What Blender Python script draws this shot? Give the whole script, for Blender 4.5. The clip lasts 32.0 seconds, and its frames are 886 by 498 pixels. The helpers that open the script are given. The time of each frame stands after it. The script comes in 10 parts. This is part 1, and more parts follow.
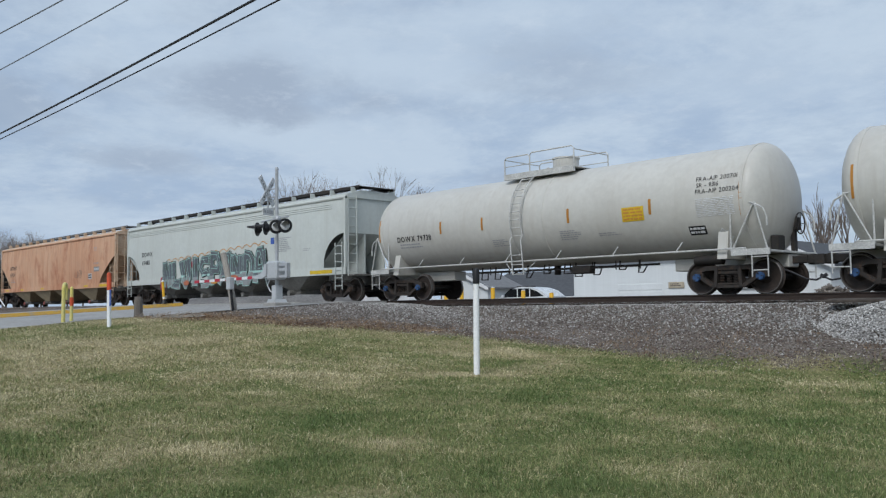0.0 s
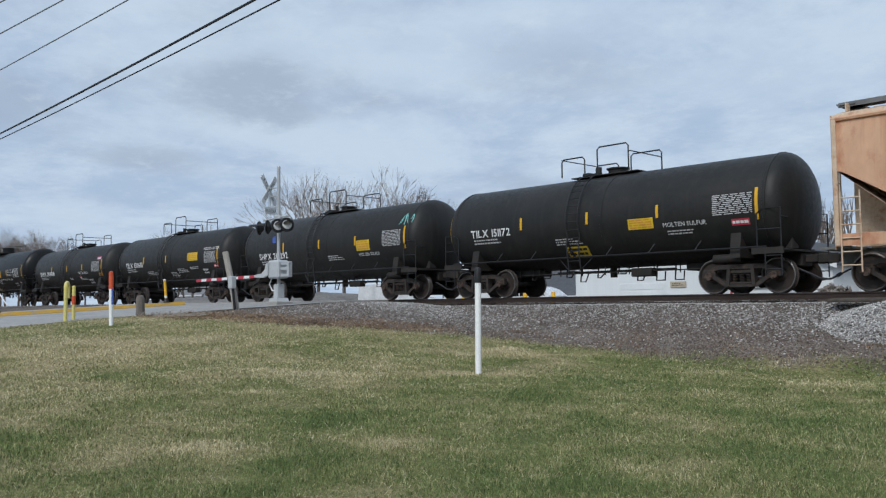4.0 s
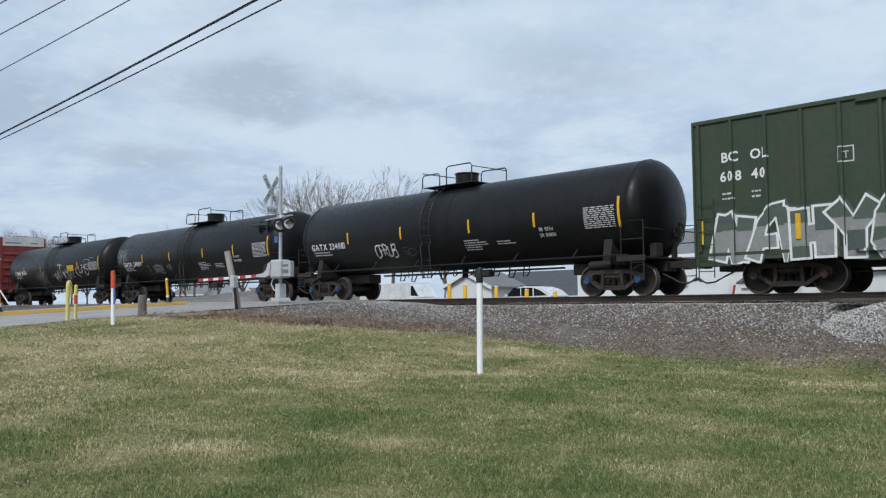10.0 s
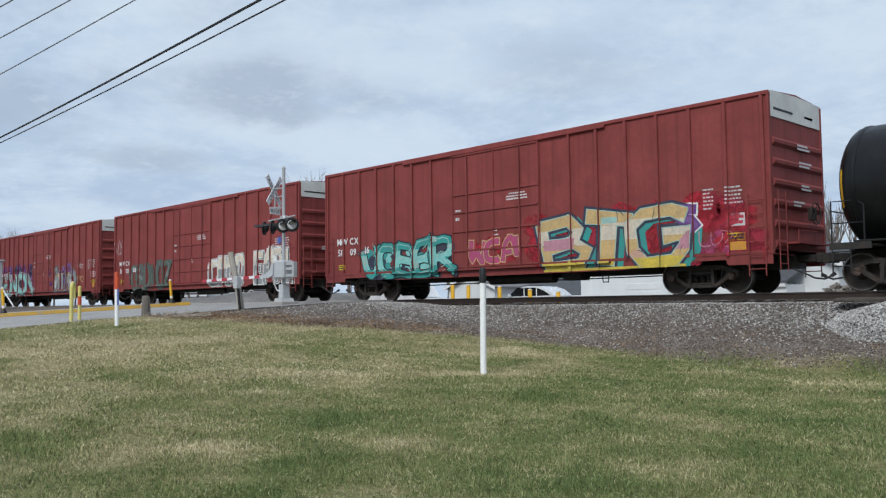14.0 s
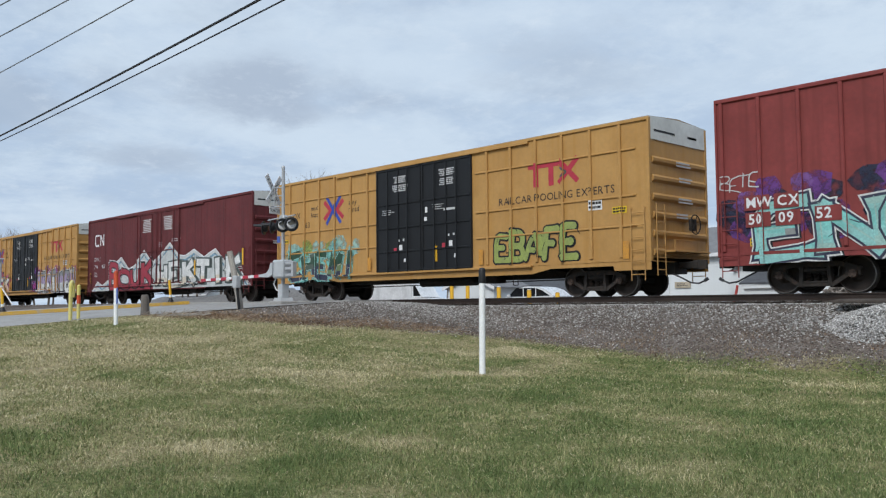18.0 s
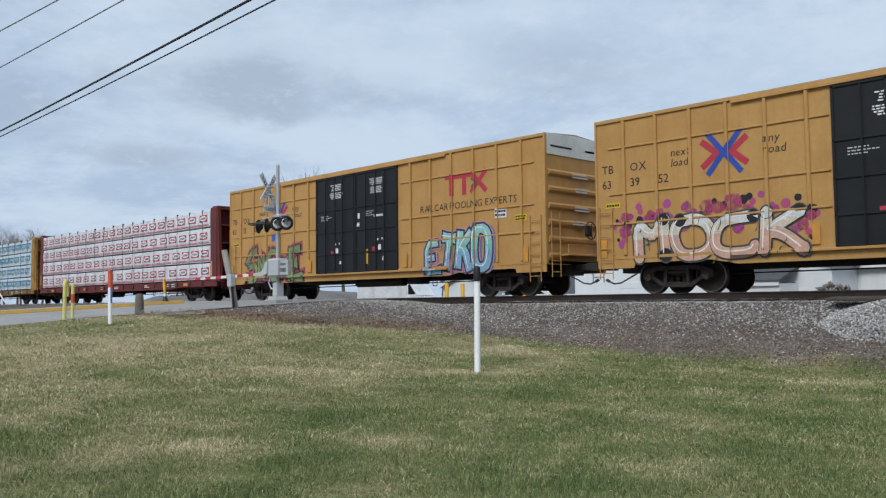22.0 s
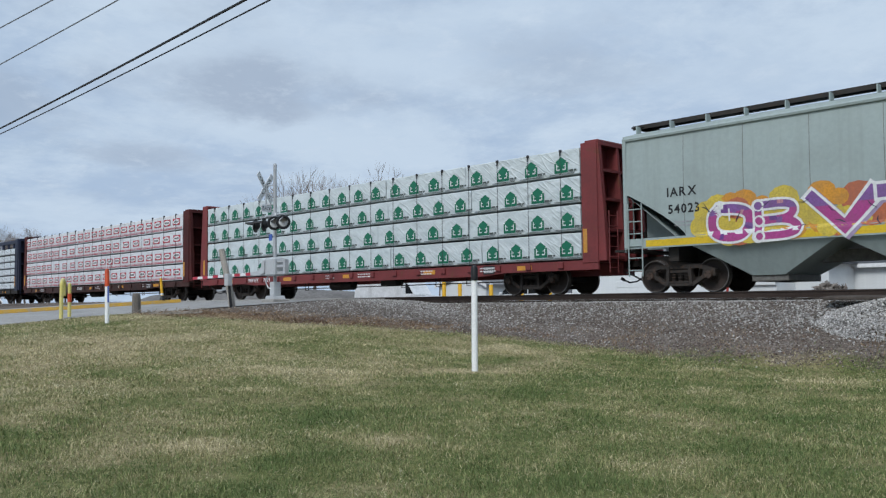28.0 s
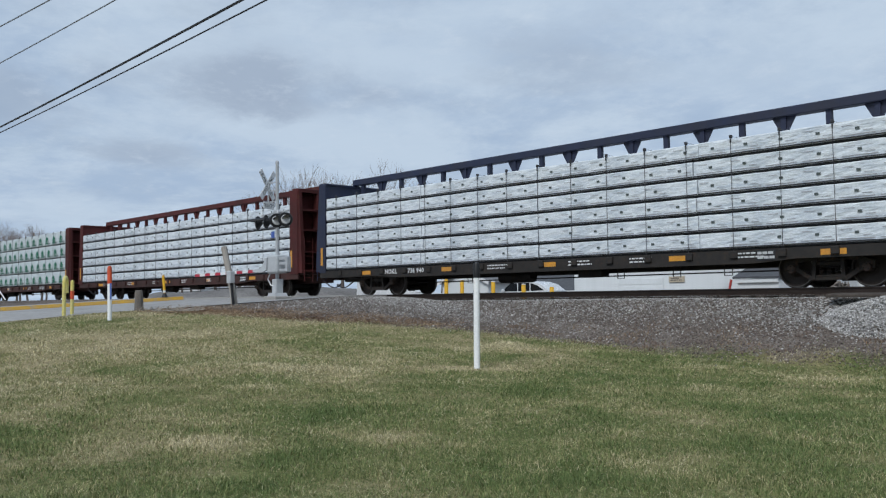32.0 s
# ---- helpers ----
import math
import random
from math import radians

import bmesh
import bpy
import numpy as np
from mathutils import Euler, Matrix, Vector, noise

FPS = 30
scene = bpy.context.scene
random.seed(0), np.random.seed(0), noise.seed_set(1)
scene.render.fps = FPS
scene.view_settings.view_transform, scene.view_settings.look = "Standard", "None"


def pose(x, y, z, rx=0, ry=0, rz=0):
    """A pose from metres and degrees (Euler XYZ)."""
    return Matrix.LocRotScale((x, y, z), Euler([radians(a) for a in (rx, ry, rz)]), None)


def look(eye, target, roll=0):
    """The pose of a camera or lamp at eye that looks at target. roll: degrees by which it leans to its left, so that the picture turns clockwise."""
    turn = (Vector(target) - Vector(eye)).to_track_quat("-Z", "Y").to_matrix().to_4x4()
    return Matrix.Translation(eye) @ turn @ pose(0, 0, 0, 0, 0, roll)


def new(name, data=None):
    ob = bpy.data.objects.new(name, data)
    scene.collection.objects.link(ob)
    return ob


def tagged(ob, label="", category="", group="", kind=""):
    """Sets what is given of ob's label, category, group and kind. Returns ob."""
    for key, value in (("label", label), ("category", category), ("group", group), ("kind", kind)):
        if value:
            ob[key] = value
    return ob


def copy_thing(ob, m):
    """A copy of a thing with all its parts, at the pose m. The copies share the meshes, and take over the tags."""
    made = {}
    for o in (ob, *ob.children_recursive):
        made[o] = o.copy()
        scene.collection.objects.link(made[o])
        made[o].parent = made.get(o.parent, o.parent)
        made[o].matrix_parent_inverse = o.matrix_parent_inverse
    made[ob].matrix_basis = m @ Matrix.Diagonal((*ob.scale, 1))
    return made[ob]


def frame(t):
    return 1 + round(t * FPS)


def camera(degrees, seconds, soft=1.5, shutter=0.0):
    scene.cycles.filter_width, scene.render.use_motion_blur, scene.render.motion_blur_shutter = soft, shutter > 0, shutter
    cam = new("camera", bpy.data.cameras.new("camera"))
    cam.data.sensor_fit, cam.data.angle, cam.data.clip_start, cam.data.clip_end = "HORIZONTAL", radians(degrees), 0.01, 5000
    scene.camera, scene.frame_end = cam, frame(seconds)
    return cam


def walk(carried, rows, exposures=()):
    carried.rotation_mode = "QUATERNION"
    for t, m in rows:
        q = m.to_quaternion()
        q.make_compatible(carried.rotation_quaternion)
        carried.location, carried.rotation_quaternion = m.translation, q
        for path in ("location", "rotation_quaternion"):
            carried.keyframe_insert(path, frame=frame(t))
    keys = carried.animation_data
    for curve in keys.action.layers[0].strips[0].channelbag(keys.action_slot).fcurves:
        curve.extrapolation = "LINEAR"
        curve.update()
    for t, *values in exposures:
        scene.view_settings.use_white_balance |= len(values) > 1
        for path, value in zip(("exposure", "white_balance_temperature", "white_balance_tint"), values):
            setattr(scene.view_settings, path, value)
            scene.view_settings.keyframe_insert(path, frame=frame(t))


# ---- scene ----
cam = camera(54.37, 32.0, soft=1.25)
EYE = Vector((0.0, 0.0, -0.174))
# seconds, direction of view, roll: a camera on a tripod head that drifts a little
WAY = [
    (0, (-0.71518, 0.69598, 0.06428), -0.732),
    (1, (-0.7156, 0.69556, 0.06411), -0.705),
    (2, (-0.71629, 0.69488, 0.06385), -0.678),
    (3, (-0.7166, 0.69458, 0.06361), -0.666),
    (4.5, (-0.7168, 0.69441, 0.06322), -0.66),
    (6, (-0.71727, 0.69394, 0.06304), -0.6),
    (7, (-0.71763, 0.69355, 0.06315), -0.573),
    (8, (-0.71784, 0.69334, 0.06316), -0.574),
    (9, (-0.71794, 0.69324, 0.06316), -0.575),
    (10, (-0.71813, 0.69304, 0.06316), -0.573),
    (11, (-0.71859, 0.69256, 0.06317), -0.571),
    (12, (-0.71923, 0.69189, 0.06317), -0.659),
    (13, (-0.72001, 0.69108, 0.06312), -0.692),
    (14, (-0.72063, 0.69042, 0.06336), -0.721),
    (15.5, (-0.72077, 0.69026, 0.06351), -0.631),
    (17, (-0.72056, 0.6905, 0.06333), -0.556),
    (18, (-0.72012, 0.69094, 0.06342), -0.525),
    (19, (-0.71937, 0.69175, 0.06314), -0.572),
    (20, (-0.71845, 0.69277, 0.06236), -0.677),
    (21, (-0.71715, 0.69416, 0.06195), -0.657),
    (22, (-0.71612, 0.69527, 0.06144), -0.644),
    (23, (-0.71556, 0.69588, 0.06114), -0.586),
    (24, (-0.71505, 0.69639, 0.06111), -0.576),
    (25, (-0.71483, 0.69661, 0.06122), -0.609),
    (26.5, (-0.71436, 0.6971, 0.06122), -0.62),
    (28, (-0.71398, 0.69755, 0.06052), -0.652),
    (29, (-0.71446, 0.69715, 0.05949), -0.682),
    (30, (-0.71527, 0.69638, 0.05873), -0.67),
    (31, (-0.71581, 0.69587, 0.05806), -0.666),
    (32, (-0.71589, 0.69586, 0.0574), -0.639),
]
LIGHT = [(0, -0.23), (3, -0.20), (5, -0.06), (8, 0.0), (18, 0.0), (21, -0.04), (23, -0.12), (25, -0.24), (27, -0.18), (28, -0.13), (29, -0.19), (30, -0.22), (32, -0.22)]


def clamp_cool(t):
    """How far the picture's tint has gone over to the cool side: at both ends of the clip."""
    return max(0.0, min(1.0, (7 - t) / 3)) + max(0.0, min(1.0, (t - 20) / 4))


walk(cam, [(t, look(EYE, EYE + 10 * Vector(w), r)) for t, w, r in WAY], [(t, e, 6280 - 150 * clamp_cool(t), 9.0) for t, e in LIGHT])

# ---------------------------------------------------------------- world and sun
SUN_EL, SUN_AZ = radians(42), radians(162)


def make_world():
    w = bpy.data.worlds.new("overcast_sky")
    scene.world = w
    w.use_nodes = True
    nt = w.node_tree
    nt.nodes.clear()
    N, Lk = nt.nodes.new, nt.links.new
    out, bg = N("ShaderNodeOutputWorld"), N("ShaderNodeBackground")
    sky = N("ShaderNodeTexSky")
    sky.sky_type, sky.sun_disc = "NISHITA", False
    sky.sun_elevation, sky.sun_rotation = SUN_EL, SUN_AZ
    sky.dust_density = 2.0
    scale = N("ShaderNodeVectorMath")
    scale.operation = "SCALE"
    scale.inputs["Scale"].default_value = 0.115
    Lk(sky.outputs[0], scale.inputs[0])
    co, sep = N("ShaderNodeTexCoord"), N("ShaderNodeSeparateXYZ")
    Lk(co.outputs["Generated"], sep.inputs[0])
    # cloud deck: direction projected on a flat layer
    up = N("ShaderNodeMath")
    up.operation = "MAXIMUM"
    Lk(sep.outputs["Z"], up.inputs[0])
    up.inputs[1].default_value = 0.0
    lift = N("ShaderNodeMath")
    lift.operation = "ADD"
    Lk(up.outputs[0], lift.inputs[0])
    lift.inputs[1].default_value = 0.16
    div = N("ShaderNodeVectorMath")
    div.operation = "DIVIDE"
    comb = N("ShaderNodeCombineXYZ")
    for i in range(3):
        Lk(lift.outputs[0], comb.inputs[i])
    Lk(co.outputs["Generated"], div.inputs[0])
    Lk(comb.outputs[0], div.inputs[1])
    mp = N("ShaderNodeMapping")
    mp.inputs["Location"].default_value = (CLOUD_X, CLOUD_Y, 0.0)
    mp.inputs["Rotation"].default_value = (0, 0, 0.4)
    Lk(div.outputs[0], mp.inputs[0])

    def noise_at(size, detail, rough, dist):
        n = N("ShaderNodeTexNoise")
        n.inputs["Scale"].default_value = size
        n.inputs["Detail"].default_value = detail
        n.inputs["Roughness"].default_value = rough
        n.inputs["Distortion"].default_value = dist
        Lk(mp.outputs[0], n.inputs["Vector"])
        return n.outputs["Fac"]

    def span(v, lo, hi, a=0.0, b=1.0):
        r = N("ShaderNodeMapRange")
        r.interpolation_type = "SMOOTHSTEP"
        for key, x in zip(("From Min", "From Max", "To Min", "To Max"), (lo, hi, a, b)):
            r.inputs[key].default_value = x
        Lk(v, r.inputs["Value"])
        return r.outputs[0]

    def cloud(size, detail, lo, hi, rough=0.58, dist=0.25, most=1.0):
        return span(noise_at(size, detail, rough, dist), lo, hi, 0.0, most)

    billow = noise_at(3.0, 10, 0.66, 0.2)

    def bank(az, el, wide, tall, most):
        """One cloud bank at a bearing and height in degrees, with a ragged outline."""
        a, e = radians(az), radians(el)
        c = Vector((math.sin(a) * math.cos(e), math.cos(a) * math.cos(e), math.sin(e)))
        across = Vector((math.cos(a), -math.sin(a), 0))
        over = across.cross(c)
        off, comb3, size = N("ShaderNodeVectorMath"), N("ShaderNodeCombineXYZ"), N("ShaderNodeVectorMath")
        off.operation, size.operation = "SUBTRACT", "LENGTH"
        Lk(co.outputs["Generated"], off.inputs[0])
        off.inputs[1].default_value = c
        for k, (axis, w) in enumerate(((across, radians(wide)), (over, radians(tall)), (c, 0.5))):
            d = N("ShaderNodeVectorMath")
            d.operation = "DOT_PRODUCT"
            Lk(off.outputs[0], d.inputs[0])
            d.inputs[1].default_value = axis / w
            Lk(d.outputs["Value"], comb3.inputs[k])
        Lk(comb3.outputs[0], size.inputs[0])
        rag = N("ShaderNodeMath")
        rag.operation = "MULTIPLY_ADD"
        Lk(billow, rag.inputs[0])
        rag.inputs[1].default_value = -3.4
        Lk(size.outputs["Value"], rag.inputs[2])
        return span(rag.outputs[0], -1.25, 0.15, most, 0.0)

    def mix(fac, a, b):
        m = N("ShaderNodeMix")
        m.data_type = "RGBA"
        if isinstance(fac, float):
            m.inputs[0].default_value = fac
        else:
            Lk(fac, m.inputs[0])
        for k, v in ((6, a), (7, b)):
            if isinstance(v, tuple):
                m.inputs[k].default_value = (*v, 1)
            else:
                Lk(v, m.inputs[k])
        return m.outputs[2]

    light, shade = (0.63, 0.728, 0.835), (0.43, 0.505, 0.615)
    deck = mix(cloud(1.7, 10, 0.36, 0.64, 0.66, 0.15), (0.462, 0.572, 0.725), light)
    deck = mix(cloud(4.4, 9, 0.44, 0.70, 0.68, 0.1, 0.6), deck, (0.485, 0.585, 0.715))
    deck = mix(cloud(1.2, 9, 0.52, 0.78, 0.62, 0.2, 0.7), deck, shade)
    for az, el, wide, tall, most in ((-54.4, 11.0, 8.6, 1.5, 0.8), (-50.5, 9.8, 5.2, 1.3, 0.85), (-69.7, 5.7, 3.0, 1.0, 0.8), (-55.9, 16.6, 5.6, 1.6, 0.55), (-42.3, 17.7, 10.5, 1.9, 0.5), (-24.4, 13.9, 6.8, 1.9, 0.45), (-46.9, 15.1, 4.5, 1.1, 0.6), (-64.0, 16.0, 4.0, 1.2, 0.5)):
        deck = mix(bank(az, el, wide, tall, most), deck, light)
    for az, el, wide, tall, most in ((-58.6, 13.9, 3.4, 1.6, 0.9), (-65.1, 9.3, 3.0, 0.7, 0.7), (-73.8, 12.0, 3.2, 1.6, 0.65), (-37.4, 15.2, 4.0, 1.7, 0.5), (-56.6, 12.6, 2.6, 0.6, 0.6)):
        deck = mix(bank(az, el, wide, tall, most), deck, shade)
    deck = mix(cloud(9.0, 8, 0.50, 0.78, 0.7, 0.1, 0.45), deck, (0.70, 0.775, 0.86))
    cover = cloud(0.6, 8, 0.30, 0.50)
    whole = mix(cover, scale.outputs[0], deck)
    whole = mix(0.22, deck, whole)
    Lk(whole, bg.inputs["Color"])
    bg.inputs["Strength"].default_value = 1.0
    Lk(bg.outputs[0], out.inputs[0])


CLOUD_X, CLOUD_Y = 2.3, 0.7
make_world()
sun = new("sun", bpy.data.lights.new("sun", "SUN"))
sun.data.energy, sun.data.angle, sun.data.color = 2.4, radians(22), (1.0, 0.965, 0.92)
sun_from = Vector((math.sin(SUN_AZ) * math.cos(SUN_EL), math.cos(SUN_AZ) * math.cos(SUN_EL), math.sin(SUN_EL)))
sun.matrix_world = look(sun_from * 100, (0, 0, 0))


# ---------------------------------------------------------------- materials
def material(name, color, rough=0.6, metal=0.0, color2=None, scale=3.0, grain=0.25, streak=False, bump=0.15,
             bump_scale=40.0, stretch=(1, 1, 1), rust=None, rust_amount=0.0, lo=0.35, hi=0.7, island=0.0, spec=0.4):
    """A procedural surface: a base colour, broad variation towards color2, fine grain, relief, and optional stains."""
    m = bpy.data.materials.new(name)
    m.use_nodes = True
    nt = m.node_tree
    N, Lk = nt.nodes.new, nt.links.new
    b = nt.nodes["Principled BSDF"]
    b.inputs["Roughness"].default_value, b.inputs["Metallic"].default_value = rough, metal
    b.inputs["Specular IOR Level"].default_value = spec
    co = N("ShaderNodeTexCoord")
    mp = N("ShaderNodeMapping")
    mp.inputs["Scale"].default_value = stretch
    Lk(co.outputs["Object"], mp.inputs[0])

    def noise_tex(s, detail, rough_=0.6):
        n = N("ShaderNodeTexNoise")
        n.inputs["Scale"].default_value, n.inputs["Detail"].default_value, n.inputs["Roughness"].default_value = s, detail, rough_
        Lk(mp.outputs[0], n.inputs["Vector"])
        return n.outputs["Fac"]

    def rng(v, a, c, d, e):
        r = N("ShaderNodeMapRange")
        for k, x in zip(("From Min", "From Max", "To Min", "To Max"), (a, c, d, e)):
            r.inputs[k].default_value = x
        Lk(v, r.inputs["Value"])
        return r.outputs[0]

    def mix(fac, a, c, mode="MIX"):
        x = N("ShaderNodeMix")
        x.data_type, x.blend_type = "RGBA", mode
        if isinstance(fac, float):
            x.inputs[0].default_value = fac
        else:
            Lk(fac, x.inputs[0])
        for k, v in ((6, a), (7, c)):
            if isinstance(v, tuple):
                x.inputs[k].default_value = (*v, 1)
            else:
                Lk(v, x.inputs[k])
        return x.outputs[2]

    c2 = color2 or tuple(0.72 * x for x in color)
    col = mix(rng(noise_tex(scale, 5), lo, hi, 0, 1), color, c2)
    fine = noise_tex(scale * 9, 4)
    g = N("ShaderNodeCombineXYZ")
    gv = rng(fine, 0.3, 0.7, 1 - grain, 1 + grain)
    for i in range(3):
        Lk(gv, g.inputs[i])
    col = mix(1.0, col, g.outputs[0], "MULTIPLY")
    if rust:
        col = mix(rng(noise_tex(scale * 1.7, 8, 0.7), 0.62 - rust_amount, 0.72 - rust_amount * 0.6, 0, 1), col, rust)
    if streak:
        mp2 = N("ShaderNodeMapping")
        mp2.inputs["Scale"].default_value = (3.2, 3.2, 0.12)
        Lk(co.outputs["Object"], mp2.inputs[0])
        n = N("ShaderNodeTexNoise")
        n.inputs["Scale"].default_value, n.inputs["Detail"].default_value = 1.6, 7
        Lk(mp2.outputs[0], n.inputs["Vector"])
        dark = tuple(0.55 * x + 0.012 for x in (streak if isinstance(streak, tuple) else color))
        col = mix(rng(n.outputs["Fac"], 0.50, 0.78, 0, 0.75), col, streak if isinstance(streak, tuple) else dark)
    if island:
        geo = N("ShaderNodeNewGeometry")
        info = N("ShaderNodeObjectInfo")
        add = N("ShaderNodeMath")
        add.operation = "ADD"
        Lk(geo.outputs["Random Per Island"], add.inputs[0])
        Lk(info.outputs["Random"], add.inputs[1])
        gi = N("ShaderNodeCombineXYZ")
        iv = rng(add.outputs[0], 0, 2, 1 - island, 1 + island)
        for i in range(3):
            Lk(iv, gi.inputs[i])
        col = mix(1.0, col, gi.outputs[0], "MULTIPLY")
    Lk(col, b.inputs["Base Color"])
    Lk(rng(fine, 0.3, 0.7, max(rough - 0.1, 0.05), min(rough + 0.1, 1)), b.inputs["Roughness"])
    if bump:
        n2 = N("ShaderNodeTexNoise")
        n2.inputs["Scale"].default_value, n2.inputs["Detail"].default_value = bump_scale, 3
        Lk(mp.outputs[0], n2.inputs["Vector"])
        bp = N("ShaderNodeBump")
        bp.inputs["Strength"].default_value, bp.inputs["Distance"].default_value = bump, 0.02
        Lk(n2.outputs["Fac"], bp.inputs["Height"])
        Lk(bp.outputs[0], b.inputs["Normal"])
    return m


RUST = (0.13, 0.05, 0.025)
M = {}
M["steel_dark"] = material("dark_grimy_steel", (0.018, 0.0165, 0.0155), 0.75, color2=(0.032, 0.027, 0.023), scale=4, rust=(0.045, 0.028, 0.019), rust_amount=0.08)
M["sideframe"] = material("cast_steel_with_road_dust", (0.042, 0.035, 0.030), 0.8, color2=(0.024, 0.021, 0.019), scale=5, rust=(0.07, 0.042, 0.028), rust_amount=0.1)
M["wheel"] = material("rusty_wheel_steel", (0.045, 0.032, 0.026), 0.7, color2=(0.03, 0.024, 0.02), scale=6)
M["cap_rust"] = material("rusty_bearing_cap", (0.085, 0.055, 0.04), 0.7, color2=(0.05, 0.036, 0.03), scale=8)
M["rim"] = material("worn_wheel_rim", (0.20, 0.18, 0.165), 0.4, 0.7, scale=6)
M["black"] = material("black_tank_paint", (0.0065, 0.0068, 0.0072), 0.40, color2=(0.011, 0.011, 0.0115), scale=0.7, grain=0.15, streak=(0.015, 0.0145, 0.0145), bump=0.04, bump_scale=6, spec=0.24)
M["black_dull"] = material("sooty_black_tank_paint", (0.014, 0.0145, 0.014), 0.5, color2=(0.024, 0.022, 0.021), scale=0.8, grain=0.2, streak=(0.032, 0.030, 0.027), bump=0.05, bump_scale=8, spec=0.28)
M["black_rail"] = material("black_railing_paint", (0.015, 0.015, 0.016), 0.5, bump=0)
M["tank_white"] = material("off_white_tank_paint", (0.56, 0.545, 0.50), 0.45, color2=(0.50, 0.48, 0.435), scale=0.6, grain=0.05, streak=(0.48, 0.45, 0.40), bump=0.03, bump_scale=6)
M["white_rail"] = material("off_white_railing_paint", (0.56, 0.555, 0.53), 0.5, bump=0)
M["hop_white"] = material("pale_grey_hopper_paint", (0.55, 0.575, 0.54), 0.5, color2=(0.50, 0.52, 0.485), scale=0.7, grain=0.05, streak=(0.48, 0.49, 0.45), bump=0.03)
M["hop_orange"] = material("faded_tan_paint_with_rust_bleed", (0.61, 0.375, 0.24), 0.65, color2=(0.54, 0.28, 0.16), scale=0.4, grain=0.08, streak=(0.40, 0.155, 0.075), bump=0.06, lo=0.38, hi=0.72, rust=(0.40, 0.145, 0.07), rust_amount=0.10, stretch=(1.1, 1, 0.6))
M["board_grey"] = material("weathered_grey_grating", (0.16, 0.165, 0.17), 0.7, scale=3, grain=0.15)
M["hop_cream"] = material("chalky_cream_trim_with_rust", (0.62, 0.49, 0.36), 0.65, color2=(0.52, 0.35, 0.23), scale=1.6, grain=0.12, rust=(0.36, 0.15, 0.07), rust_amount=0.07, bump=0.04)
M["hop_tan"] = material("dusty_tan_hopper_bays", (0.36, 0.30, 0.20), 0.7, scale=1.5)
M["hop_green"] = material("grey_green_hopper_paint", (0.335, 0.395, 0.385), 0.55, color2=(0.30, 0.35, 0.34), scale=0.8, grain=0.06, streak=(0.27, 0.31, 0.295), bump=0.03)
M["hop_dark"] = material("grimy_hopper_bays", (0.20, 0.195, 0.18), 0.75, color2=(0.11, 0.105, 0.095), scale=1.2)
M["yellow_car"] = material("mustard_yellow_car_paint", (0.475, 0.268, 0.085), 0.6, color2=(0.40, 0.216, 0.064), scale=0.8, grain=0.07, streak=(0.40, 0.20, 0.04), bump=0.03)
M["door_black"] = material("blue_black_door_paint", (0.0145, 0.0152, 0.017), 0.5, scale=1.2, grain=0.2, bump=0.03, spec=0.28)
M["red_car"] = material("weathered_red_car_paint", (0.245, 0.053, 0.050), 0.7, color2=(0.185, 0.040, 0.037), scale=0.8, grain=0.1, streak=(0.13, 0.030, 0.025), bump=0.04, spec=0.25)
M["maroon"] = material("maroon_car_paint", (0.135, 0.030, 0.032), 0.65, color2=(0.10, 0.024, 0.026), scale=0.8, grain=0.1, streak=(0.06, 0.018, 0.018), bump=0.04, spec=0.25)
M["green_car"] = material("dark_green_car_paint", (0.033, 0.060, 0.038), 0.65, color2=(0.055, 0.062, 0.042), scale=0.7, grain=0.16, streak=(0.038, 0.040, 0.030), bump=0.04, rust=(0.075, 0.055, 0.035), rust_amount=0.03, spec=0.3)
M["red_beam"] = material("red_oxide_flat_car_paint", (0.145, 0.026, 0.024), 0.65, color2=(0.09, 0.021, 0.019), scale=1.2, grain=0.15, rust=RUST, rust_amount=0.04)
M["brick_beam"] = material("orange_red_flat_car_paint", (0.19, 0.036, 0.037), 0.65, color2=(0.145, 0.032, 0.032), scale=1.2, grain=0.15, rust=RUST, rust_amount=0.04)
M["maroon_beam"] = material("dull_maroon_flat_car_paint", (0.082, 0.018, 0.017), 0.7, color2=(0.05, 0.015, 0.014), scale=1.2, grain=0.15, rust=(0.09, 0.035, 0.02), rust_amount=0.02, spec=0.25)
M["blue_beam"] = material("navy_flat_car_paint", (0.016, 0.022, 0.052), 0.6, color2=(0.022, 0.024, 0.04), scale=1.2, grain=0.15)
M["brown_sill"] = material("rust_brown_sill_paint", (0.058, 0.022, 0.018), 0.75, color2=(0.03, 0.018, 0.015), scale=2.0, grain=0.2)
M["yellow_beam"] = material("ochre_flat_car_paint", (0.40, 0.22, 0.045), 0.6, color2=(0.30, 0.15, 0.03), scale=1.2, grain=0.15, rust=RUST, rust_amount=0.1)
M["white_end"] = material("white_end_panel_paint", (0.66, 0.66, 0.62), 0.5, scale=1.0, grain=0.06, bump=0.02)
M["wrap"] = material("white_lumber_wrap", (0.70, 0.715, 0.73), 0.36, color2=(0.60, 0.615, 0.635), scale=1.6, grain=0.06, bump=0.8, bump_scale=5, stretch=(0.6, 1, 1.6))
M["wrap_mint"] = material("pale_green_white_lumber_wrap", (0.605, 0.655, 0.665), 0.36, color2=(0.49, 0.545, 0.555), scale=1.6, grain=0.06, bump=0.8, bump_scale=5, stretch=(0.6, 1, 1.6))
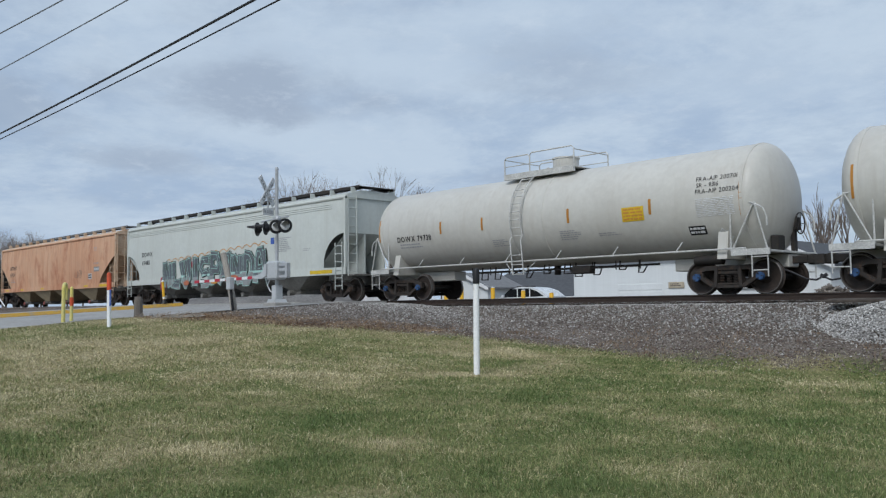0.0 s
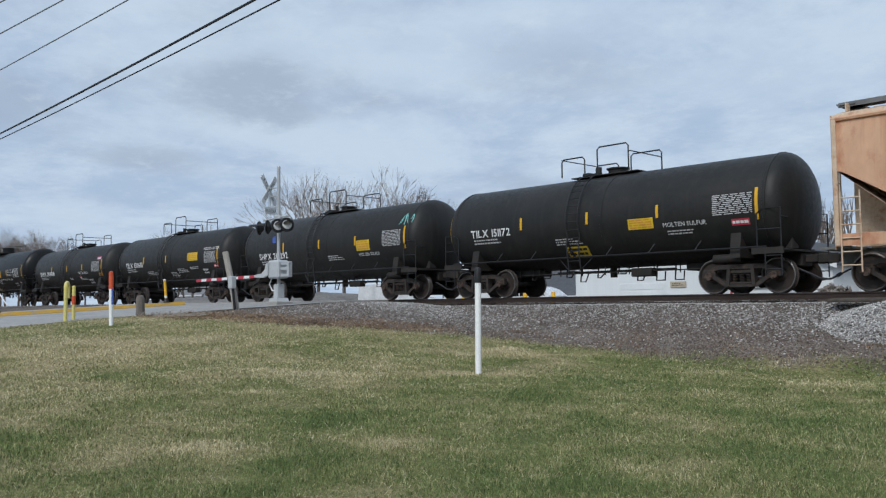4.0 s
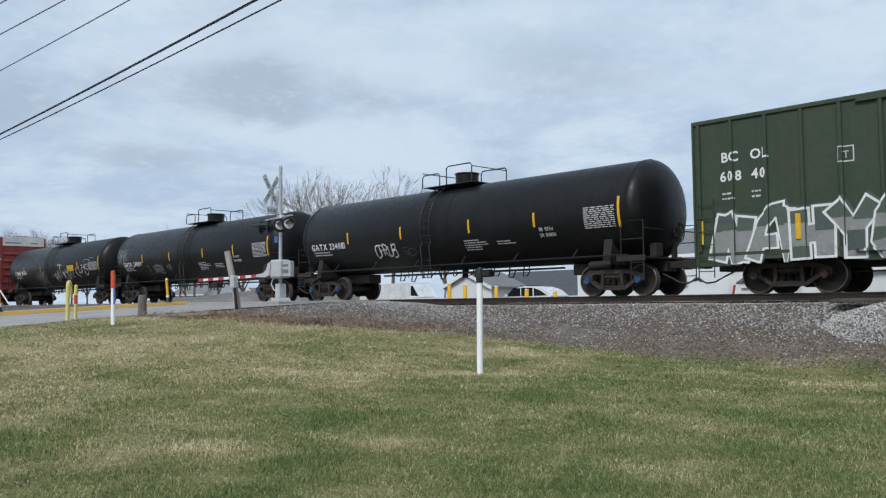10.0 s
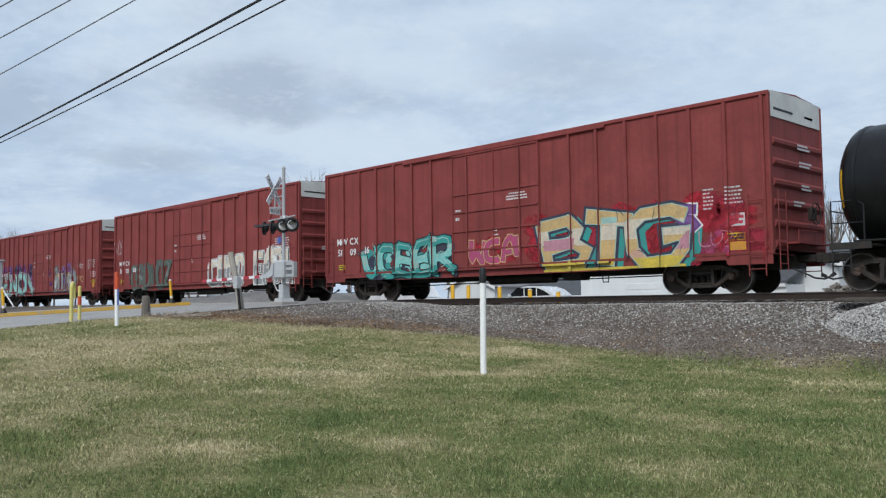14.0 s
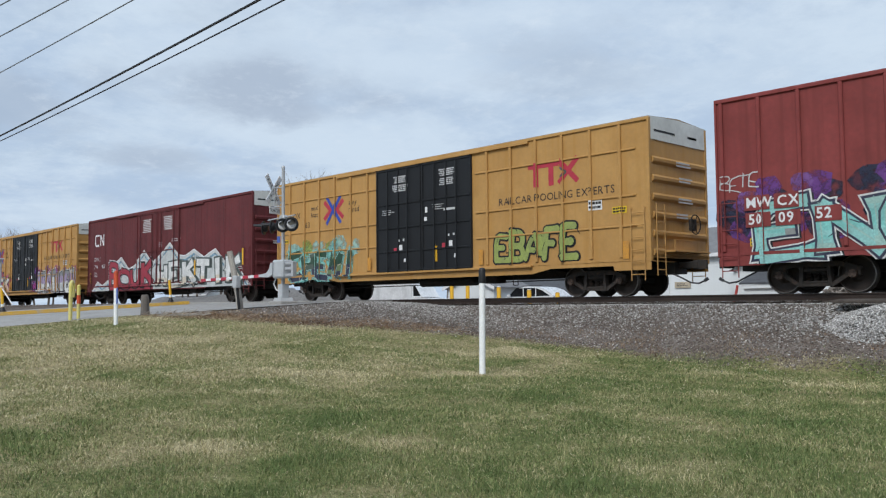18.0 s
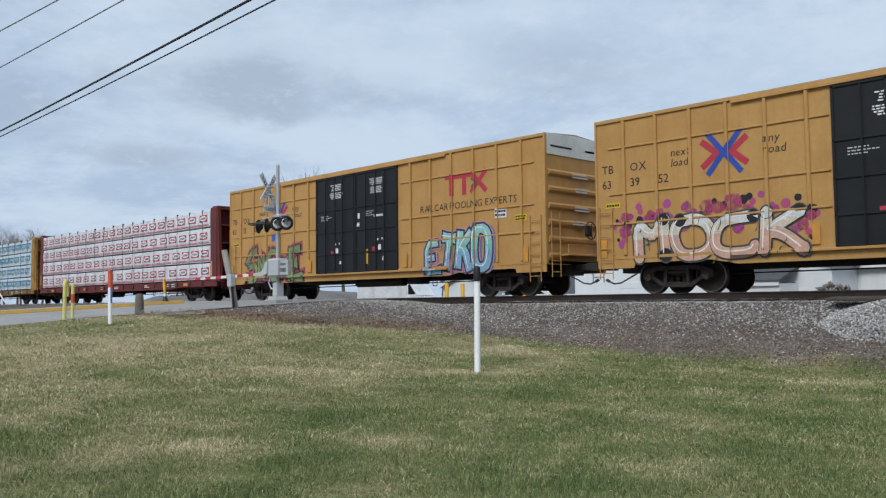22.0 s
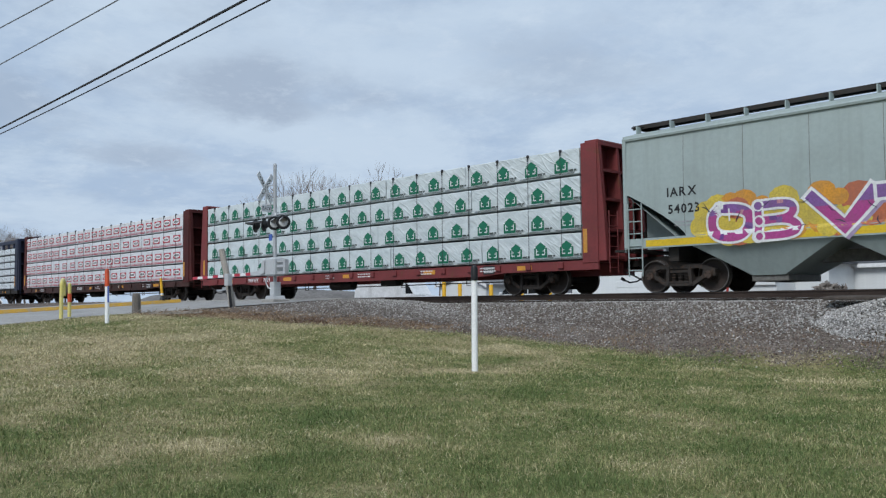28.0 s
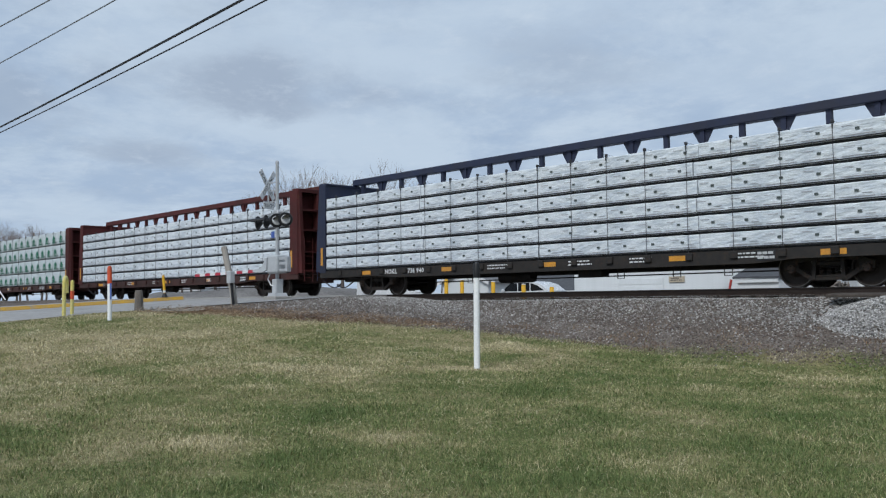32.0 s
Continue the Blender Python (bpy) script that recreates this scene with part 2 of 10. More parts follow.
M["wrap_blue"] = material("pale_blue_white_lumber_wrap", (0.60, 0.685, 0.735), 0.36, color2=(0.50, 0.585, 0.64), scale=1.6, grain=0.06, bump=0.8, bump_scale=5, stretch=(0.6, 1, 1.6))
M["ochre_grime"] = material("grimy_ochre_sill_paint", (0.21, 0.125, 0.04), 0.75, color2=(0.10, 0.06, 0.03), scale=2.0, grain=0.2, rust=RUST, rust_amount=0.1)
M["wrap_grey"] = material("crumpled_grey_white_wrap", (0.70, 0.74, 0.765), 0.35, color2=(0.47, 0.52, 0.57), scale=4.5, grain=0.18, bump=1.0, bump_scale=11, stretch=(0.5, 1, 1.8), lo=0.42, hi=0.68)


def add_folds(mat):
    """Long slanting folds in a plastic wrap, in another place on each package."""
    nt = mat.node_tree
    N, Lk = nt.nodes.new, nt.links.new
    old = nt.nodes["Principled BSDF"].inputs["Normal"].links[0].from_node
    co, info, off, mp = N("ShaderNodeTexCoord"), N("ShaderNodeObjectInfo"), N("ShaderNodeVectorMath"), N("ShaderNodeMapping")
    off.operation = "MULTIPLY_ADD"
    off.inputs[1].default_value = (1, 1, 1)
    comb = N("ShaderNodeMath")
    comb.operation, comb.inputs[1].default_value = "MULTIPLY", 40.0
    Lk(info.outputs["Random"], comb.inputs[0])
    Lk(co.outputs["Object"], off.inputs[0])
    Lk(comb.outputs[0], off.inputs[2])
    Lk(off.outputs[0], mp.inputs["Vector"])
    mp.inputs["Rotation"].default_value = (0, math.radians(-38), 0)
    squeeze = N("ShaderNodeMapping")
    squeeze.inputs["Scale"].default_value = (0.55, 1.0, 4.5)
    Lk(mp.outputs[0], squeeze.inputs["Vector"])
    noise, ramp, bump = N("ShaderNodeTexNoise"), N("ShaderNodeValToRGB"), N("ShaderNodeBump")
    noise.inputs["Scale"].default_value, noise.inputs["Detail"].default_value, noise.inputs["Distortion"].default_value = 1.3, 1.0, 0.15
    Lk(squeeze.outputs[0], noise.inputs["Vector"])
    el = ramp.color_ramp.elements
    el[0].position, el[0].color = 0.46, (0, 0, 0, 1)
    el[1].position, el[1].color = 0.58, (0, 0, 0, 1)
    el.new(0.515).color = (1, 1, 1, 1)
    Lk(noise.outputs[0], ramp.inputs[0])
    bump.inputs["Strength"].default_value, bump.inputs["Distance"].default_value = 0.5, 0.03
    Lk(ramp.outputs[0], bump.inputs["Height"])
    Lk(bump.outputs[0], old.inputs["Normal"])


for key in ("wrap", "wrap_mint", "wrap_blue"):
    add_folds(M[key])
M["wood_end"] = material("sawn_lumber", (0.42, 0.27, 0.13), 0.8, scale=6, grain=0.25)
# near-black for straps and hoses, and for the shade between thin packages
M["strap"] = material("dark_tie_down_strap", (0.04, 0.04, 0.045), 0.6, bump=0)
FLAT = {"white": (0.74, 0.74, 0.74), "offwhite": (0.55, 0.55, 0.55), "grey": (0.34, 0.34, 0.36), "dark": (0.02, 0.02, 0.022), "reflect": (0.72, 0.40, 0.02), "orange_strip": (0.45, 0.20, 0.03),
        "label_yellow": (0.68, 0.46, 0.02), "red_mark": (0.44, 0.035, 0.06), "teal_mark": (0.05, 0.21, 0.32), "green_mark": (0.012, 0.15, 0.085), "blue_mark": (0.03, 0.07, 0.36),
        "paint_turq": (0.22, 0.56, 0.52), "paint_teal": (0.03, 0.30, 0.27), "paint_orange": (0.47, 0.135, 0.06), "paint_cream": (0.66, 0.58, 0.46), "paint_silver": (0.52, 0.54, 0.53), "paint_pink": (0.42, 0.06, 0.16), "paint_magenta": (0.40, 0.055, 0.24),
        "paint_purple": (0.15, 0.05, 0.24), "paint_lime": (0.30, 0.36, 0.09), "paint_green": (0.15, 0.21, 0.09), "paint_amber": (0.62, 0.28, 0.03), "paint_sky": (0.22, 0.40, 0.55), "paint_red": (0.42, 0.018, 0.035), "paint_slate": (0.065, 0.085, 0.08),
        "paint_blue": (0.10, 0.15, 0.34), "paint_darkgreen": (0.015, 0.06, 0.03), "axle_blue": (0.035, 0.085, 0.20), "black_ink": (0.015, 0.015, 0.017), "lilac": (0.36, 0.28, 0.42), "paint_mint": (0.33, 0.52, 0.47), "paint_tan": (0.58, 0.40, 0.17), "paint_peach": (0.60, 0.36, 0.26), "paint_olive": (0.20, 0.27, 0.13), "paint_moss": (0.07, 0.10, 0.075), "fade_grey": (0.26, 0.27, 0.26),
        "paint_charcoal": (0.10, 0.112, 0.125), "paint_aqua": (0.28, 0.56, 0.53), "paint_navy": (0.025, 0.028, 0.06), "paint_crimson": (0.34, 0.022, 0.045), "paint_white": (0.68, 0.68, 0.66), "paint_grey": (0.25, 0.26, 0.26), "paint_violet": (0.21, 0.095, 0.30), "paint_yellow": (0.62, 0.47, 0.06), "paint_rose": (0.52, 0.24, 0.30)}
for k, c in FLAT.items():
    spray = k.startswith("paint_")
    M[k] = material("paint_" + k, c, 0.6, color2=tuple((0.62 if spray else 0.8) * x + (0.04 if spray else 0.0) for x in c), scale=2.5, grain=0.2 if spray else 0.12, bump=0, lo=0.38, hi=0.75, streak=tuple(0.6 * x + 0.05 for x in c) if spray else None)


def haze(name, c):
    """Thin overspray: paint in specks, the car's own paint between them."""
    m = material(name, c, 0.6, scale=3, grain=0.2, bump=0)
    nt = m.node_tree
    co, n, r = nt.nodes.new("ShaderNodeTexCoord"), nt.nodes.new("ShaderNodeTexNoise"), nt.nodes.new("ShaderNodeMapRange")
    n.inputs["Scale"].default_value, n.inputs["Detail"].default_value = 4.0, 9
    r.inputs["From Min"].default_value, r.inputs["From Max"].default_value = 0.30, 0.60
    r.inputs["To Max"].default_value = 0.92
    nt.links.new(co.outputs["Object"], n.inputs["Vector"])
    nt.links.new(n.outputs["Fac"], r.inputs["Value"])
    nt.links.new(r.outputs[0], nt.nodes["Principled BSDF"].inputs["Alpha"])
    return m


for k, c in FLAT.items():
    M["haze_" + k] = haze("overspray_" + k, c)


# ---------------------------------------------------------------- mesh helpers
class Solid:
    """Vertices, faces and material slots of one mesh, gathered piece by piece."""

    def __init__(self):
        self.v, self.f, self.s, self.smooth = [], [], [], []

    def add(self, verts, faces, slot=0, smooth=False):
        n = len(self.v)
        self.v += [tuple(p) for p in verts]
        for f in faces:
            self.f.append(tuple(n + i for i in f))
            self.s.append(slot)
            self.smooth.append(smooth)
        return self

    def box(self, x0, x1, y0, y1, z0, z1, slot=0, c=0.0):
        if c <= 0:
            v = [(x, y, z) for z in (z0, z1) for y in (y0, y1) for x in (x0, x1)]
            return self.add(v, [(0, 2, 3, 1), (4, 5, 7, 6), (0, 1, 5, 4), (2, 6, 7, 3), (0, 4, 6, 2), (1, 3, 7, 5)], slot)
        v, f = [], []
        for sz, z, zi in ((0, z0, z0 + c), (1, z1, z1 - c)):
            ring = [(x0 + c, y0), (x1 - c, y0), (x1, y0 + c), (x1, y1 - c), (x1 - c, y1), (x0 + c, y1), (x0, y1 - c), (x0, y0 + c)]
            inner = [(x0 + c, y0 + c), (x1 - c, y0 + c), (x1 - c, y0 + c), (x1 - c, y1 - c), (x1 - c, y1 - c), (x0 + c, y1 - c), (x0 + c, y1 - c), (x0 + c, y0 + c)]
            v += [(x, y, zi) for x, y in ring]
            v += [(x0 + c, y0 + c, z), (x1 - c, y0 + c, z), (x1 - c, y1 - c, z), (x0 + c, y1 - c, z)]
        for i in range(8):
            j = (i + 1) % 8
            f.append((i, j, 12 + j, 12 + i))
        f += [(11, 10, 9, 8), (20, 21, 22, 23)]
        for b, flip in ((0, True), (12, False)):
            cap = b + 8
            for q in ((b, b + 1, cap + 1, cap), (b + 2, b + 3, cap + 2, cap + 1), (b + 4, b + 5, cap + 3, cap + 2), (b + 6, b + 7, cap, cap + 3),
                      (b + 1, b + 2, cap + 1), (b + 3, b + 4, cap + 2), (b + 5, b + 6, cap + 3), (b + 7, b, cap)):
                f.append(tuple(reversed(q)) if flip else q)
        return self.add(v, f, slot)

    def prism(self, pts, a, b, axis="y", slot=0):
        """A flat outline (u, w) pushed from a to b along an axis: y takes (x, z), x takes (y, z), z takes (x, y)."""
        place = {"y": lambda u, w, d: (u, d, w), "x": lambda u, w, d: (d, u, w), "z": lambda u, w, d: (u, w, d)}[axis]
        n = len(pts)
        v = [place(u, w, a) for u, w in pts] + [place(u, w, b) for u, w in pts]
        f = [tuple(range(n)), tuple(reversed(range(n, 2 * n)))] + [(i, n + i, n + (i + 1) % n, (i + 1) % n) for i in range(n)]
        return self.add(v, f, slot)

    def tube(self, pts, r, n=6, slot=0, r2=None, cap=True):
        pts = [Vector(p) for p in pts]
        rings, m = [], len(pts)
        ref = None
        for i, p in enumerate(pts):
            d = (pts[min(i + 1, m - 1)] - pts[max(i - 1, 0)]).normalized()
            if ref is None:
                ref = d.orthogonal().normalized()
            side = (ref - d * ref.dot(d))
            side = side.normalized() if side.length > 1e-6 else d.orthogonal().normalized()
            ref, other = side, d.cross(side)
            rr = r if r2 is None else r + (r2 - r) * i / (m - 1)
            rings.append([p + (side * math.cos(2 * math.pi * k / n) + other * math.sin(2 * math.pi * k / n)) * rr for k in range(n)])
        v = [q for ring in rings for q in ring]
        f = [(i * n + k, i * n + (k + 1) % n, (i + 1) * n + (k + 1) % n, (i + 1) * n + k) for i in range(m - 1) for k in range(n)]
        self.add(v, f, slot, n > 5)
        if cap:
            self.add(rings[0], [tuple(reversed(range(n)))], slot)
            self.add(rings[-1], [tuple(range(n))], slot)
        return self

    def lathe(self, prof, axis="y", n=28, centre=(0, 0, 0), slot=0, smooth=True):
        """A profile (distance along the axis, radius) turned round the axis."""
        v = []
        for a, r in prof:
            for k in range(n):
                u, w = r * math.cos(2 * math.pi * k / n), r * math.sin(2 * math.pi * k / n)
                p = {"y": (u, a, w), "x": (a, u, w), "z": (u, w, a)}[axis]
                v.append((p[0] + centre[0], p[1] + centre[1], p[2] + centre[2]))
        f = [(i * n + k, (i + 1) * n + k, (i + 1) * n + (k + 1) % n, i * n + (k + 1) % n) for i in range(len(prof) - 1) for k in range(n)]
        if axis == "x" or axis == "z":
            f = [tuple(reversed(q)) for q in f]
        return self.add(v, f, slot, smooth)

    def stroke(self, pts, width, a, b, slot=0):
        """A bent flat bar in the x-z plane, from a to b in depth."""
        for p, q in zip(pts, pts[1:]):
            d = Vector((q[0] - p[0], q[1] - p[1])).normalized()
            s = Vector((-d.y, d.x)) * width / 2
            e = d * width * 0.25
            self.prism([(p[0] - e.x + s.x, p[1] - e.y + s.y), (p[0] - e.x - s.x, p[1] - e.y - s.y), (q[0] + e.x - s.x, q[1] + e.y - s.y), (q[0] + e.x + s.x, q[1] + e.y + s.y)], a, b, "y", slot)
        return self

    def mesh(self, name, mats):
        me = bpy.data.meshes.new(name)
        me.from_pydata(self.v, [], self.f)
        for m in mats if isinstance(mats, (list, tuple)) else [mats]:
            me.materials.append(m)
        me.polygons.foreach_set("material_index", self.s)
        me.polygons.foreach_set("use_smooth", self.smooth)
        if any(self.smooth):
            me.set_sharp_from_angle(angle=radians(38))
        me.update()
        return me


def part(name, bm, mats, parent, label="", at=None):
    """Links a Solid or a ready mesh as one object, under a thing or a part."""
    me = bm if isinstance(bm, bpy.types.Mesh) else bm.mesh(name, mats)
    ob = new(name, me)
    if parent is not None:
        ob.parent = parent
    if at is not None:
        ob.matrix_basis = at if isinstance(at, Matrix) else Matrix.Translation(at)
    if label:
        tagged(ob, label)
    return ob


STORE = {}


def stored(key, make):
    """A mesh that alike pieces share."""
    if key not in STORE:
        STORE[key] = make()
    return STORE[key]


def thing(name, label, category, group="", kind="", at=(0, 0, 0)):
    ob = new(name)
    ob.matrix_basis = at if isinstance(at, Matrix) else Matrix.Translation(at)
    return tagged(ob, label, category, group, kind)


GLYPHS = {}


def make_glyphs():
    """Outlines of all characters that are painted somewhere, at several boldnesses, from the built-in font."""
    plain = "ABCDEFGHIJKLMNOPQRSTUVWXYZabcdefghijklmnopqrstuvwxyz0123456789-"
    wish = [(c, f) for f in (0.0, 0.02) for c in plain]
    made = []
    for c, f in wish:
        cu = bpy.data.curves.new("glyph", "FONT")
        cu.body, cu.offset, cu.resolution_u = c, f, 2
        ob = bpy.data.objects.new("glyph", cu)
        scene.collection.objects.link(ob)
        made.append((c, f, ob, cu))
    dg = bpy.context.evaluated_depsgraph_get()
    for c, f, ob, cu in made:
        me = ob.evaluated_get(dg).to_mesh()
        GLYPHS[c, f] = ([(v.co.x, v.co.y) for v in me.vertices], [tuple(p.vertices) for p in me.polygons])
    for c, f, ob, cu in made:
        bpy.data.objects.remove(ob)
        bpy.data.curves.remove(cu)


make_glyphs()


def letters(text, size, fat=0.0, shear=0.0, spacing=1.0, align="LEFT"):
    """A line of text as flat faces: points (u, w) and faces. fat: boldness of the strokes."""
    f = 0.02 if fat > 0 else 0.0
    pts, faces, x = [], [], 0.0
    for c in text:
        if c == " ":
            x += 0.34 * spacing
            continue
        p, q = GLYPHS[c, f]
        lo, hi = min(u for u, w in p), max(u for u, w in p)
        n = len(pts)
        pts += [(x + u - lo + shear * w, w) for u, w in p]
        faces += [tuple(n + k for k in t) for t in q]
        x += hi - lo + 0.10 * spacing
    shift = -x / 2 if align == "CENTER" else 0.0
    return [((u + shift) * size, w * size) for u, w in pts], faces


class Sign(Solid):
    """Flat painted marks on the near side of a car: x along the car, z up, lifted off its surface."""

    def on(self, face):
        self.face = face
        return self

    def flat(self, pts, faces, slot=0, lift=0.006):
        self.add([(x, self.face(x, z) - lift, z) for x, z in pts], faces, slot)

    def text(self, body, x, z, size, slot=0, lift=0.006, **kw):
        p, f = letters(body, size, **kw)
        self.flat([(x + u, z + w) for u, w in p], f, slot, lift)

    def rect(self, x0, x1, z0, z1, slot=0, lift=0.005, slant=0.0, n=1):
        m = max(n, 1)
        pts = [(x0 + (x1 - x0) * k + slant * j / m, z0 + (z1 - z0) * j / m) for j in range(m + 1) for k in (0, 1)]
        self.flat(pts, [(2 * j, 2 * j + 1, 2 * j + 3, 2 * j + 2) for j in range(m)], slot, lift)

    def blob(self, pts, slot=0, lift=0.005):
        n = len(pts)
        cx, cz = sum(p[0] for p in pts) / n, sum(p[1] for p in pts) / n
        self.flat([(cx, cz)] + pts, [(0, 1 + i, 1 + (i + 1) % n) for i in range(n)], slot, lift)

    def ellipse(self, x, z, rx, rz, slot=0, lift=0.005, n=20):
        self.blob([(x + rx * math.cos(2 * math.pi * i / n), z + rz * math.sin(2 * math.pi * i / n)) for i in range(n)], slot, lift)

    def bars(self, x, z, w, rows, h=0.035, gap=0.03, slot=0, seed=1):
        """Lines of writing too small to read."""
        rnd = random.Random(seed)
        for i in range(rows):
            zz, u = z - i * (h + gap), x
            end = x + w * rnd.uniform(0.65, 1.0)
            while u < end - 0.03:
                k = min(rnd.uniform(0.06, 0.22), end - u)
                self.rect(u, u + k, zz - h, zz, slot, 0.004)
                u += k + 0.03


# ---------------------------------------------------------------- ground
TRACK = 22.173          # distance of the track's centre line
NEAR = 1.54             # half a car's width


def clamp01(t):
    return max(0.0, min(1.0, t))


def smooth01(t):
    t = clamp01(t)
    return t * t * (3 - 2 * t)


def road_z(y):
    if y < 10:
        return max(-0.5 - 0.08 * (10 - y), -1.5)
    if y < 19:
        return -0.5 + 0.05 * (y - 10)
    if y < 25.5:
        return -0.05
    return max(-0.05 - 0.06 * (y - 25.5), -0.85)


def lawn_z(x, y):
    t = smooth01((-5 - x) / 22)
    return -1.62 + (road_z(min(y, 19)) + 0.01 + 1.62) * t


def ground_z(x, y):
    lawn = lawn_z(x, y)
    if y <= TRACK:
        bank = -0.27 - 0.36 * max(0, 20.0 - y)
        base = lawn
    else:
        bank = -0.27 - 0.30 * max(0, y - 24.4)
        base = -0.88
        if x < -25:
            base += (road_z(y) - 0.03 - base) * smooth01((-25 - x) / 3) * smooth01((x + 60) / 10)
    if -42.5 < x < -25.05 - 0.12 * max(0, 9 - y) and y > -60:
        bank = min(bank, road_z(y) - 0.035)
        base = min(base, road_z(y) - 0.035)
    k = 0.12
    h = clamp01(0.5 + 0.5 * (bank - base) / k)
    return base * (1 - h) + bank * h + k * h * (1 - h)


def gravel_edge(x):
    """Where the lawn ends and the stones begin."""
    pts = [(-40, 10.8), (-25, 11.3), (-20.7, 12.5), (-18.2, 14.0), (-15.8, 15.5), (-12, 16.8), (-6, 17.0), (60, 17.4)]
    if x <= pts[0][0]:
        return pts[0][1]
    for (a, p), (b, q) in zip(pts, pts[1:]):
        if x <= b:
            return p + (q - p) * (x - a) / (b - a)
    return pts[-1][1]


# bleached patches (above nought) and lush ones (below) in the lawn: place, half widths, strength
DRY_PATCHES = (
    (-12.35, 8.82, 1.7, 0.75, 1.1), (-12.63, 14.1, 1.2, 0.9, 1.0), (-10.65, 10.85, 0.5, 0.4, 0.7), (-18.7, 7.3, 2.1, 2.0, 0.5), (-13.9, 5.2, 0.9, 1.4, 0.35), (-8.2, 3.56, 0.5, 0.6, 0.85), (-7.9, 4.5, 0.5, 0.9, 0.35),
    (-7.6, 16.9, 0.8, 0.45, 1.1), (-6.64, 5.63, 0.3, 0.35, 0.6), (-4.9, 5.9, 0.3, 0.6, 0.3), (-17.6, 9.1, 1.1, 1.3, 0.45), (-15.5, 11.0, 1.1, 1.5, -0.31), (-8.3, 7.2, 0.95, 1.3, -0.34), (-9.25, 3.1, 0.35, 0.7, -0.43), (-6.55, 4.14, 0.3, 0.5, -0.43),
    (-9.9, 16.0, 1.5, 0.9, -0.22), (-5.3, 9.4, 1.3, 1.4, -0.19), (-8.3, 10.0, 1.0, 1.1, -0.22), (-5.2, 5.25, 0.5, 0.9, -0.25), (-14.4, 4.7, 0.4, 0.8, -0.31), (-14.5, 7.5, 0.7, 0.8, -0.34), (-5.4, 13.4, 0.8, 2.0, -0.19), (-12.0, 9.6, 0.4, 0.3, -0.25), (-5.9, 14.9, 0.9, 0.6, 0.8), (-4.9, 13.0, 0.6, 0.5, 0.45), (-22.0, 10.2, 2.5, 0.7, -0.37))


def dryness_many(x, y):
    """How straw-coloured the lawn is: drier towards the road, in patches."""
    x, y = np.asarray(x, float), np.asarray(y, float)
    t = np.clip((-x - 4 - 0.25 * y) / 12, 0, 1)
    d = 0.60 * t * t * (3 - 2 * t) - 0.08
    d += np.array([0.30 * noise.noise((a * 0.42, b * 0.42, 3.0)) + 0.34 * noise.noise((a * 1.1, b * 1.1, 5.0)) + 0.30 * noise.noise((a * 2.7, b * 2.7, 8.0)) + 0.30 * noise.noise((a * 6.0, b * 6.0, 11.0)) for a, b in zip(x.tolist(), y.tolist())])
    for cx, cy, a, b, k in DRY_PATCHES:
        # a: half width across the line of sight, b: along it
        r = math.hypot(cx, cy)
        u, v = ((x - cx) * cy - (y - cy) * cx) / r, ((x - cx) * cx + (y - cy) * cy) / r
        d += k * np.exp(-(u / a) ** 2 - (v / b) ** 2)
    return d


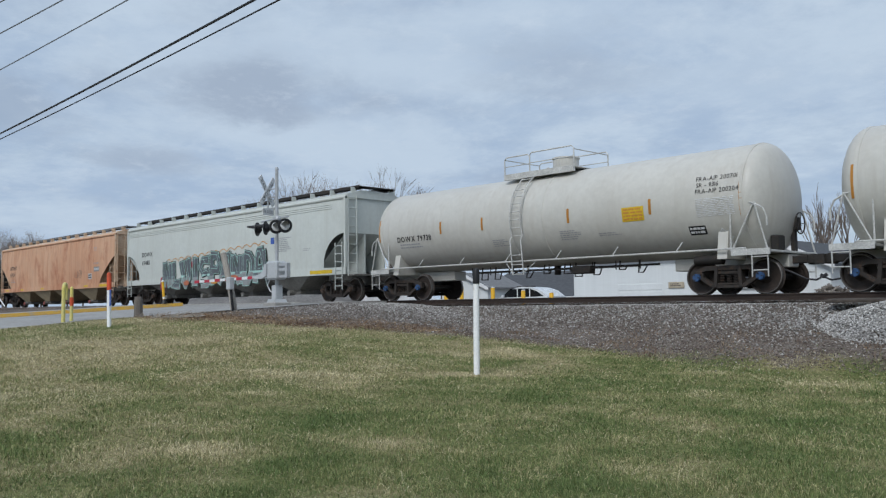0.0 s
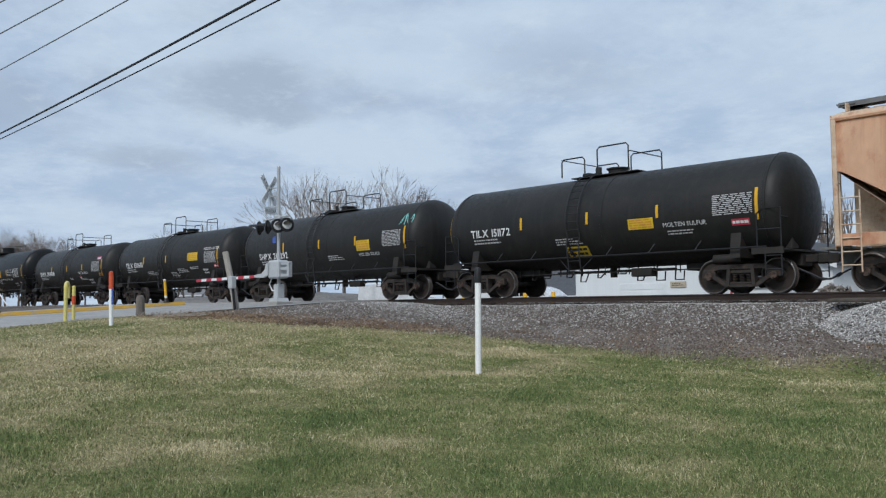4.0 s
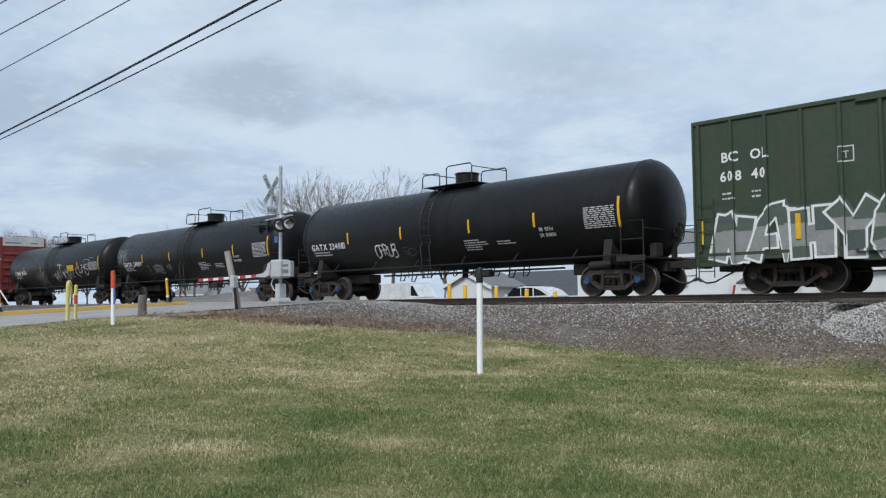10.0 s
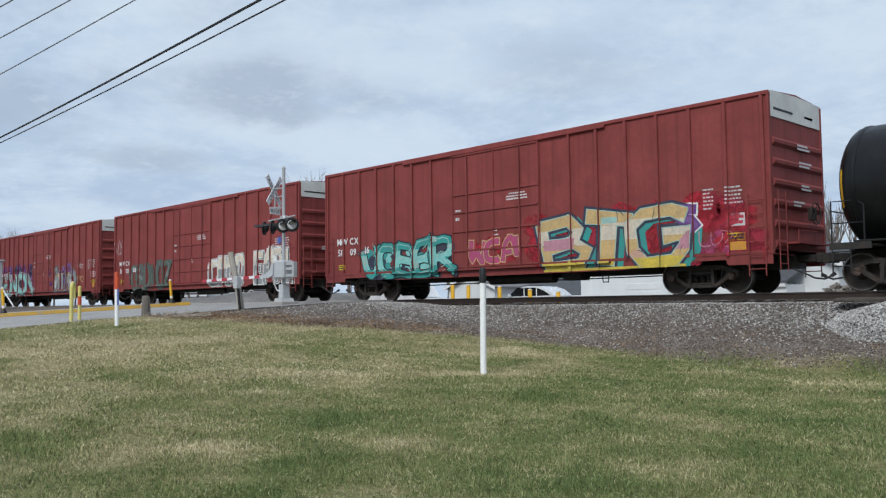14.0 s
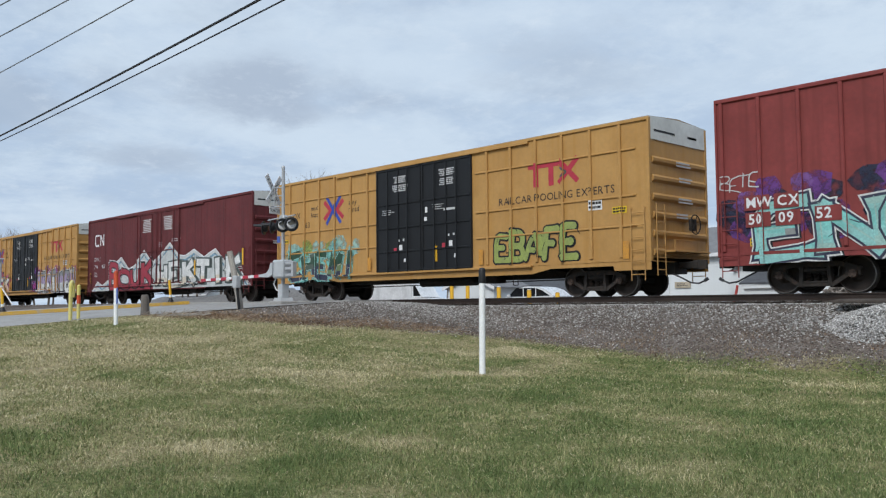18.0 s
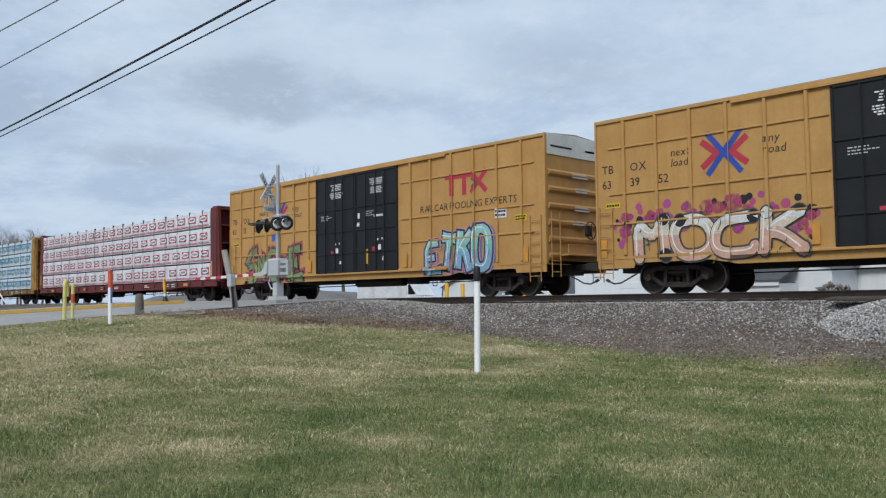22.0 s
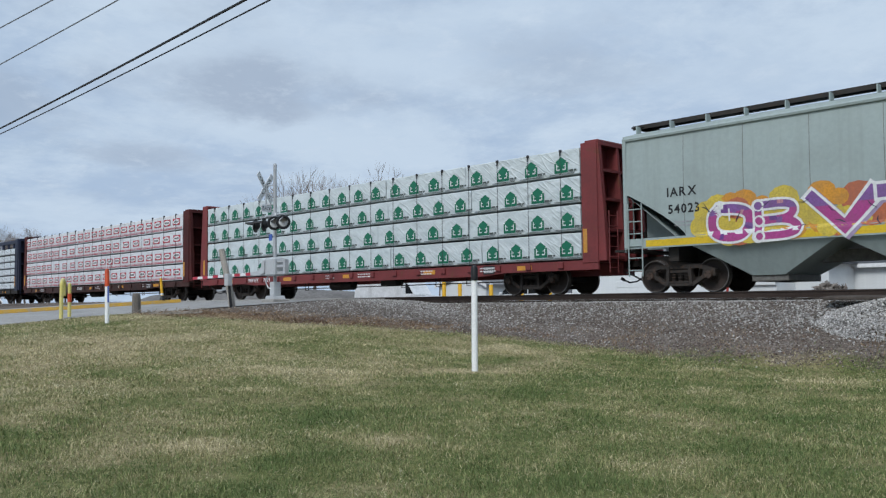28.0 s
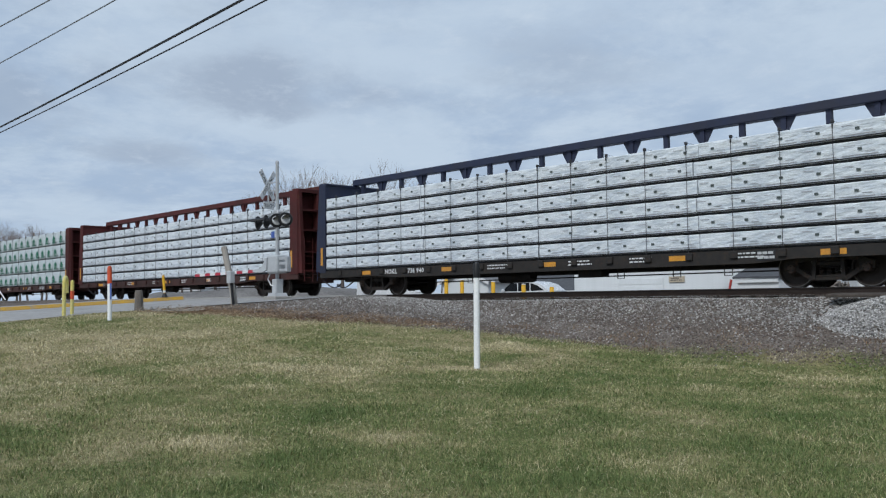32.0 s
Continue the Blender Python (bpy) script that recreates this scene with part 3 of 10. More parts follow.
def ground_material():
    m = bpy.data.materials.new("lawn_soil_and_track_stones")
    m.use_nodes = True
    nt = m.node_tree
    N, Lk = nt.nodes.new, nt.links.new
    b = nt.nodes["Principled BSDF"]
    b.inputs["Roughness"].default_value = 0.95
    b.inputs["Specular IOR Level"].default_value = 0.1
    co = N("ShaderNodeTexCoord")

    def noise_tex(s, d, stretch=None):
        n = N("ShaderNodeTexNoise")
        n.inputs["Scale"].default_value, n.inputs["Detail"].default_value = s, d
        if stretch:
            mp = N("ShaderNodeMapping")
            mp.inputs["Scale"].default_value = stretch
            Lk(co.outputs["Object"], mp.inputs[0])
            Lk(mp.outputs[0], n.inputs["Vector"])
        else:
            Lk(co.outputs["Object"], n.inputs["Vector"])
        return n.outputs["Fac"]

    def ramp(v, stops):
        r = N("ShaderNodeValToRGB")
        e = r.color_ramp.elements
        while len(e) < len(stops):
            e.new(0.5)
        for el, (p, c) in zip(e, stops):
            el.position, el.color = p, (*c, 1)
        Lk(v, r.inputs[0])
        return r.outputs[0]

    def mix(fac, a, c, mode="MIX"):
        x = N("ShaderNodeMix")
        x.data_type, x.blend_type = "RGBA", mode
        if isinstance(fac, float):
            x.inputs[0].default_value = fac
        else:
            Lk(fac, x.inputs[0])
        Lk(a, x.inputs[6])
        Lk(c, x.inputs[7])
        return x.outputs[2]

    dry = N("ShaderNodeAttribute")
    dry.attribute_name = "dry"
    wet = N("ShaderNodeMath")
    wet.operation = "MULTIPLY_ADD"
    Lk(dry.outputs["Fac"], wet.inputs[0])
    wet.inputs[1].default_value = 0.22
    Lk(noise_tex(0.6, 8), wet.inputs[2])
    grass = ramp(wet.outputs[0], [(0.30, (0.11, 0.14, 0.05)), (0.48, (0.17, 0.185, 0.075)), (0.60, (0.25, 0.23, 0.12)), (0.75, (0.36, 0.31, 0.19))])
    thatch = ramp(noise_tex(16, 6), [(0.3, (0.45, 0.45, 0.4)), (0.7, (1.25, 1.2, 1.15))])
    grass = mix(1.0, grass, thatch, "MULTIPLY")
    stone = ramp(noise_tex(24, 5), [(0.3, (0.075, 0.062, 0.054)), (0.5, (0.155, 0.134, 0.118)), (0.72, (0.29, 0.268, 0.248))])
    dirt = ramp(noise_tex(1.2, 7), [(0.4, (0.78, 0.73, 0.69)), (0.65, (1.05, 1.02, 0.99))])
    stone = mix(1.0, stone, dirt, "MULTIPLY")
    mask = N("ShaderNodeAttribute")
    mask.attribute_name = "stones"
    edge = N("ShaderNodeMapRange")
    add = N("ShaderNodeMath")
    add.operation = "ADD"
    sub = N("ShaderNodeMath")
    sub.operation = "SUBTRACT"
    Lk(noise_tex(1.8, 6), sub.inputs[0])
    sub.inputs[1].default_value = 0.5
    Lk(mask.outputs["Fac"], add.inputs[0])
    Lk(sub.outputs[0], add.inputs[1])
    edge.inputs["From Min"].default_value, edge.inputs["From Max"].default_value = 0.35, 0.65
    Lk(add.outputs[0], edge.inputs["Value"])
    Lk(mix(edge.outputs[0], grass, stone), b.inputs["Base Color"])
    bp = N("ShaderNodeBump")
    bp.inputs["Strength"].default_value, bp.inputs["Distance"].default_value = 0.8, 0.03
    Lk(noise_tex(30, 4), bp.inputs["Height"])
    Lk(bp.outputs[0], b.inputs["Normal"])
    return m


M["ground"] = ground_material()


def axis_steps(spans):
    out = []
    for a, b, step in spans:
        n = max(1, round((b - a) / step))
        out += [a + (b - a) * i / n for i in range(n)]
    return out + [spans[-1][1]]


def unevenness(x, y):
    if not (-60 < x < 20 and -5 < y < 40) or -42.5 < x < -24.6 and y > 6:
        return 0.0
    return 0.035 * noise.noise((x * 0.45, y * 0.45, 0)) + 0.012 * noise.noise((x * 1.7, y * 1.7, 3))


def build_ground():
    xs = axis_steps([(-2500, -400, 350), (-400, -90, 31), (-90, -46, 2.2), (-46, 4, 0.4), (4, 60, 3), (60, 400, 40), (400, 2500, 350)])
    ys = axis_steps([(-2500, -400, 350), (-400, -40, 30), (-40, 0, 2.5), (0, 11, 0.5), (11, 29, 0.3), (29, 60, 2), (60, 400, 34), (400, 3000, 350)])
    verts, mask = [], []
    for y in ys:
        for x in xs:
            verts.append((x, y, ground_z(x, y) + unevenness(x, y)))
            g = 0.5 + (y - gravel_edge(x)) * 0.6
            if y > 27:
                g = 1.0
            mask.append(clamp01(g))
    nx = len(xs)
    faces = [(j * nx + i, j * nx + i + 1, (j + 1) * nx + i + 1, (j + 1) * nx + i) for j in range(len(ys) - 1) for i in range(nx - 1)]
    me = bpy.data.meshes.new("ground")
    me.from_pydata(verts, [], faces)
    at = me.attributes.new("stones", "FLOAT", "POINT")
    at.data.foreach_set("value", mask)
    at = me.attributes.new("dry", "FLOAT", "POINT")
    at.data.foreach_set("value", dryness_many([p[0] for p in verts], [p[1] for p in verts]))
    me.materials.append(M["ground"])
    me.polygons.foreach_set("use_smooth", [True] * len(faces))
    ob = new("ground", me)
    tagged(ob, "early spring lawn running up to a stony rail bank", "ground", kind="structure")


build_ground()

# ---------------------------------------------------------------- track
M["rail"] = material("brown_rail_steel", (0.055, 0.038, 0.03), 0.6, 0.3, scale=5)
M["rail_top"] = material("polished_rail_head", (0.42, 0.41, 0.40), 0.25, 0.9, scale=5, bump=0)
M["tie"] = material("dark_creosoted_timber", (0.045, 0.036, 0.03), 0.9, color2=(0.09, 0.075, 0.062), scale=4, stretch=(1, 0.2, 1), grain=0.3, island=0.3)
M["asphalt"] = material("worn_grey_asphalt", (0.345, 0.335, 0.32), 0.9, color2=(0.26, 0.252, 0.24), scale=0.8, grain=0.2, bump=0.4, bump_scale=60)
M["concrete"] = material("pale_concrete", (0.36, 0.345, 0.32), 0.85, color2=(0.27, 0.26, 0.24), scale=1.2, grain=0.12, bump=0.25)
M["kerb_yellow"] = material("worn_yellow_kerb_paint", (0.52, 0.30, 0.03), 0.7, color2=(0.40, 0.26, 0.08), scale=2.5, grain=0.2, rust=(0.3, 0.27, 0.22), rust_amount=0.08)


def build_track():
    track = thing("track", "rusty steel rails on timber ties in stone ballast", "railway track", kind="structure", at=(0, TRACK, 0))
    prof = [(-0.075, -0.18), (0.075, -0.18), (0.075, -0.165), (0.012, -0.14), (0.012, -0.045), (0.036, -0.035), (0.036, -0.006), (0.03, 0.0), (-0.03, 0.0), (-0.036, -0.006), (-0.036, -0.035), (-0.012, -0.045), (-0.012, -0.14), (-0.075, -0.165)]
    for side in (-1, 1):
        b = Solid()
        b.prism([(side * 0.7525 + u, w) for u, w in prof], -420, 120, "x")
        b.box(-420, 120, side * 0.7525 - 0.028, side * 0.7525 + 0.028, 0.0005, 0.0035, 1)
        part("rail", b, [M["rail"], M["rail_top"]], track)
    tie = Solid().box(-0.115, 0.115, -1.3, 1.3, -0.36, -0.182, 0, 0.012).mesh("tie", M["tie"])
    rnd = random.Random(4)
    for i in range(150):
        x = -66 + i * 0.5 + rnd.uniform(-0.03, 0.03)
        if -42.4 < x < -24.8:
            continue
        part("tie", tie, None, track, at=pose(x, rnd.uniform(-0.05, 0.05), rnd.uniform(-0.01, 0.0), 0, 0, rnd.uniform(-1, 1)))
    # concrete crossing panels
    for a, b, w in ((-0.66, 0.66, "inner"), (-2.9, -0.84, "outer"), (0.84, 2.9, "outer")):
        for k in range(7):
            x = -42 + k * 2.43
            part("crossing_panel", Solid().box(x, x + 2.40, a, b, -0.30, -0.012, 0, 0.012), M["concrete"], track)


build_track()


def build_road():
    for seg in (axis_steps([(-120, 0, 6), (0, 19.25, 0.8)]), axis_steps([(25.1, 60, 1.5), (60, 160, 10)])):
        v, f = [], []
        for y in seg:
            for x in (-41.5, -35.15, -25.0):
                wide = 0.0 if y > 9 else (9 - y) * -0.12
                v.append((x + wide, y, road_z(y) - (0.02 if x < -40 else 0)))
        n = len(seg)
        for j in range(n - 1):
            f += [(3 * j + i, 3 * j + i + 1, 3 * j + i + 4, 3 * j + i + 3) for i in (0, 1)]
        b = Solid().add(v, f)
        tagged(part("road", b, M["asphalt"], None), "worn grey two-lane asphalt road climbing to the rails", "road", kind="structure")
    # yellow kerb beside the carriageway
    b = Solid()
    pts = axis_steps([(-30, 8, 2), (8, 18.2, 0.6)])
    for a, c in zip(pts, pts[1:]):
        sh = lambda y: -0.12 * (9 - y) * (y < 9)
        v = []
        for y in (a, c):
            for x, z in ((-35.4, -0.1), (-35.4, 0.11), (-35.35, 0.14), (-35.1, 0.14), (-35.02, 0.02), (-35.0, -0.1)):
                v.append((x + sh(y), y, road_z(y) + z))
        b.add(v, [(i, i + 1, i + 7, i + 6) for i in range(5)])
    tagged(part("kerb", b, M["kerb_yellow"], None), "worn yellow-painted concrete kerb beside the road", "kerb", kind="structure")
    b = Solid()
    for a, c in zip(pts, pts[1:]):
        v = [(x - 0.12 * (9 - y) * (y < 9), y, road_z(y) + 0.09) for y in (a, c) for x in (-39.5, -35.42)]
        b.add(v, [(0, 1, 3, 2)])
    tagged(part("pavement", b, M["concrete"], None), "pale concrete pavement behind the yellow kerb", "pavement", kind="structure")


build_road()

# ---------------------------------------------------------------- the train: shared running gear
CARS, LOADS, AXLES = [], [], []


def sideframe_mesh():
    b = Solid()
    a, c = -0.075, 0.075
    b.stroke([(-1.04, 0.56), (-0.62, 0.70), (0.62, 0.70), (1.04, 0.56)], 0.12, a, c)
    b.stroke([(-0.92, 0.54), (-0.42, 0.22), (0.42, 0.22), (0.92, 0.54)], 0.10, a, c)
    for s in (-1, 1):
        b.stroke([(s * 0.36, 0.22), (s * 0.32, 0.70)], 0.09, a - 0.02, c + 0.02)
        b.box(s * 0.89 - 0.15, s * 0.89 + 0.15, a - 0.01, c + 0.01, 0.53, 0.64, 0, 0.02)
        b.box(s * 1.035 - 0.035, s * 1.035 + 0.035, a, c, 0.42, 0.58, 0, 0.012)
        b.box(s * 0.745 - 0.035, s * 0.745 + 0.035, a, c, 0.42, 0.58, 0, 0.012)
        b.lathe([(-0.09, 0.0), (-0.09, 0.105), (0.10, 0.125), (0.10, 0.0)], "y", 14, (s * 0.89, 0, 0.457))
    for k in (-0.19, 0.0, 0.19):
        for j in range(5):
            b.lathe([(0, 0.05), (0.016, 0.078), (0.032, 0.05)], "z", 8, (k, 0, 0.30 + j * 0.042))
    b.box(-0.33, 0.33, a + 0.02, c + 0.03, 0.52, 0.62, 0, 0.02)
    b.box(-0.30, 0.30, a - 0.015, a + 0.02, 0.25, 0.30, 0, 0.008)
    return b.mesh("sideframe", M["sideframe"])


def bolster_mesh():
    b = Solid()
    b.box(-0.22, 0.22, -1.0, 1.0, 0.48, 0.72, 0, 0.03)
    b.lathe([(0.70, 0.0), (0.70, 0.2), (0.80, 0.2), (0.80, 0.0)], "z", 16)
    for s in (-1, 1):
        b.box(s * 0.42 - 0.05, s * 0.42 + 0.05, -0.85, 0.85, 0.30, 0.42)
    return b.mesh("bolster", M["steel_dark"])


def axle_mesh(cap):
    b = Solid()
    b.lathe([(-1.0, 0.0), (-1.0, 0.06), (-0.75, 0.085), (0.75, 0.085), (1.0, 0.06), (1.0, 0.0)], "y", 12)
    for s in (-1, 1):
        b.lathe([(s * 1.115, 0.0), (s * 1.13, 0.05), (s * 1.13, 0.10), (s * 1.04, 0.112)], "y", 14, slot=1)
        for k in range(3):
            an = k * 2.094
            b.lathe([(s * 1.13, 0.0), (s * 1.155, 0.0), (s * 1.15, 0.018), (s * 1.13, 0.018)], "y", 6, (0.07 * math.cos(an), 0, 0.07 * math.sin(an)), 2)
    return b.mesh("axle", [M["steel_dark"], M[cap], M["steel_dark"]])


def wheel_mesh(side):
    s = side
    prof = [(0.66, 0.0), (0.66, 0.12), (0.70, 0.16), (0.72, 0.36), (0.685, 0.395), (0.685, 0.485), (0.70, 0.49), (0.715, 0.458)]
    b = Solid()
    b.lathe([(s * a, r) for a, r in prof], "y", 30)
    b.lathe([(s * 0.715, 0.458), (s * 0.82, 0.452), (s * 0.825, 0.44)], "y", 30, slot=1)
    b.lathe([(s * 0.825, 0.44), (s * 0.825, 0.424)], "y", 30, slot=1)
    b.lathe([(s * 0.825, 0.424), (s * 0.815, 0.40), (s * 0.765, 0.38), (s * 0.745, 0.19), (s * 0.80, 0.14), (s * 0.80, 0.0)], "y", 30)
    return b.mesh("wheel", [M["wheel"], M["rim"]])


def coupler_mesh():
    b = Solid()
    b.box(-0.1, 0.52, -0.09, 0.09, 0.77, 0.97, 0, 0.02)
    b.box(0.50, 0.72, -0.17, 0.15, 0.73, 1.0, 0, 0.04)
    b.prism([(0.70, -0.17), (0.93, -0.12), (0.90, 0.0), (0.78, 0.02), (0.70, 0.0)], 0.74, 0.99, "z")
    return b.mesh("coupler", M["steel_dark"])


def hose_mesh():
    b = Solid()
    b.tube([(0.0, -0.36, 0.62), (0.28, -0.36, 0.50), (0.55, -0.34, 0.36), (0.78, -0.30, 0.33), (0.95, -0.22, 0.42)], 0.026, 6)
    b.tube([(0.92, -0.24, 0.40), (1.02, -0.2, 0.47)], 0.045, 6)
    return b.mesh("air_hose", M["strap"])


def running_gear(car, half, end, cap="cap_rust"):
    """Two trucks at +-half from the middle, couplers and hoses at +-end."""
    for s in (-1, 1):
        cx = s * half
        for side in (-1, 1):
            part("sideframe", stored("sideframe", sideframe_mesh), None, car, at=(cx, side * 0.99, 0))
        part("bolster", stored("bolster", bolster_mesh), None, car, at=(cx, 0, 0))
        for k in (-0.89, 0.89):
            ax = part("axle", stored(("axle", cap), lambda: axle_mesh(cap)), None, car, at=(cx + k, 0, 0.457))
            for side in (-1, 1):
                part("wheel", stored(("wheel", side), lambda: wheel_mesh(side)), None, ax)
            AXLES.append((car, ax, cx + k))
        part("coupler", stored("coupler", coupler_mesh), None, car, at=pose(s * end, 0, 0, 0, 0, 0 if s > 0 else 180))
        part("air_hose", stored("air_hose", hose_mesh), None, car, at=pose(s * end, 0, 0, 0, 0, 0 if s > 0 else 180))


def ladder(b, x, y, z0, z1, width=0.42, rungs=5, axis="x", r=0.014, slot=0):
    """Two stringers and rungs; axis tells along which way the rungs lie."""
    d = (width, 0) if axis == "x" else (0, width)
    for k in (0, 1):
        b.tube([(x + d[0] * k, y + d[1] * k, z0), (x + d[0] * k, y + d[1] * k, z1)], r * 1.15, 5, slot)
    for i in range(rungs):
        z = z0 + (z1 - z0) * (i + 0.5) / rungs
        b.tube([(x, y, z), (x + d[0], y + d[1], z)], r, 5, slot)


def brake_wheel_mesh(mat):
    b = Solid()
    n = 18
    ring = [(0.02, 0.28 * math.cos(2 * math.pi * i / n), 0.28 * math.sin(2 * math.pi * i / n)) for i in range(n + 1)]
    b.tube(ring, 0.018, 6, cap=False)
    for i in range(5):
        an = i * 1.2566
        b.tube([(0, 0, 0), (0.02, 0.27 * math.cos(an), 0.27 * math.sin(an))], 0.012, 5)
    b.box(-0.14, 0.0, -0.12, 0.12, -0.18, 0.16, 0, 0.02)
    return b.mesh("brake_wheel", mat)


# ---------------------------------------------------------------- box cars
def box_end(mat, white, H, L):
    """A steel end with level corrugations, seen from its outer side (towards +x)."""
    b = Solid()
    w = NEAR - 0.02
    top = H - 0.62 if white else H
    b.box(-0.06, 0.0, -w, w, 0.95, top, 0)
    if white:
        b.prism([(-w, top), (w, top), (w, H + 0.03), (0, H + 0.085), (-w, H + 0.03)], -0.06, 0.025, "x", 1)
    for s in (-1, 1):
        b.box(-0.03, 0.03, s * w - 0.06, s * w + 0.06, 0.95, H, 0, 0.01)
    return b.mesh("end_wall", [mat, M["white_end"]])


def end_rib_mesh(mat):
    b, w = Solid(), NEAR - 0.02
    prof = [(0.0, -0.16), (0.07, -0.08), (0.075, 0.0), (0.0, 0.07)]
    b.add([(u, -w + 0.10, q) for u, q in prof] + [(u, w - 0.10, q) for u, q in prof], [(0, 1, 5, 4), (1, 2, 6, 5), (2, 3, 7, 6), (0, 3, 2, 1), (4, 5, 6, 7)], 0)
    return b.mesh("end_rib", mat)


def box_car(u, name, label, paint, H, style, white_end=True, door_paint=None, posts=True):
    """A high box car. style: yellow (two black plug doors, level seams), red (close side posts, one door), green (posts, two doors)."""
    L = 18.6
    half, mat = L / 2, M[paint]
    car = thing(name, label, "box car", "cars of the freight train", at=(u, TRACK, 0))
    CARS.append((car, u))
    dm = M[door_paint or paint]
    d0, d1 = {"yellow": (-2.55, 2.45), "red": (-1.99, 1.90), "green": (-2.6, 2.5), "maroon": (-2.52, 2.39)}[style]
    # underframe and side sills
    b = Solid()
    b.box(-half, half, -0.33, 0.33, 0.62, 1.0)
    b.box(-half, half, -NEAR + 0.06, NEAR - 0.06, 0.98, 1.06)
    for x in np.linspace(-half + 0.6, half - 0.6, 12):
        b.box(x - 0.06, x + 0.06, -NEAR + 0.1, NEAR - 0.1, 0.8, 1.0)
    part("underframe", b, M["steel_dark"], car)
    for s in (-1, 1):
        b = Solid()
        lo = 0.72 if style != "maroon" else 0.70
        pts = [(-half, 0.98), (-half, 0.72), (-half + 1.2, 0.72), (-half + 1.25, 0.86), (-half + 3.55, 0.86), (-half + 4.3, lo), (half - 4.3, lo), (half - 3.55, 0.86), (half - 1.25, 0.86), (half - 1.2, 0.72), (half, 0.72), (half, 0.98)]
        b.prism(pts, s * (NEAR - 0.03), s * (NEAR + 0.012), "y")
        part("side_sill", b, mat, car)
        b = Solid()
        b.box(-half, half, *sorted((s * NEAR, s * (NEAR - 0.03))), 0.98, H - 0.05)
        b.box(-half, half, *sorted((s * (NEAR - 0.05), s * (NEAR + 0.05))), H - 0.09, H, 0, 0.012)
        b.box(-half, half, *sorted((s * (NEAR - 0.04), s * (NEAR + 0.028))), 0.98, 1.06, 0)
        part("side_wall", b, mat, car)
        front = -1 if s < 0 else 1
        y0, y1 = sorted((s * NEAR, s * (NEAR + 0.05)))
        if style == "yellow":
            xs = [x for x in np.linspace(-half + 0.95, half - 0.95, 17) if not d0 - 0.1 < x < d1 + 0.1]
            post = stored(("post", style), lambda: Solid().box(-0.05, 0.05, 0, 0.07, 1.08, H - 0.09, 0, 0.02).mesh("side_post", mat))
            seam = stored(("seam", style), lambda: Solid().box(-0.525, 0.525, 0, 0.04, -0.03, 0.03, 0, 0.012).mesh("side_seam", mat))
            for x in xs:
                for z in (1.98, 2.84, 4.16):
                    part("side_seam", seam, None, car, at=pose(x, s * NEAR, z, 0, 0, 0 if s > 0 else 180))
        else:
            n = {"red": 19, "green": 21, "maroon": 9}[style]
            xs = [x for x in np.linspace(-half + 0.16, half - 0.16, n) if not d0 - 0.15 < x < d1 + 0.15]
            wide = 0.02 if style == "maroon" else 0.05
            post = stored(("post", style), lambda: Solid().box(-wide, wide, 0, 0.012 if style == "maroon" else 0.075, 1.08, H - 0.09, 0, 0.005 if style == "maroon" else 0.02).mesh("side_post", mat))
        for x in xs:
            part("side_post", post, None, car, at=pose(x, s * NEAR, 0, 0, 0, 0 if s > 0 else 180))
        # doors
        if style == "yellow":
            leafs = [(d0, (d0 + d1) / 2 - 0.02), ((d0 + d1) / 2 + 0.02, d1)]
        elif style == "red":
            leafs = [(d0, d1)]
        else:
            leafs = [(d0, (d0 + d1) / 2 - 0.03), ((d0 + d1) / 2 + 0.03, d1)]
        for k, (a, c) in enumerate(leafs):
            b = Solid()
            zb, zt = 1.02, H - 0.16
            ya, yb = sorted((s * (NEAR + 0.005), s * (NEAR + 0.05)))
            b.box(a, c, ya, yb, zb, zt, 0, 0.01)
            yc, yd = sorted((s * (NEAR + 0.05), s * (NEAR + 0.085)))
            levels = (zb + 0.02, 1.75, 2.62, 3.5, zt - 0.06) if style == "yellow" else ((zb + 0.03, 2.0, 3.0, 4.0, zt - 0.05) if style != "maroon" else (zb + 0.03, 2.75, zt - 0.05))
            if style == "red":
                levels = (zb + 0.03, 1.6, 2.25, 2.9, 3.5, zt - 0.05)
            ups = (a + 0.04, c - 0.04) if style in ("green", "maroon") else (a + 0.04, (a + c) / 2, c - 0.04)
            door = part("door", b, dm, car, "blue-black plug door" if door_paint else "")
            for z in levels:
                part("door_rib", Solid().box(a + 0.02, c - 0.02, yc, yd, z - 0.03, z + 0.03, 0, 0.008), dm, door)
            for x in ups:
                part("door_stile", Solid().box(x - 0.032, x + 0.032, yc, yd + (0.002 if s > 0 else -0.0), zb, zt, 0, 0.008), dm, door)
            for x in [a + (c - a) * q for q in ((0.28, 0.72) if style == "yellow" else (0.2, 0.8))]:
                hb = Solid().tube([(x, s * (NEAR + 0.115), zb - 0.02), (x, s * (NEAR + 0.115), zt - 0.1)], 0.026, 6)
                part("lock_bar", hb, dm, door)
        b = Solid()
        ya, yb = sorted((s * NEAR, s * (NEAR + 0.13)))
        b.box(d0 - (3.2 if style == "red" else 2.6), d1 + 2.6, ya, yb, 0.93, 1.0, 0, 0.01)
        part("door_track", b, mat if style != "yellow" else M["yellow_car"], car)
        b = Solid()
        b.box(d0 - 2.5, d1 + 2.5, *sorted((s * NEAR, s * (NEAR + 0.09))), H - 0.17, H - 0.08, 0, 0.01)
        part("door_hood", b, mat, car)
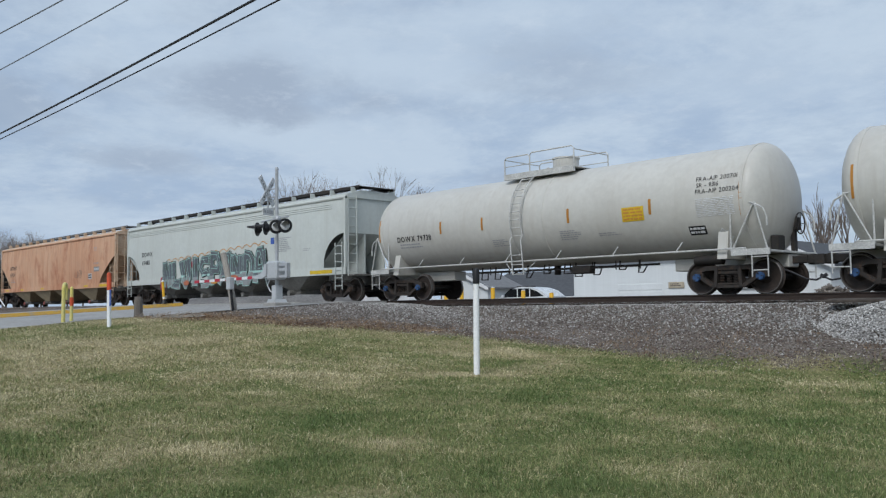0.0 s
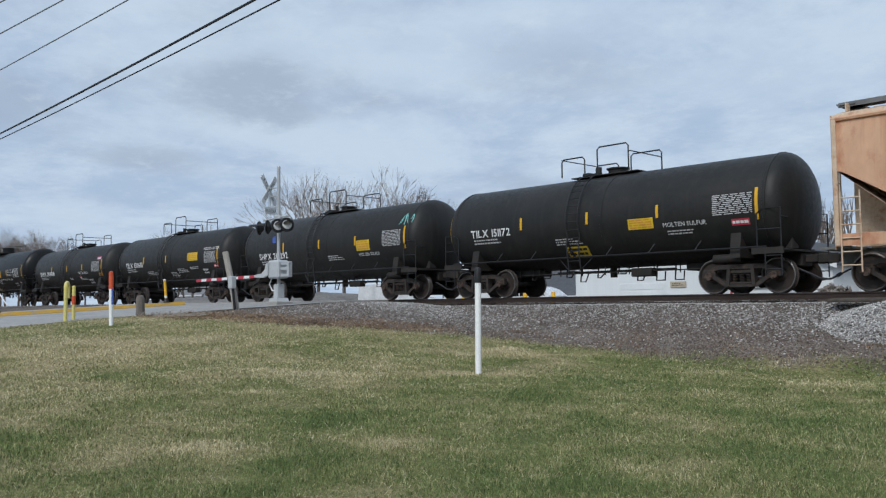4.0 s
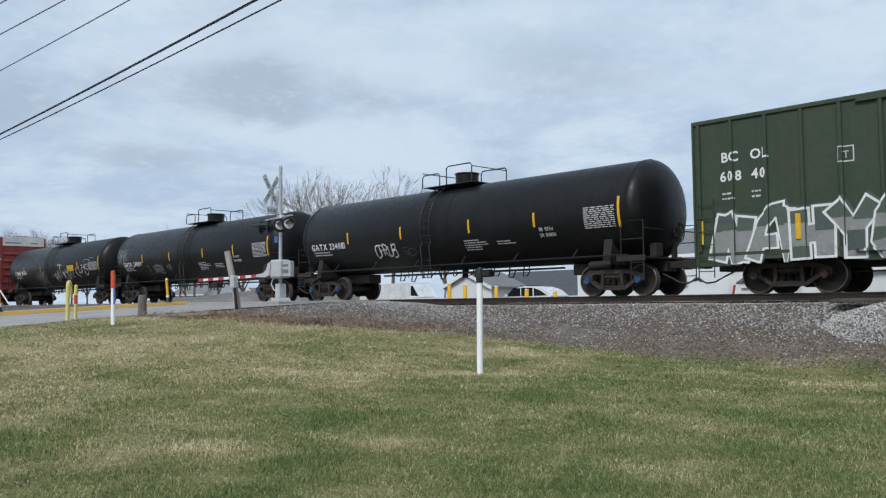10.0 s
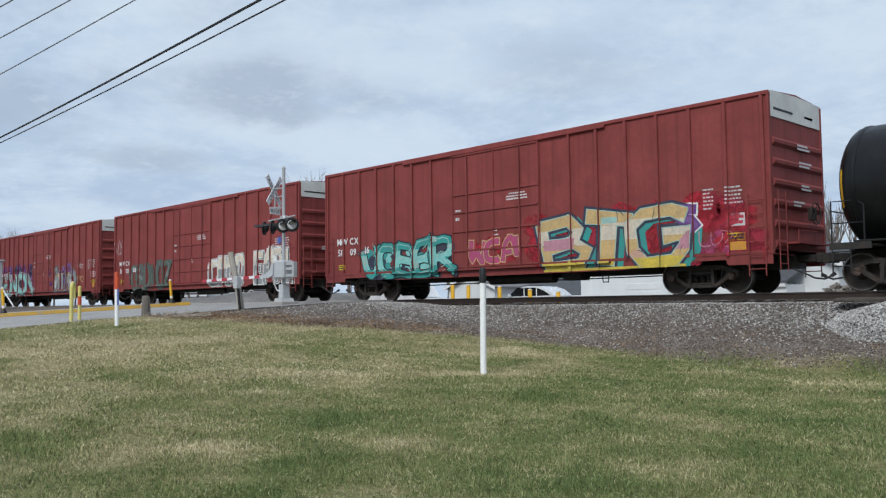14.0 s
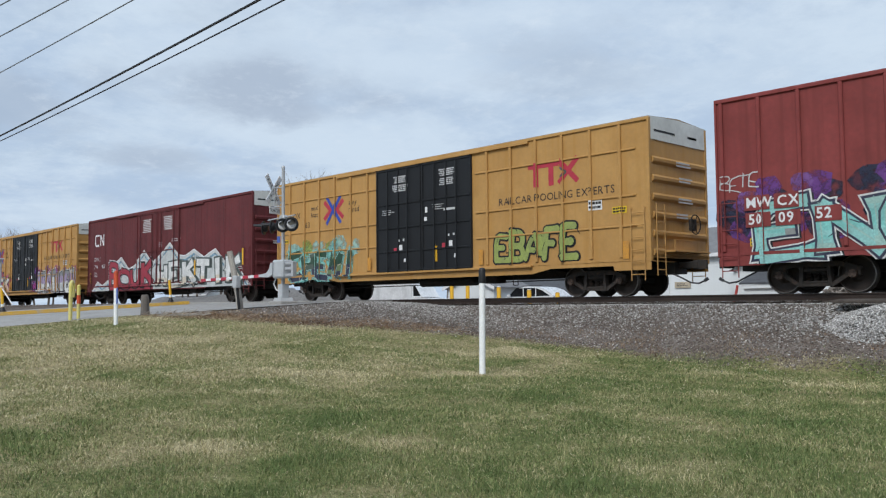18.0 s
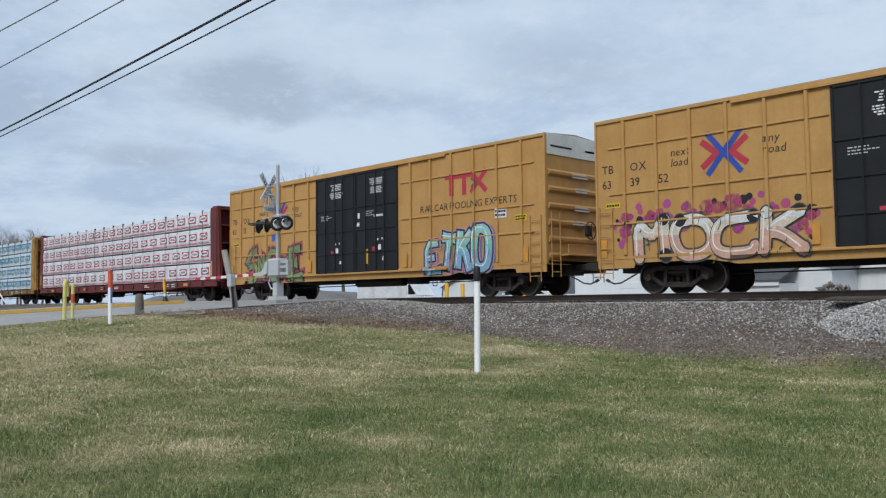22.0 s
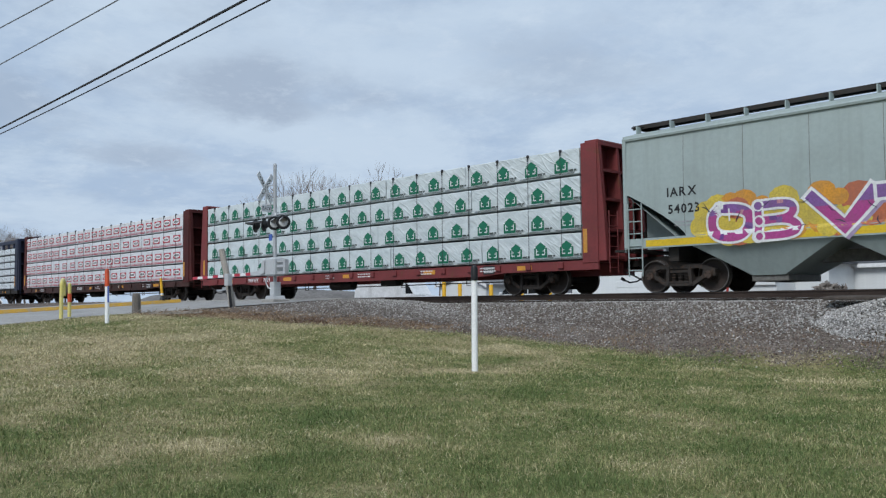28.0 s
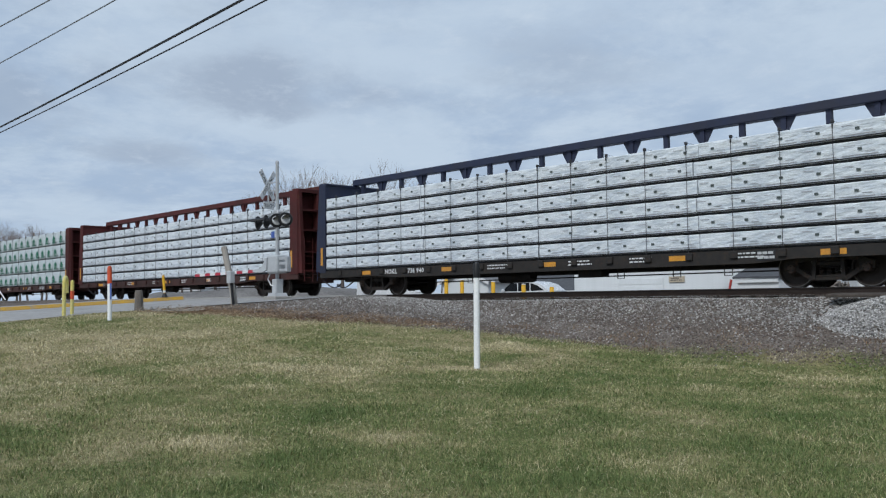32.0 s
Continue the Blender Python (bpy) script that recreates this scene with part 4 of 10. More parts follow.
        # corner ladder and grab irons
        for x in (half - 0.58, -half + 0.12):
            b = Solid()
            top = 2.5
            ladder(b, x, s * (NEAR + 0.09), 0.42 if x > 0 else 0.42, top, 0.44, 6, "x")
            for z in (1.1, top - 0.05):
                for q in (0, 0.44):
                    b.tube([(x + q, s * NEAR, z), (x + q, s * (NEAR + 0.09), z)], 0.012, 4)
            part("ladder", b, mat, car)
    # roof: shallow pitch with cross seams
    b = Solid()
    ov = NEAR + 0.03
    b.prism([(-ov, H - 0.02), (-ov, H + 0.02), (0, H + 0.13), (ov, H + 0.02), (ov, H - 0.02)], -half - 0.02, half + 0.02, "x")
    for x in np.linspace(-half + 0.5, half - 0.5, 15):
        b.prism([(-ov + 0.12, H + 0.028), (0, H + 0.13), (ov - 0.12, H + 0.028), (ov - 0.2, H + 0.05), (0, H + 0.155), (0.2 - ov, H + 0.05)], x - 0.04, x + 0.04, "x")
    part("roof", b, mat if style in ("green", "maroon", "red") else M["galv"], car)
    em = stored(("end", paint, H, white_end), lambda: box_end(mat, white_end, H, L))
    for s in (-1, 1):
        e = part("end_wall", em, None, car, at=pose(s * half, 0, 0, 0, 0, 0 if s > 0 else 180))
        z = 1.25
        while z < H - (0.92 if white_end else 0.3):
            part("end_rib", stored(("end_rib", paint), lambda: end_rib_mesh(mat)), None, e, at=(0, 0, z))
            z += 0.52
    b = Solid()
    ladder(b, half + 0.13, -NEAR + 0.12, 0.55, 2.55, 0.42, 6, "y")
    b.box(half, half + 0.42, -0.95, 0.95, 1.22, 1.26)
    b.tube([(half + 0.4, -0.95, 1.26), (half + 0.4, -0.95, 1.55), (half + 0.4, 0.2, 1.55)], 0.014, 5)
    part("brake_platform", b, mat if style != "yellow" else M["yellow_car"], car)
    part("brake_wheel", stored("brake_wheel", lambda: brake_wheel_mesh(M["steel_dark"])), None, car, at=(half + 0.28, 0.35, 2.05))
    b = Solid()
    b.tube([(-1.2, -0.5, 0.62), (1.6, -0.5, 0.62)], 0.17, 10)
    b.box(2.2, 2.9, -0.9, -0.4, 0.5, 0.85, 0, 0.03)
    b.tube([(-half + 3.0, -0.6, 0.5), (half - 3.0, -0.6, 0.55)], 0.02, 5)
    for x in (4.05, 4.25):
        b.tube([(x, -1.35, 0.75), (x, -1.35, 0.4)], 0.016, 5)
    b.tube([(4.05, -1.35, 0.4), (4.25, -1.35, 0.4)], 0.016, 5)
    part("brake_rigging", b, M["steel_dark"], car)
    running_gear(car, 7.05, half - 0.05)
    depth = {"yellow": 0.07, "red": 0.075, "green": 0.075, "maroon": 0.012}[style]
    wide = {"yellow": 0.05, "red": 0.05, "green": 0.05, "maroon": 0.02}[style]
    strips = [(float(x) - wide, float(x) + wide, depth) for x in xs] + [(a, c, 0.05) for a, c in leafs]
    return car, strips


M["galv"] = material("dull_galvanised_roof", (0.34, 0.26, 0.17), 0.6, scale=1.5)


# ---------------------------------------------------------------- tank cars
def tank_face(R, zc, half):
    def face(x, z):
        e = max(0.0, abs(x) - (half - 0.62))
        r = R * math.sqrt(max(0.0, 1 - (e / 0.62) ** 2)) if e else R
        d = r * r - (z - zc) ** 2
        return -math.sqrt(d) if d > 0 else -0.05
    return face


def tank_car(u, name, label, paint, rail, R, zc, tl, half_truck, pitch, style, cap="cap_rust", off=0.0):
    car = thing(name, label, "tank car", "cars of the freight train", at=(u, TRACK, 0))
    CARS.append((car, u))
    mat, rm = M[paint], M[rail]
    h = tl / 2
    b = Solid()
    head = 0.62
    prof = [(-h, 0.0)] + [(-h + head - head * math.cos(a), R * math.sin(a)) for a in np.linspace(0.12, math.pi / 2, 9)]
    prof += [(-a, r) for a, r in reversed(prof)]
    b.lathe(prof, "x", 56, (0, 0, zc))
    part("tank", b, mat, car)
    for x in (-h + head + 0.04, h - head - 0.04, -0.75, 0.55):
        part("jacket_band", Solid().lathe([(x - 0.05, R + 0.001), (x - 0.04, R + 0.014), (x + 0.04, R + 0.014), (x + 0.05, R + 0.001)], "x", 56, (0, 0, zc)), mat, car)
    # stub sills, saddles, end platforms
    for s in (-1, 1):
        e = s * pitch / 2
        b = Solid()
        x0, x1 = sorted((s * (half_truck - 2.0), e - s * 0.75))
        b.box(x0, x1, -0.3, 0.3, 0.68, 1.02, 0, 0.02)
        b.prism([(-1.35, 0.92), (1.35, 0.92), (1.2, 1.75), (0.7, zc - R + 0.25), (-0.7, zc - R + 0.25), (-1.2, 1.75)], s * half_truck - 0.14, s * half_truck + 0.14, "x")
        part("saddle", b, M["steel_dark"] if paint != "tank_white" else mat, car)
        b = Solid()
        x0, x1 = sorted((s * (h - 1.0), e - s * 0.72))
        b.box(x0, x1, -1.42, 1.42, 1.04, 1.10, 0, 0.01)
        b.box(x0, x1, -1.44, -1.40, 0.98, 1.14)
        part("end_platform", b, M["steel_dark"] if paint != "tank_white" else rm, car)
        o = e - s * 0.78
        for y in (-1.42, 1.42):
            b = Solid()
            if paint == "tank_white":
                b.tube([(s * (h - 1.0), y, 1.1), (s * (h - 1.0), y, 2.28), (s * (h - 0.92), y, 2.38), (o - s * 0.35, y, 2.3), (o - s * 0.1, y, 2.16), (o, y, 1.95), (o, y, 1.7)], 0.024, 6)
                b.tube([(s * (h - 0.35), y, 2.33), (s * (h - 0.95), y, 1.15)], 0.022, 6)
                b.tube([(s * (h - 0.35), y, 2.33), (o, y, 1.1)], 0.022, 6)
            else:
                b.tube([(s * (h - 0.85), y, 1.1), (s * (h - 0.85), y, 2.0), (s * (h - 0.7), y, 2.12), (o, y, 2.12), (o, y, 1.1)], 0.02, 6)
                b.tube([(s * (h - 0.85), y, 1.6), (o, y, 1.6)], 0.016, 5)
            ladder(b, o - s * 0.42 if s > 0 else o, y, 0.42, 1.1, 0.42, 2, "x", 0.016)
            part("end_railing", b, rm, car)
        if paint != "tank_white":
            part("cross_rail", Solid().tube([(o, -1.42, 1.9), (o, 1.42, 1.9)], 0.018, 6), rm, car)
    # long side rails near the deck
    for y in (-1.42, 1.42):
        b = Solid()
        b.tube([(-h + 0.6, y, 1.16), (h - 0.6, y, 1.16)], 0.027, 6)
        for x in np.linspace(-h + 2.6, h - 2.6, 6):
            b.tube([(x, y, 1.16), (x + 0.15, y * 0.93, 1.42)], 0.02, 5)
        part("side_rail", b, rm, car)
    # top platform
    top = zc + R
    b = Solid()
    px = {"sulfur": 1.22, "white": 1.42}.get(style, 1.25)
    wy = 0.45 if style == "sulfur" else 0.85
    b.box(-px, px, -wy, wy, top + 0.0, top + 0.035, 0, 0.01)
    if paint == "tank_white":
        b.box(-px, px, -0.95, -0.85, top - 0.14, top + 0.05)
    part("top_platform", b, rm if paint == "tank_white" else M["steel_dark"], car, at=(off, 0, 0))
    b = Solid()
    for y in (-0.9, 0.9):
        low, high = {"dome": (0.46, 0.66), "sulfur": (0.56, 0.78)}.get(style, (0.62, 0.66))
        for a, c, hh in ((-px, -0.35, low), ({"dome": 0.0, "sulfur": 0.12}.get(style, -0.35), px, high)):
            b.tube([(a, y, top), (a, y, top + hh - 0.08), (a + 0.08, y, top + hh), (c - 0.08, y, top + hh), (c, y, top + hh - 0.08), (c, y, top)], 0.022, 6)
            if paint == "tank_white":
                b.tube([(a, y, top + hh * 0.5), (c, y, top + hh * 0.5)], 0.016, 5)
    for x in (-px, px):
        b.tube([(x, -0.9, top + 0.55), (x, 0.9, top + 0.55)], 0.018, 6)
    part("top_railing", b, rm, car, at=(off, 0, 0))
    b = Solid()
    if style == "sulfur":
        b.lathe([(top - 0.1, 0.3), (top + 0.16, 0.3), (top + 0.18, 0.36), (top + 0.22, 0.36), (top + 0.26, 0.0)], "z", 18, (0.25, 0, 0))
        b.tube([(-0.3, -0.2, top), (-0.3, -0.2, top + 0.3)], 0.07, 8)
        b.box(-0.9, -0.6, -0.3, 0.1, top, top + 0.16, 0, 0.03)
    else:
        x = 0.15 if style == "dome" else 0.42
        b.lathe([(top - 0.15, 0.42), (top + 0.42, 0.42), (top + 0.44, 0.45), (top + 0.48, 0.45), (top + 0.50, 0.0)], "z", 22, (x, 0, 0))
        b.box(-0.75, -0.45, -0.25, 0.2, top, top + 0.14, 0, 0.03)
        b.tube([(-0.4, 0.1, top), (-0.4, 0.1, top + 0.28)], 0.05, 8)
    part("manway", b, mat, car, at=(off, 0, 0))
    # curved ladder
    b = Solid()
    lx = -0.62
    angs = np.linspace(math.radians(200), math.radians(100), 12)
    for x in (lx, lx + 0.44):
        pts = [(x, (R + 0.13) * math.cos(a), zc + (R + 0.13) * math.sin(a)) for a in angs]
        b.tube([(x, -R + 0.0, 0.72), (x, -R - 0.12, zc - 0.7)] + pts, 0.022, 6)
    for a in list(angs) :
        b.tube([(lx, (R + 0.13) * math.cos(a), zc + (R + 0.13) * math.sin(a)), (lx + 0.44, (R + 0.13) * math.cos(a), zc + (R + 0.13) * math.sin(a))], 0.015, 5)
    for z in (0.75, 1.05, 1.35):
        b.tube([(lx, -R - 0.05, z), (lx + 0.44, -R - 0.05, z)], 0.015, 5)
    for s in (-1, 1):
        b.tube([(lx + 0.22 + s * 0.22, -R - 0.02, 0.78), (lx + 0.22 + s * 0.65, -1.35, 1.16)], 0.016, 5)
    part("ladder", b, rm, car, at=(off, 0, 0))
    b = Solid()
    zb = zc - R
    b.tube([(0.0, 0, zb + 0.1), (0.0, 0, zb - 0.28)], 0.11, 10)
    b.tube([(-3.2, -0.5, zb - 0.14), (3.4, -0.5, zb - 0.14)], 0.02, 5)
    b.box(1.0, 1.7, -0.6, -0.3, zb - 0.3, zb - 0.05, 0, 0.03)
    b.box(-h + 4.0, h - 4.0, -0.05, 0.05, zb - 0.12, zb - 0.06)
    for x in np.linspace(-3.4, 3.4, 9):
        b.tube([(x, -0.45, zb + 0.05), (x, -0.45, zb - 0.22)], 0.018, 5)
    rnd = random.Random(int(-u))
    for x in np.linspace(-3.0, 3.2, 10):
        x, d = float(x) + rnd.uniform(-0.15, 0.15), rnd.uniform(0.16, 0.42)
        b.tube([(x, -0.35, zb + 0.1), (x, -0.42, zb - d), (x + rnd.uniform(0.1, 0.3), -0.42, zb - d), (x + 0.3, -0.42, zb - d * 0.4)], 0.024, 5)
    part("bottom_piping", b, M["steel_dark"], car)
    b = Solid()
    b.tube([(h - 2.3, -0.9, 0.92), (h - 1.5, -0.9, 0.92)], 0.13, 10)
    part("air_tank", b, M["steel_dark"], car)
    o = pitch / 2 - 0.9
    part("brake_stand", Solid().box(o - 0.05, o + 0.05, 0.3, 0.5, 1.1, 1.95, 0, 0.01), M["steel_dark"], car)
    part("valve_box", Solid().box(o - 0.12, o + 0.1, -0.75, -0.35, 1.1, 1.5, 0, 0.03), M["steel_dark"], car)
    part("brake_wheel", stored("brake_wheel", lambda: brake_wheel_mesh(M["steel_dark"])), None, car, at=(o + 0.16, 0.4, 1.85))
    running_gear(car, half_truck, pitch / 2 - 0.85, cap)
    face = tank_face(R, zc, h)
    return car, face


# ---------------------------------------------------------------- covered hoppers
def hopper_car(u, name, label, paint, bay_paint, L, half_truck, bays, z_side, z_eave, cut):
    """cut: how far the end sheets slope inwards at the bottom."""
    car = thing(name, label, "hopper car", "cars of the freight train", at=(u, TRACK, 0))
    CARS.append((car, u))
    h, mat = L / 2, M[paint]
    bite = 1.45 if paint == "hop_white" else cut
    trim = M["hop_cream"] if paint == "hop_orange" else mat

    def bulge(z):
        t = clamp01((z - z_side) / (z_eave - z_side))
        return NEAR - 0.06 + 0.08 * math.sin(math.pi * (0.12 + 0.80 * t))

    def low(x):
        e = h - abs(x)
        if e > bite:
            return z_side
        if paint == "hop_white":
            return z_side + 0.30 + 1.3 * math.sqrt(max(0.0, 1 - (e / bite) ** 2))
        return z_side + 0.30 + (1.45 if bays == 4 else 1.2) * (1 - max(e - 0.15, 0) / (cut - 0.15)) ** 0.8

    xs = sorted(set([float(x) for x in np.linspace(-h, h, 41)] + [s * (h - bite * k) for s in (-1, 1) for k in (0.0, 0.1, 0.25, 0.4, 0.5, 0.6, 0.75, 0.85, 0.93, 0.98, 0.999, 1.0)]))
    for s in (-1, 1):
        v, f, m = [], [], 9
        for x in xs:
            lo = low(x)
            for j in range(m):
                z = lo + (z_eave - lo) * j / (m - 1)
                v.append((x, s * bulge(z), z))
        for i in range(len(xs) - 1):
            f += [(i * m + j, (i + 1) * m + j, (i + 1) * m + j + 1, i * m + j + 1) if s < 0 else (i * m + j, i * m + j + 1, (i + 1) * m + j + 1, (i + 1) * m + j) for j in range(m - 1)]
        b = Solid().add(v, f, 0, True)
        b.tube([(-h, s * (bulge(z_eave) + 0.02), z_eave - 0.02), (h, s * (bulge(z_eave) + 0.02), z_eave - 0.02)], 0.055, 6)
        part("side_wall", b, mat, car)
        if paint == "hop_white":
            for z in (z_eave - 0.24, z_eave - 0.32, z_eave - 0.40):
                part("side_bead", Solid().tube([(-h + 0.15, s * (bulge(z) + 0.004), z), (h - 0.9, s * (bulge(z) + 0.004), z)], 0.018, 5), mat, car)
        if paint == "hop_green":
            for x in np.linspace(-h + 1.9, h - 1.9, 8):
                zs = np.linspace(z_side + 0.3, z_eave - 0.1, 8)
                part("side_seam", Solid().tube([(float(x), s * bulge(z), float(z)) for z in zs], 0.007, 5), M["hop_dark"], car)
        b = Solid()
        b.prism([(-h, z_side - 0.02), (h, z_side - 0.02), (h, z_side + 0.26), (-h, z_side + 0.26)], s * (NEAR - 0.03), s * (NEAR + 0.02), "y")
        part("side_sill", b, mat, car)
        for e in (-1, 1):
            x0, x1 = sorted((e * h, e * (h - 0.11)))
            part("corner_post", Solid().box(x0, x1, *sorted((s * (NEAR - 0.09), s * (NEAR + 0.03))), z_side, z_eave + 0.02, 0, 0.012), trim, car)
        for e in (-1, 1):
            b = Solid()
            x = e * (h - 0.62) if e > 0 else -h + 0.16
            ladder(b, x, s * (NEAR + 0.05), 0.45, z_side + 1.25, 0.44, 6, "x", 0.018)
            part("ladder", b, trim, car)
    # roof and ends
    b = Solid()
    pr = [(-NEAR + 0.02, z_eave - 0.03), (-NEAR + 0.06, z_eave + 0.10), (-0.85, z_eave + 0.27), (0, z_eave + 0.32), (0.85, z_eave + 0.27), (NEAR - 0.06, z_eave + 0.10), (NEAR - 0.02, z_eave - 0.03)]
    b.prism(pr, -h + 0.02, h - 0.02, "x")
    part("roof", b, trim, car)
    for s in (-1, 1):
        b = Solid()
        zt = low(h)
        x0 = s * (h - 0.08)
        xi = s * (h - cut)
        v = [(x0, y, z) for z in (zt, z_eave + 0.06) for y in (-NEAR + 0.04, NEAR - 0.04)] + [(xi, y, z_side) for y in (-NEAR + 0.06, NEAR - 0.06)]
        f = [(0, 1, 3, 2), (4, 5, 1, 0)]
        b.add(v, f if s > 0 else [tuple(reversed(q)) for q in f])
        b.add([(xi - s * 0.02, y, z) for z in (z_side, z_eave - 0.2) for y in (-NEAR + 0.1, NEAR - 0.1)], [(0, 1, 3, 2)])
        for y in (-0.5, 0.5):
            b.prism([(s * (h - 0.1), zt), (s * (h - 0.2), zt), (s * (h - cut * 0.95), z_side), (s * (h - 0.1), z_side)], y - 0.03, y + 0.03, "y")
        part("end_wall", b, trim, car)
        b = Solid()
        ladder(b, s * (h + 0.03), -NEAR + 0.1, z_side - 0.1, z_eave + 0.1, 0.42, 9, "y", 0.018)
        part("end_ladder", b, trim, car)
        b = Solid()
        x0, x1 = sorted((s * (h - cut - 0.4), s * (h + 0.35)))
        b.box(x0, x1, -0.3, 0.3, 0.66, 1.05, 0, 0.02)
        b.box(*sorted((s * (h - 0.3), s * (h + 0.4))), -NEAR + 0.1, NEAR - 0.1, z_side - 0.08, z_side - 0.02)
        b.box(s * half_truck - 0.15, s * half_truck + 0.15, -1.3, 1.3, 0.85, z_side + 0.1)
        part("draft_sill", b, M["steel_dark"] if bays != 4 else M["hop_dark"], car)
    # running boards on the roof
    b = Solid()
    for s in (-1, 1):
        b.box(-h - 0.05, h + 0.05, s * 0.62 - 0.27, s * 0.62 + 0.27, z_eave + 0.42, z_eave + 0.46)
        b.box(-h - 0.05, h + 0.05, s * 0.90 - 0.015, s * 0.90 + 0.015, z_eave + 0.37, z_eave + 0.49)
        for x in np.linspace(-h + 0.2, h - 0.2, 15):
            b.box(x - 0.016, x + 0.016, s * 0.86 - 0.03, s * 1.15 + 0.03, z_eave + 0.14, z_eave + 0.43, 1)
    for e in (-1, 1):
        b.box(*sorted((e * (h - 0.35), e * (h + 0.08))), -0.95, 0.95, z_eave + 0.42, z_eave + 0.46)
    part("running_board", b, [M["board_grey"] if paint == "hop_orange" else M["steel_dark"], trim], car)
    for i in range(6):
        x = -h + L * (i + 0.5) / 6
        part("roof_hatch", Solid().box(x - 1.1, x + 1.1, -0.32, 0.32, z_eave + 0.30, z_eave + 0.40, 0, 0.03), mat, car)
    # discharge bays
    span = (L - 2 * cut - 0.2) / bays
    for i in range(bays):
        cx = -L / 2 + cut + 0.1 + span * (i + 0.5)
        b = Solid()
        w = span * (0.44 if bays == 4 else 0.49)
        zb = (0.34 if paint == "hop_white" else 0.20) if bays == 4 else 0.24
        k = 0.30 if bays == 4 else 0.42
        v = [(cx + sx * w, sy * (NEAR - 0.06), z_side) for sx, sy in ((-1, -1), (1, -1), (1, 1), (-1, 1))]
        v += [(cx + sx * k, sy * 1.05, zb + 0.16) for sx, sy in ((-1, -1), (1, -1), (1, 1), (-1, 1))]
        b.add(v, [(0, 4, 5, 1), (1, 5, 6, 2), (2, 6, 7, 3), (3, 7, 4, 0), (4, 7, 6, 5)])
        bay = part("hopper_bay", b, M[bay_paint], car)
        g = Solid()
        g.box(cx - k - 0.06, cx + k + 0.06, -1.0, 1.0, zb, zb + 0.17, 0, 0.02)
        if bays == 4:
            g.tube([(cx - 0.15, -1.0, zb + 0.08), (cx - 0.15, -1.22, zb + 0.06)], 0.12, 10)
            g.lathe([(-1.27, 0.0), (-1.27, 0.115), (-1.22, 0.115), (-1.22, 0.0)], "y", 12, (cx - 0.15, 0, zb + 0.06), 1)
        part("outlet_gate", g, [M["hop_dark"], M["red_outlet" if paint == "hop_orange" else "hop_dark"]], bay)
    if bays == 4:
        part("center_sill", Solid().box(-h + 2, h - 2, -0.2, 0.2, 0.72, 1.0), M["hop_dark"], car)
    else:
        part("center_sill", Solid().box(-h + 2, h - 2, -0.2, 0.2, 0.7, 1.0), M["hop_dark"], car)
    running_gear(car, half_truck, h + 0.3)
    return car, (lambda x, z: -bulge(min(max(z, z_side), z_eave)) if z > z_side + 0.26 else -(NEAR + 0.02))


M["red_outlet"] = material("faded_red_outlet_cap", (0.30, 0.10, 0.09), 0.65, scale=3)


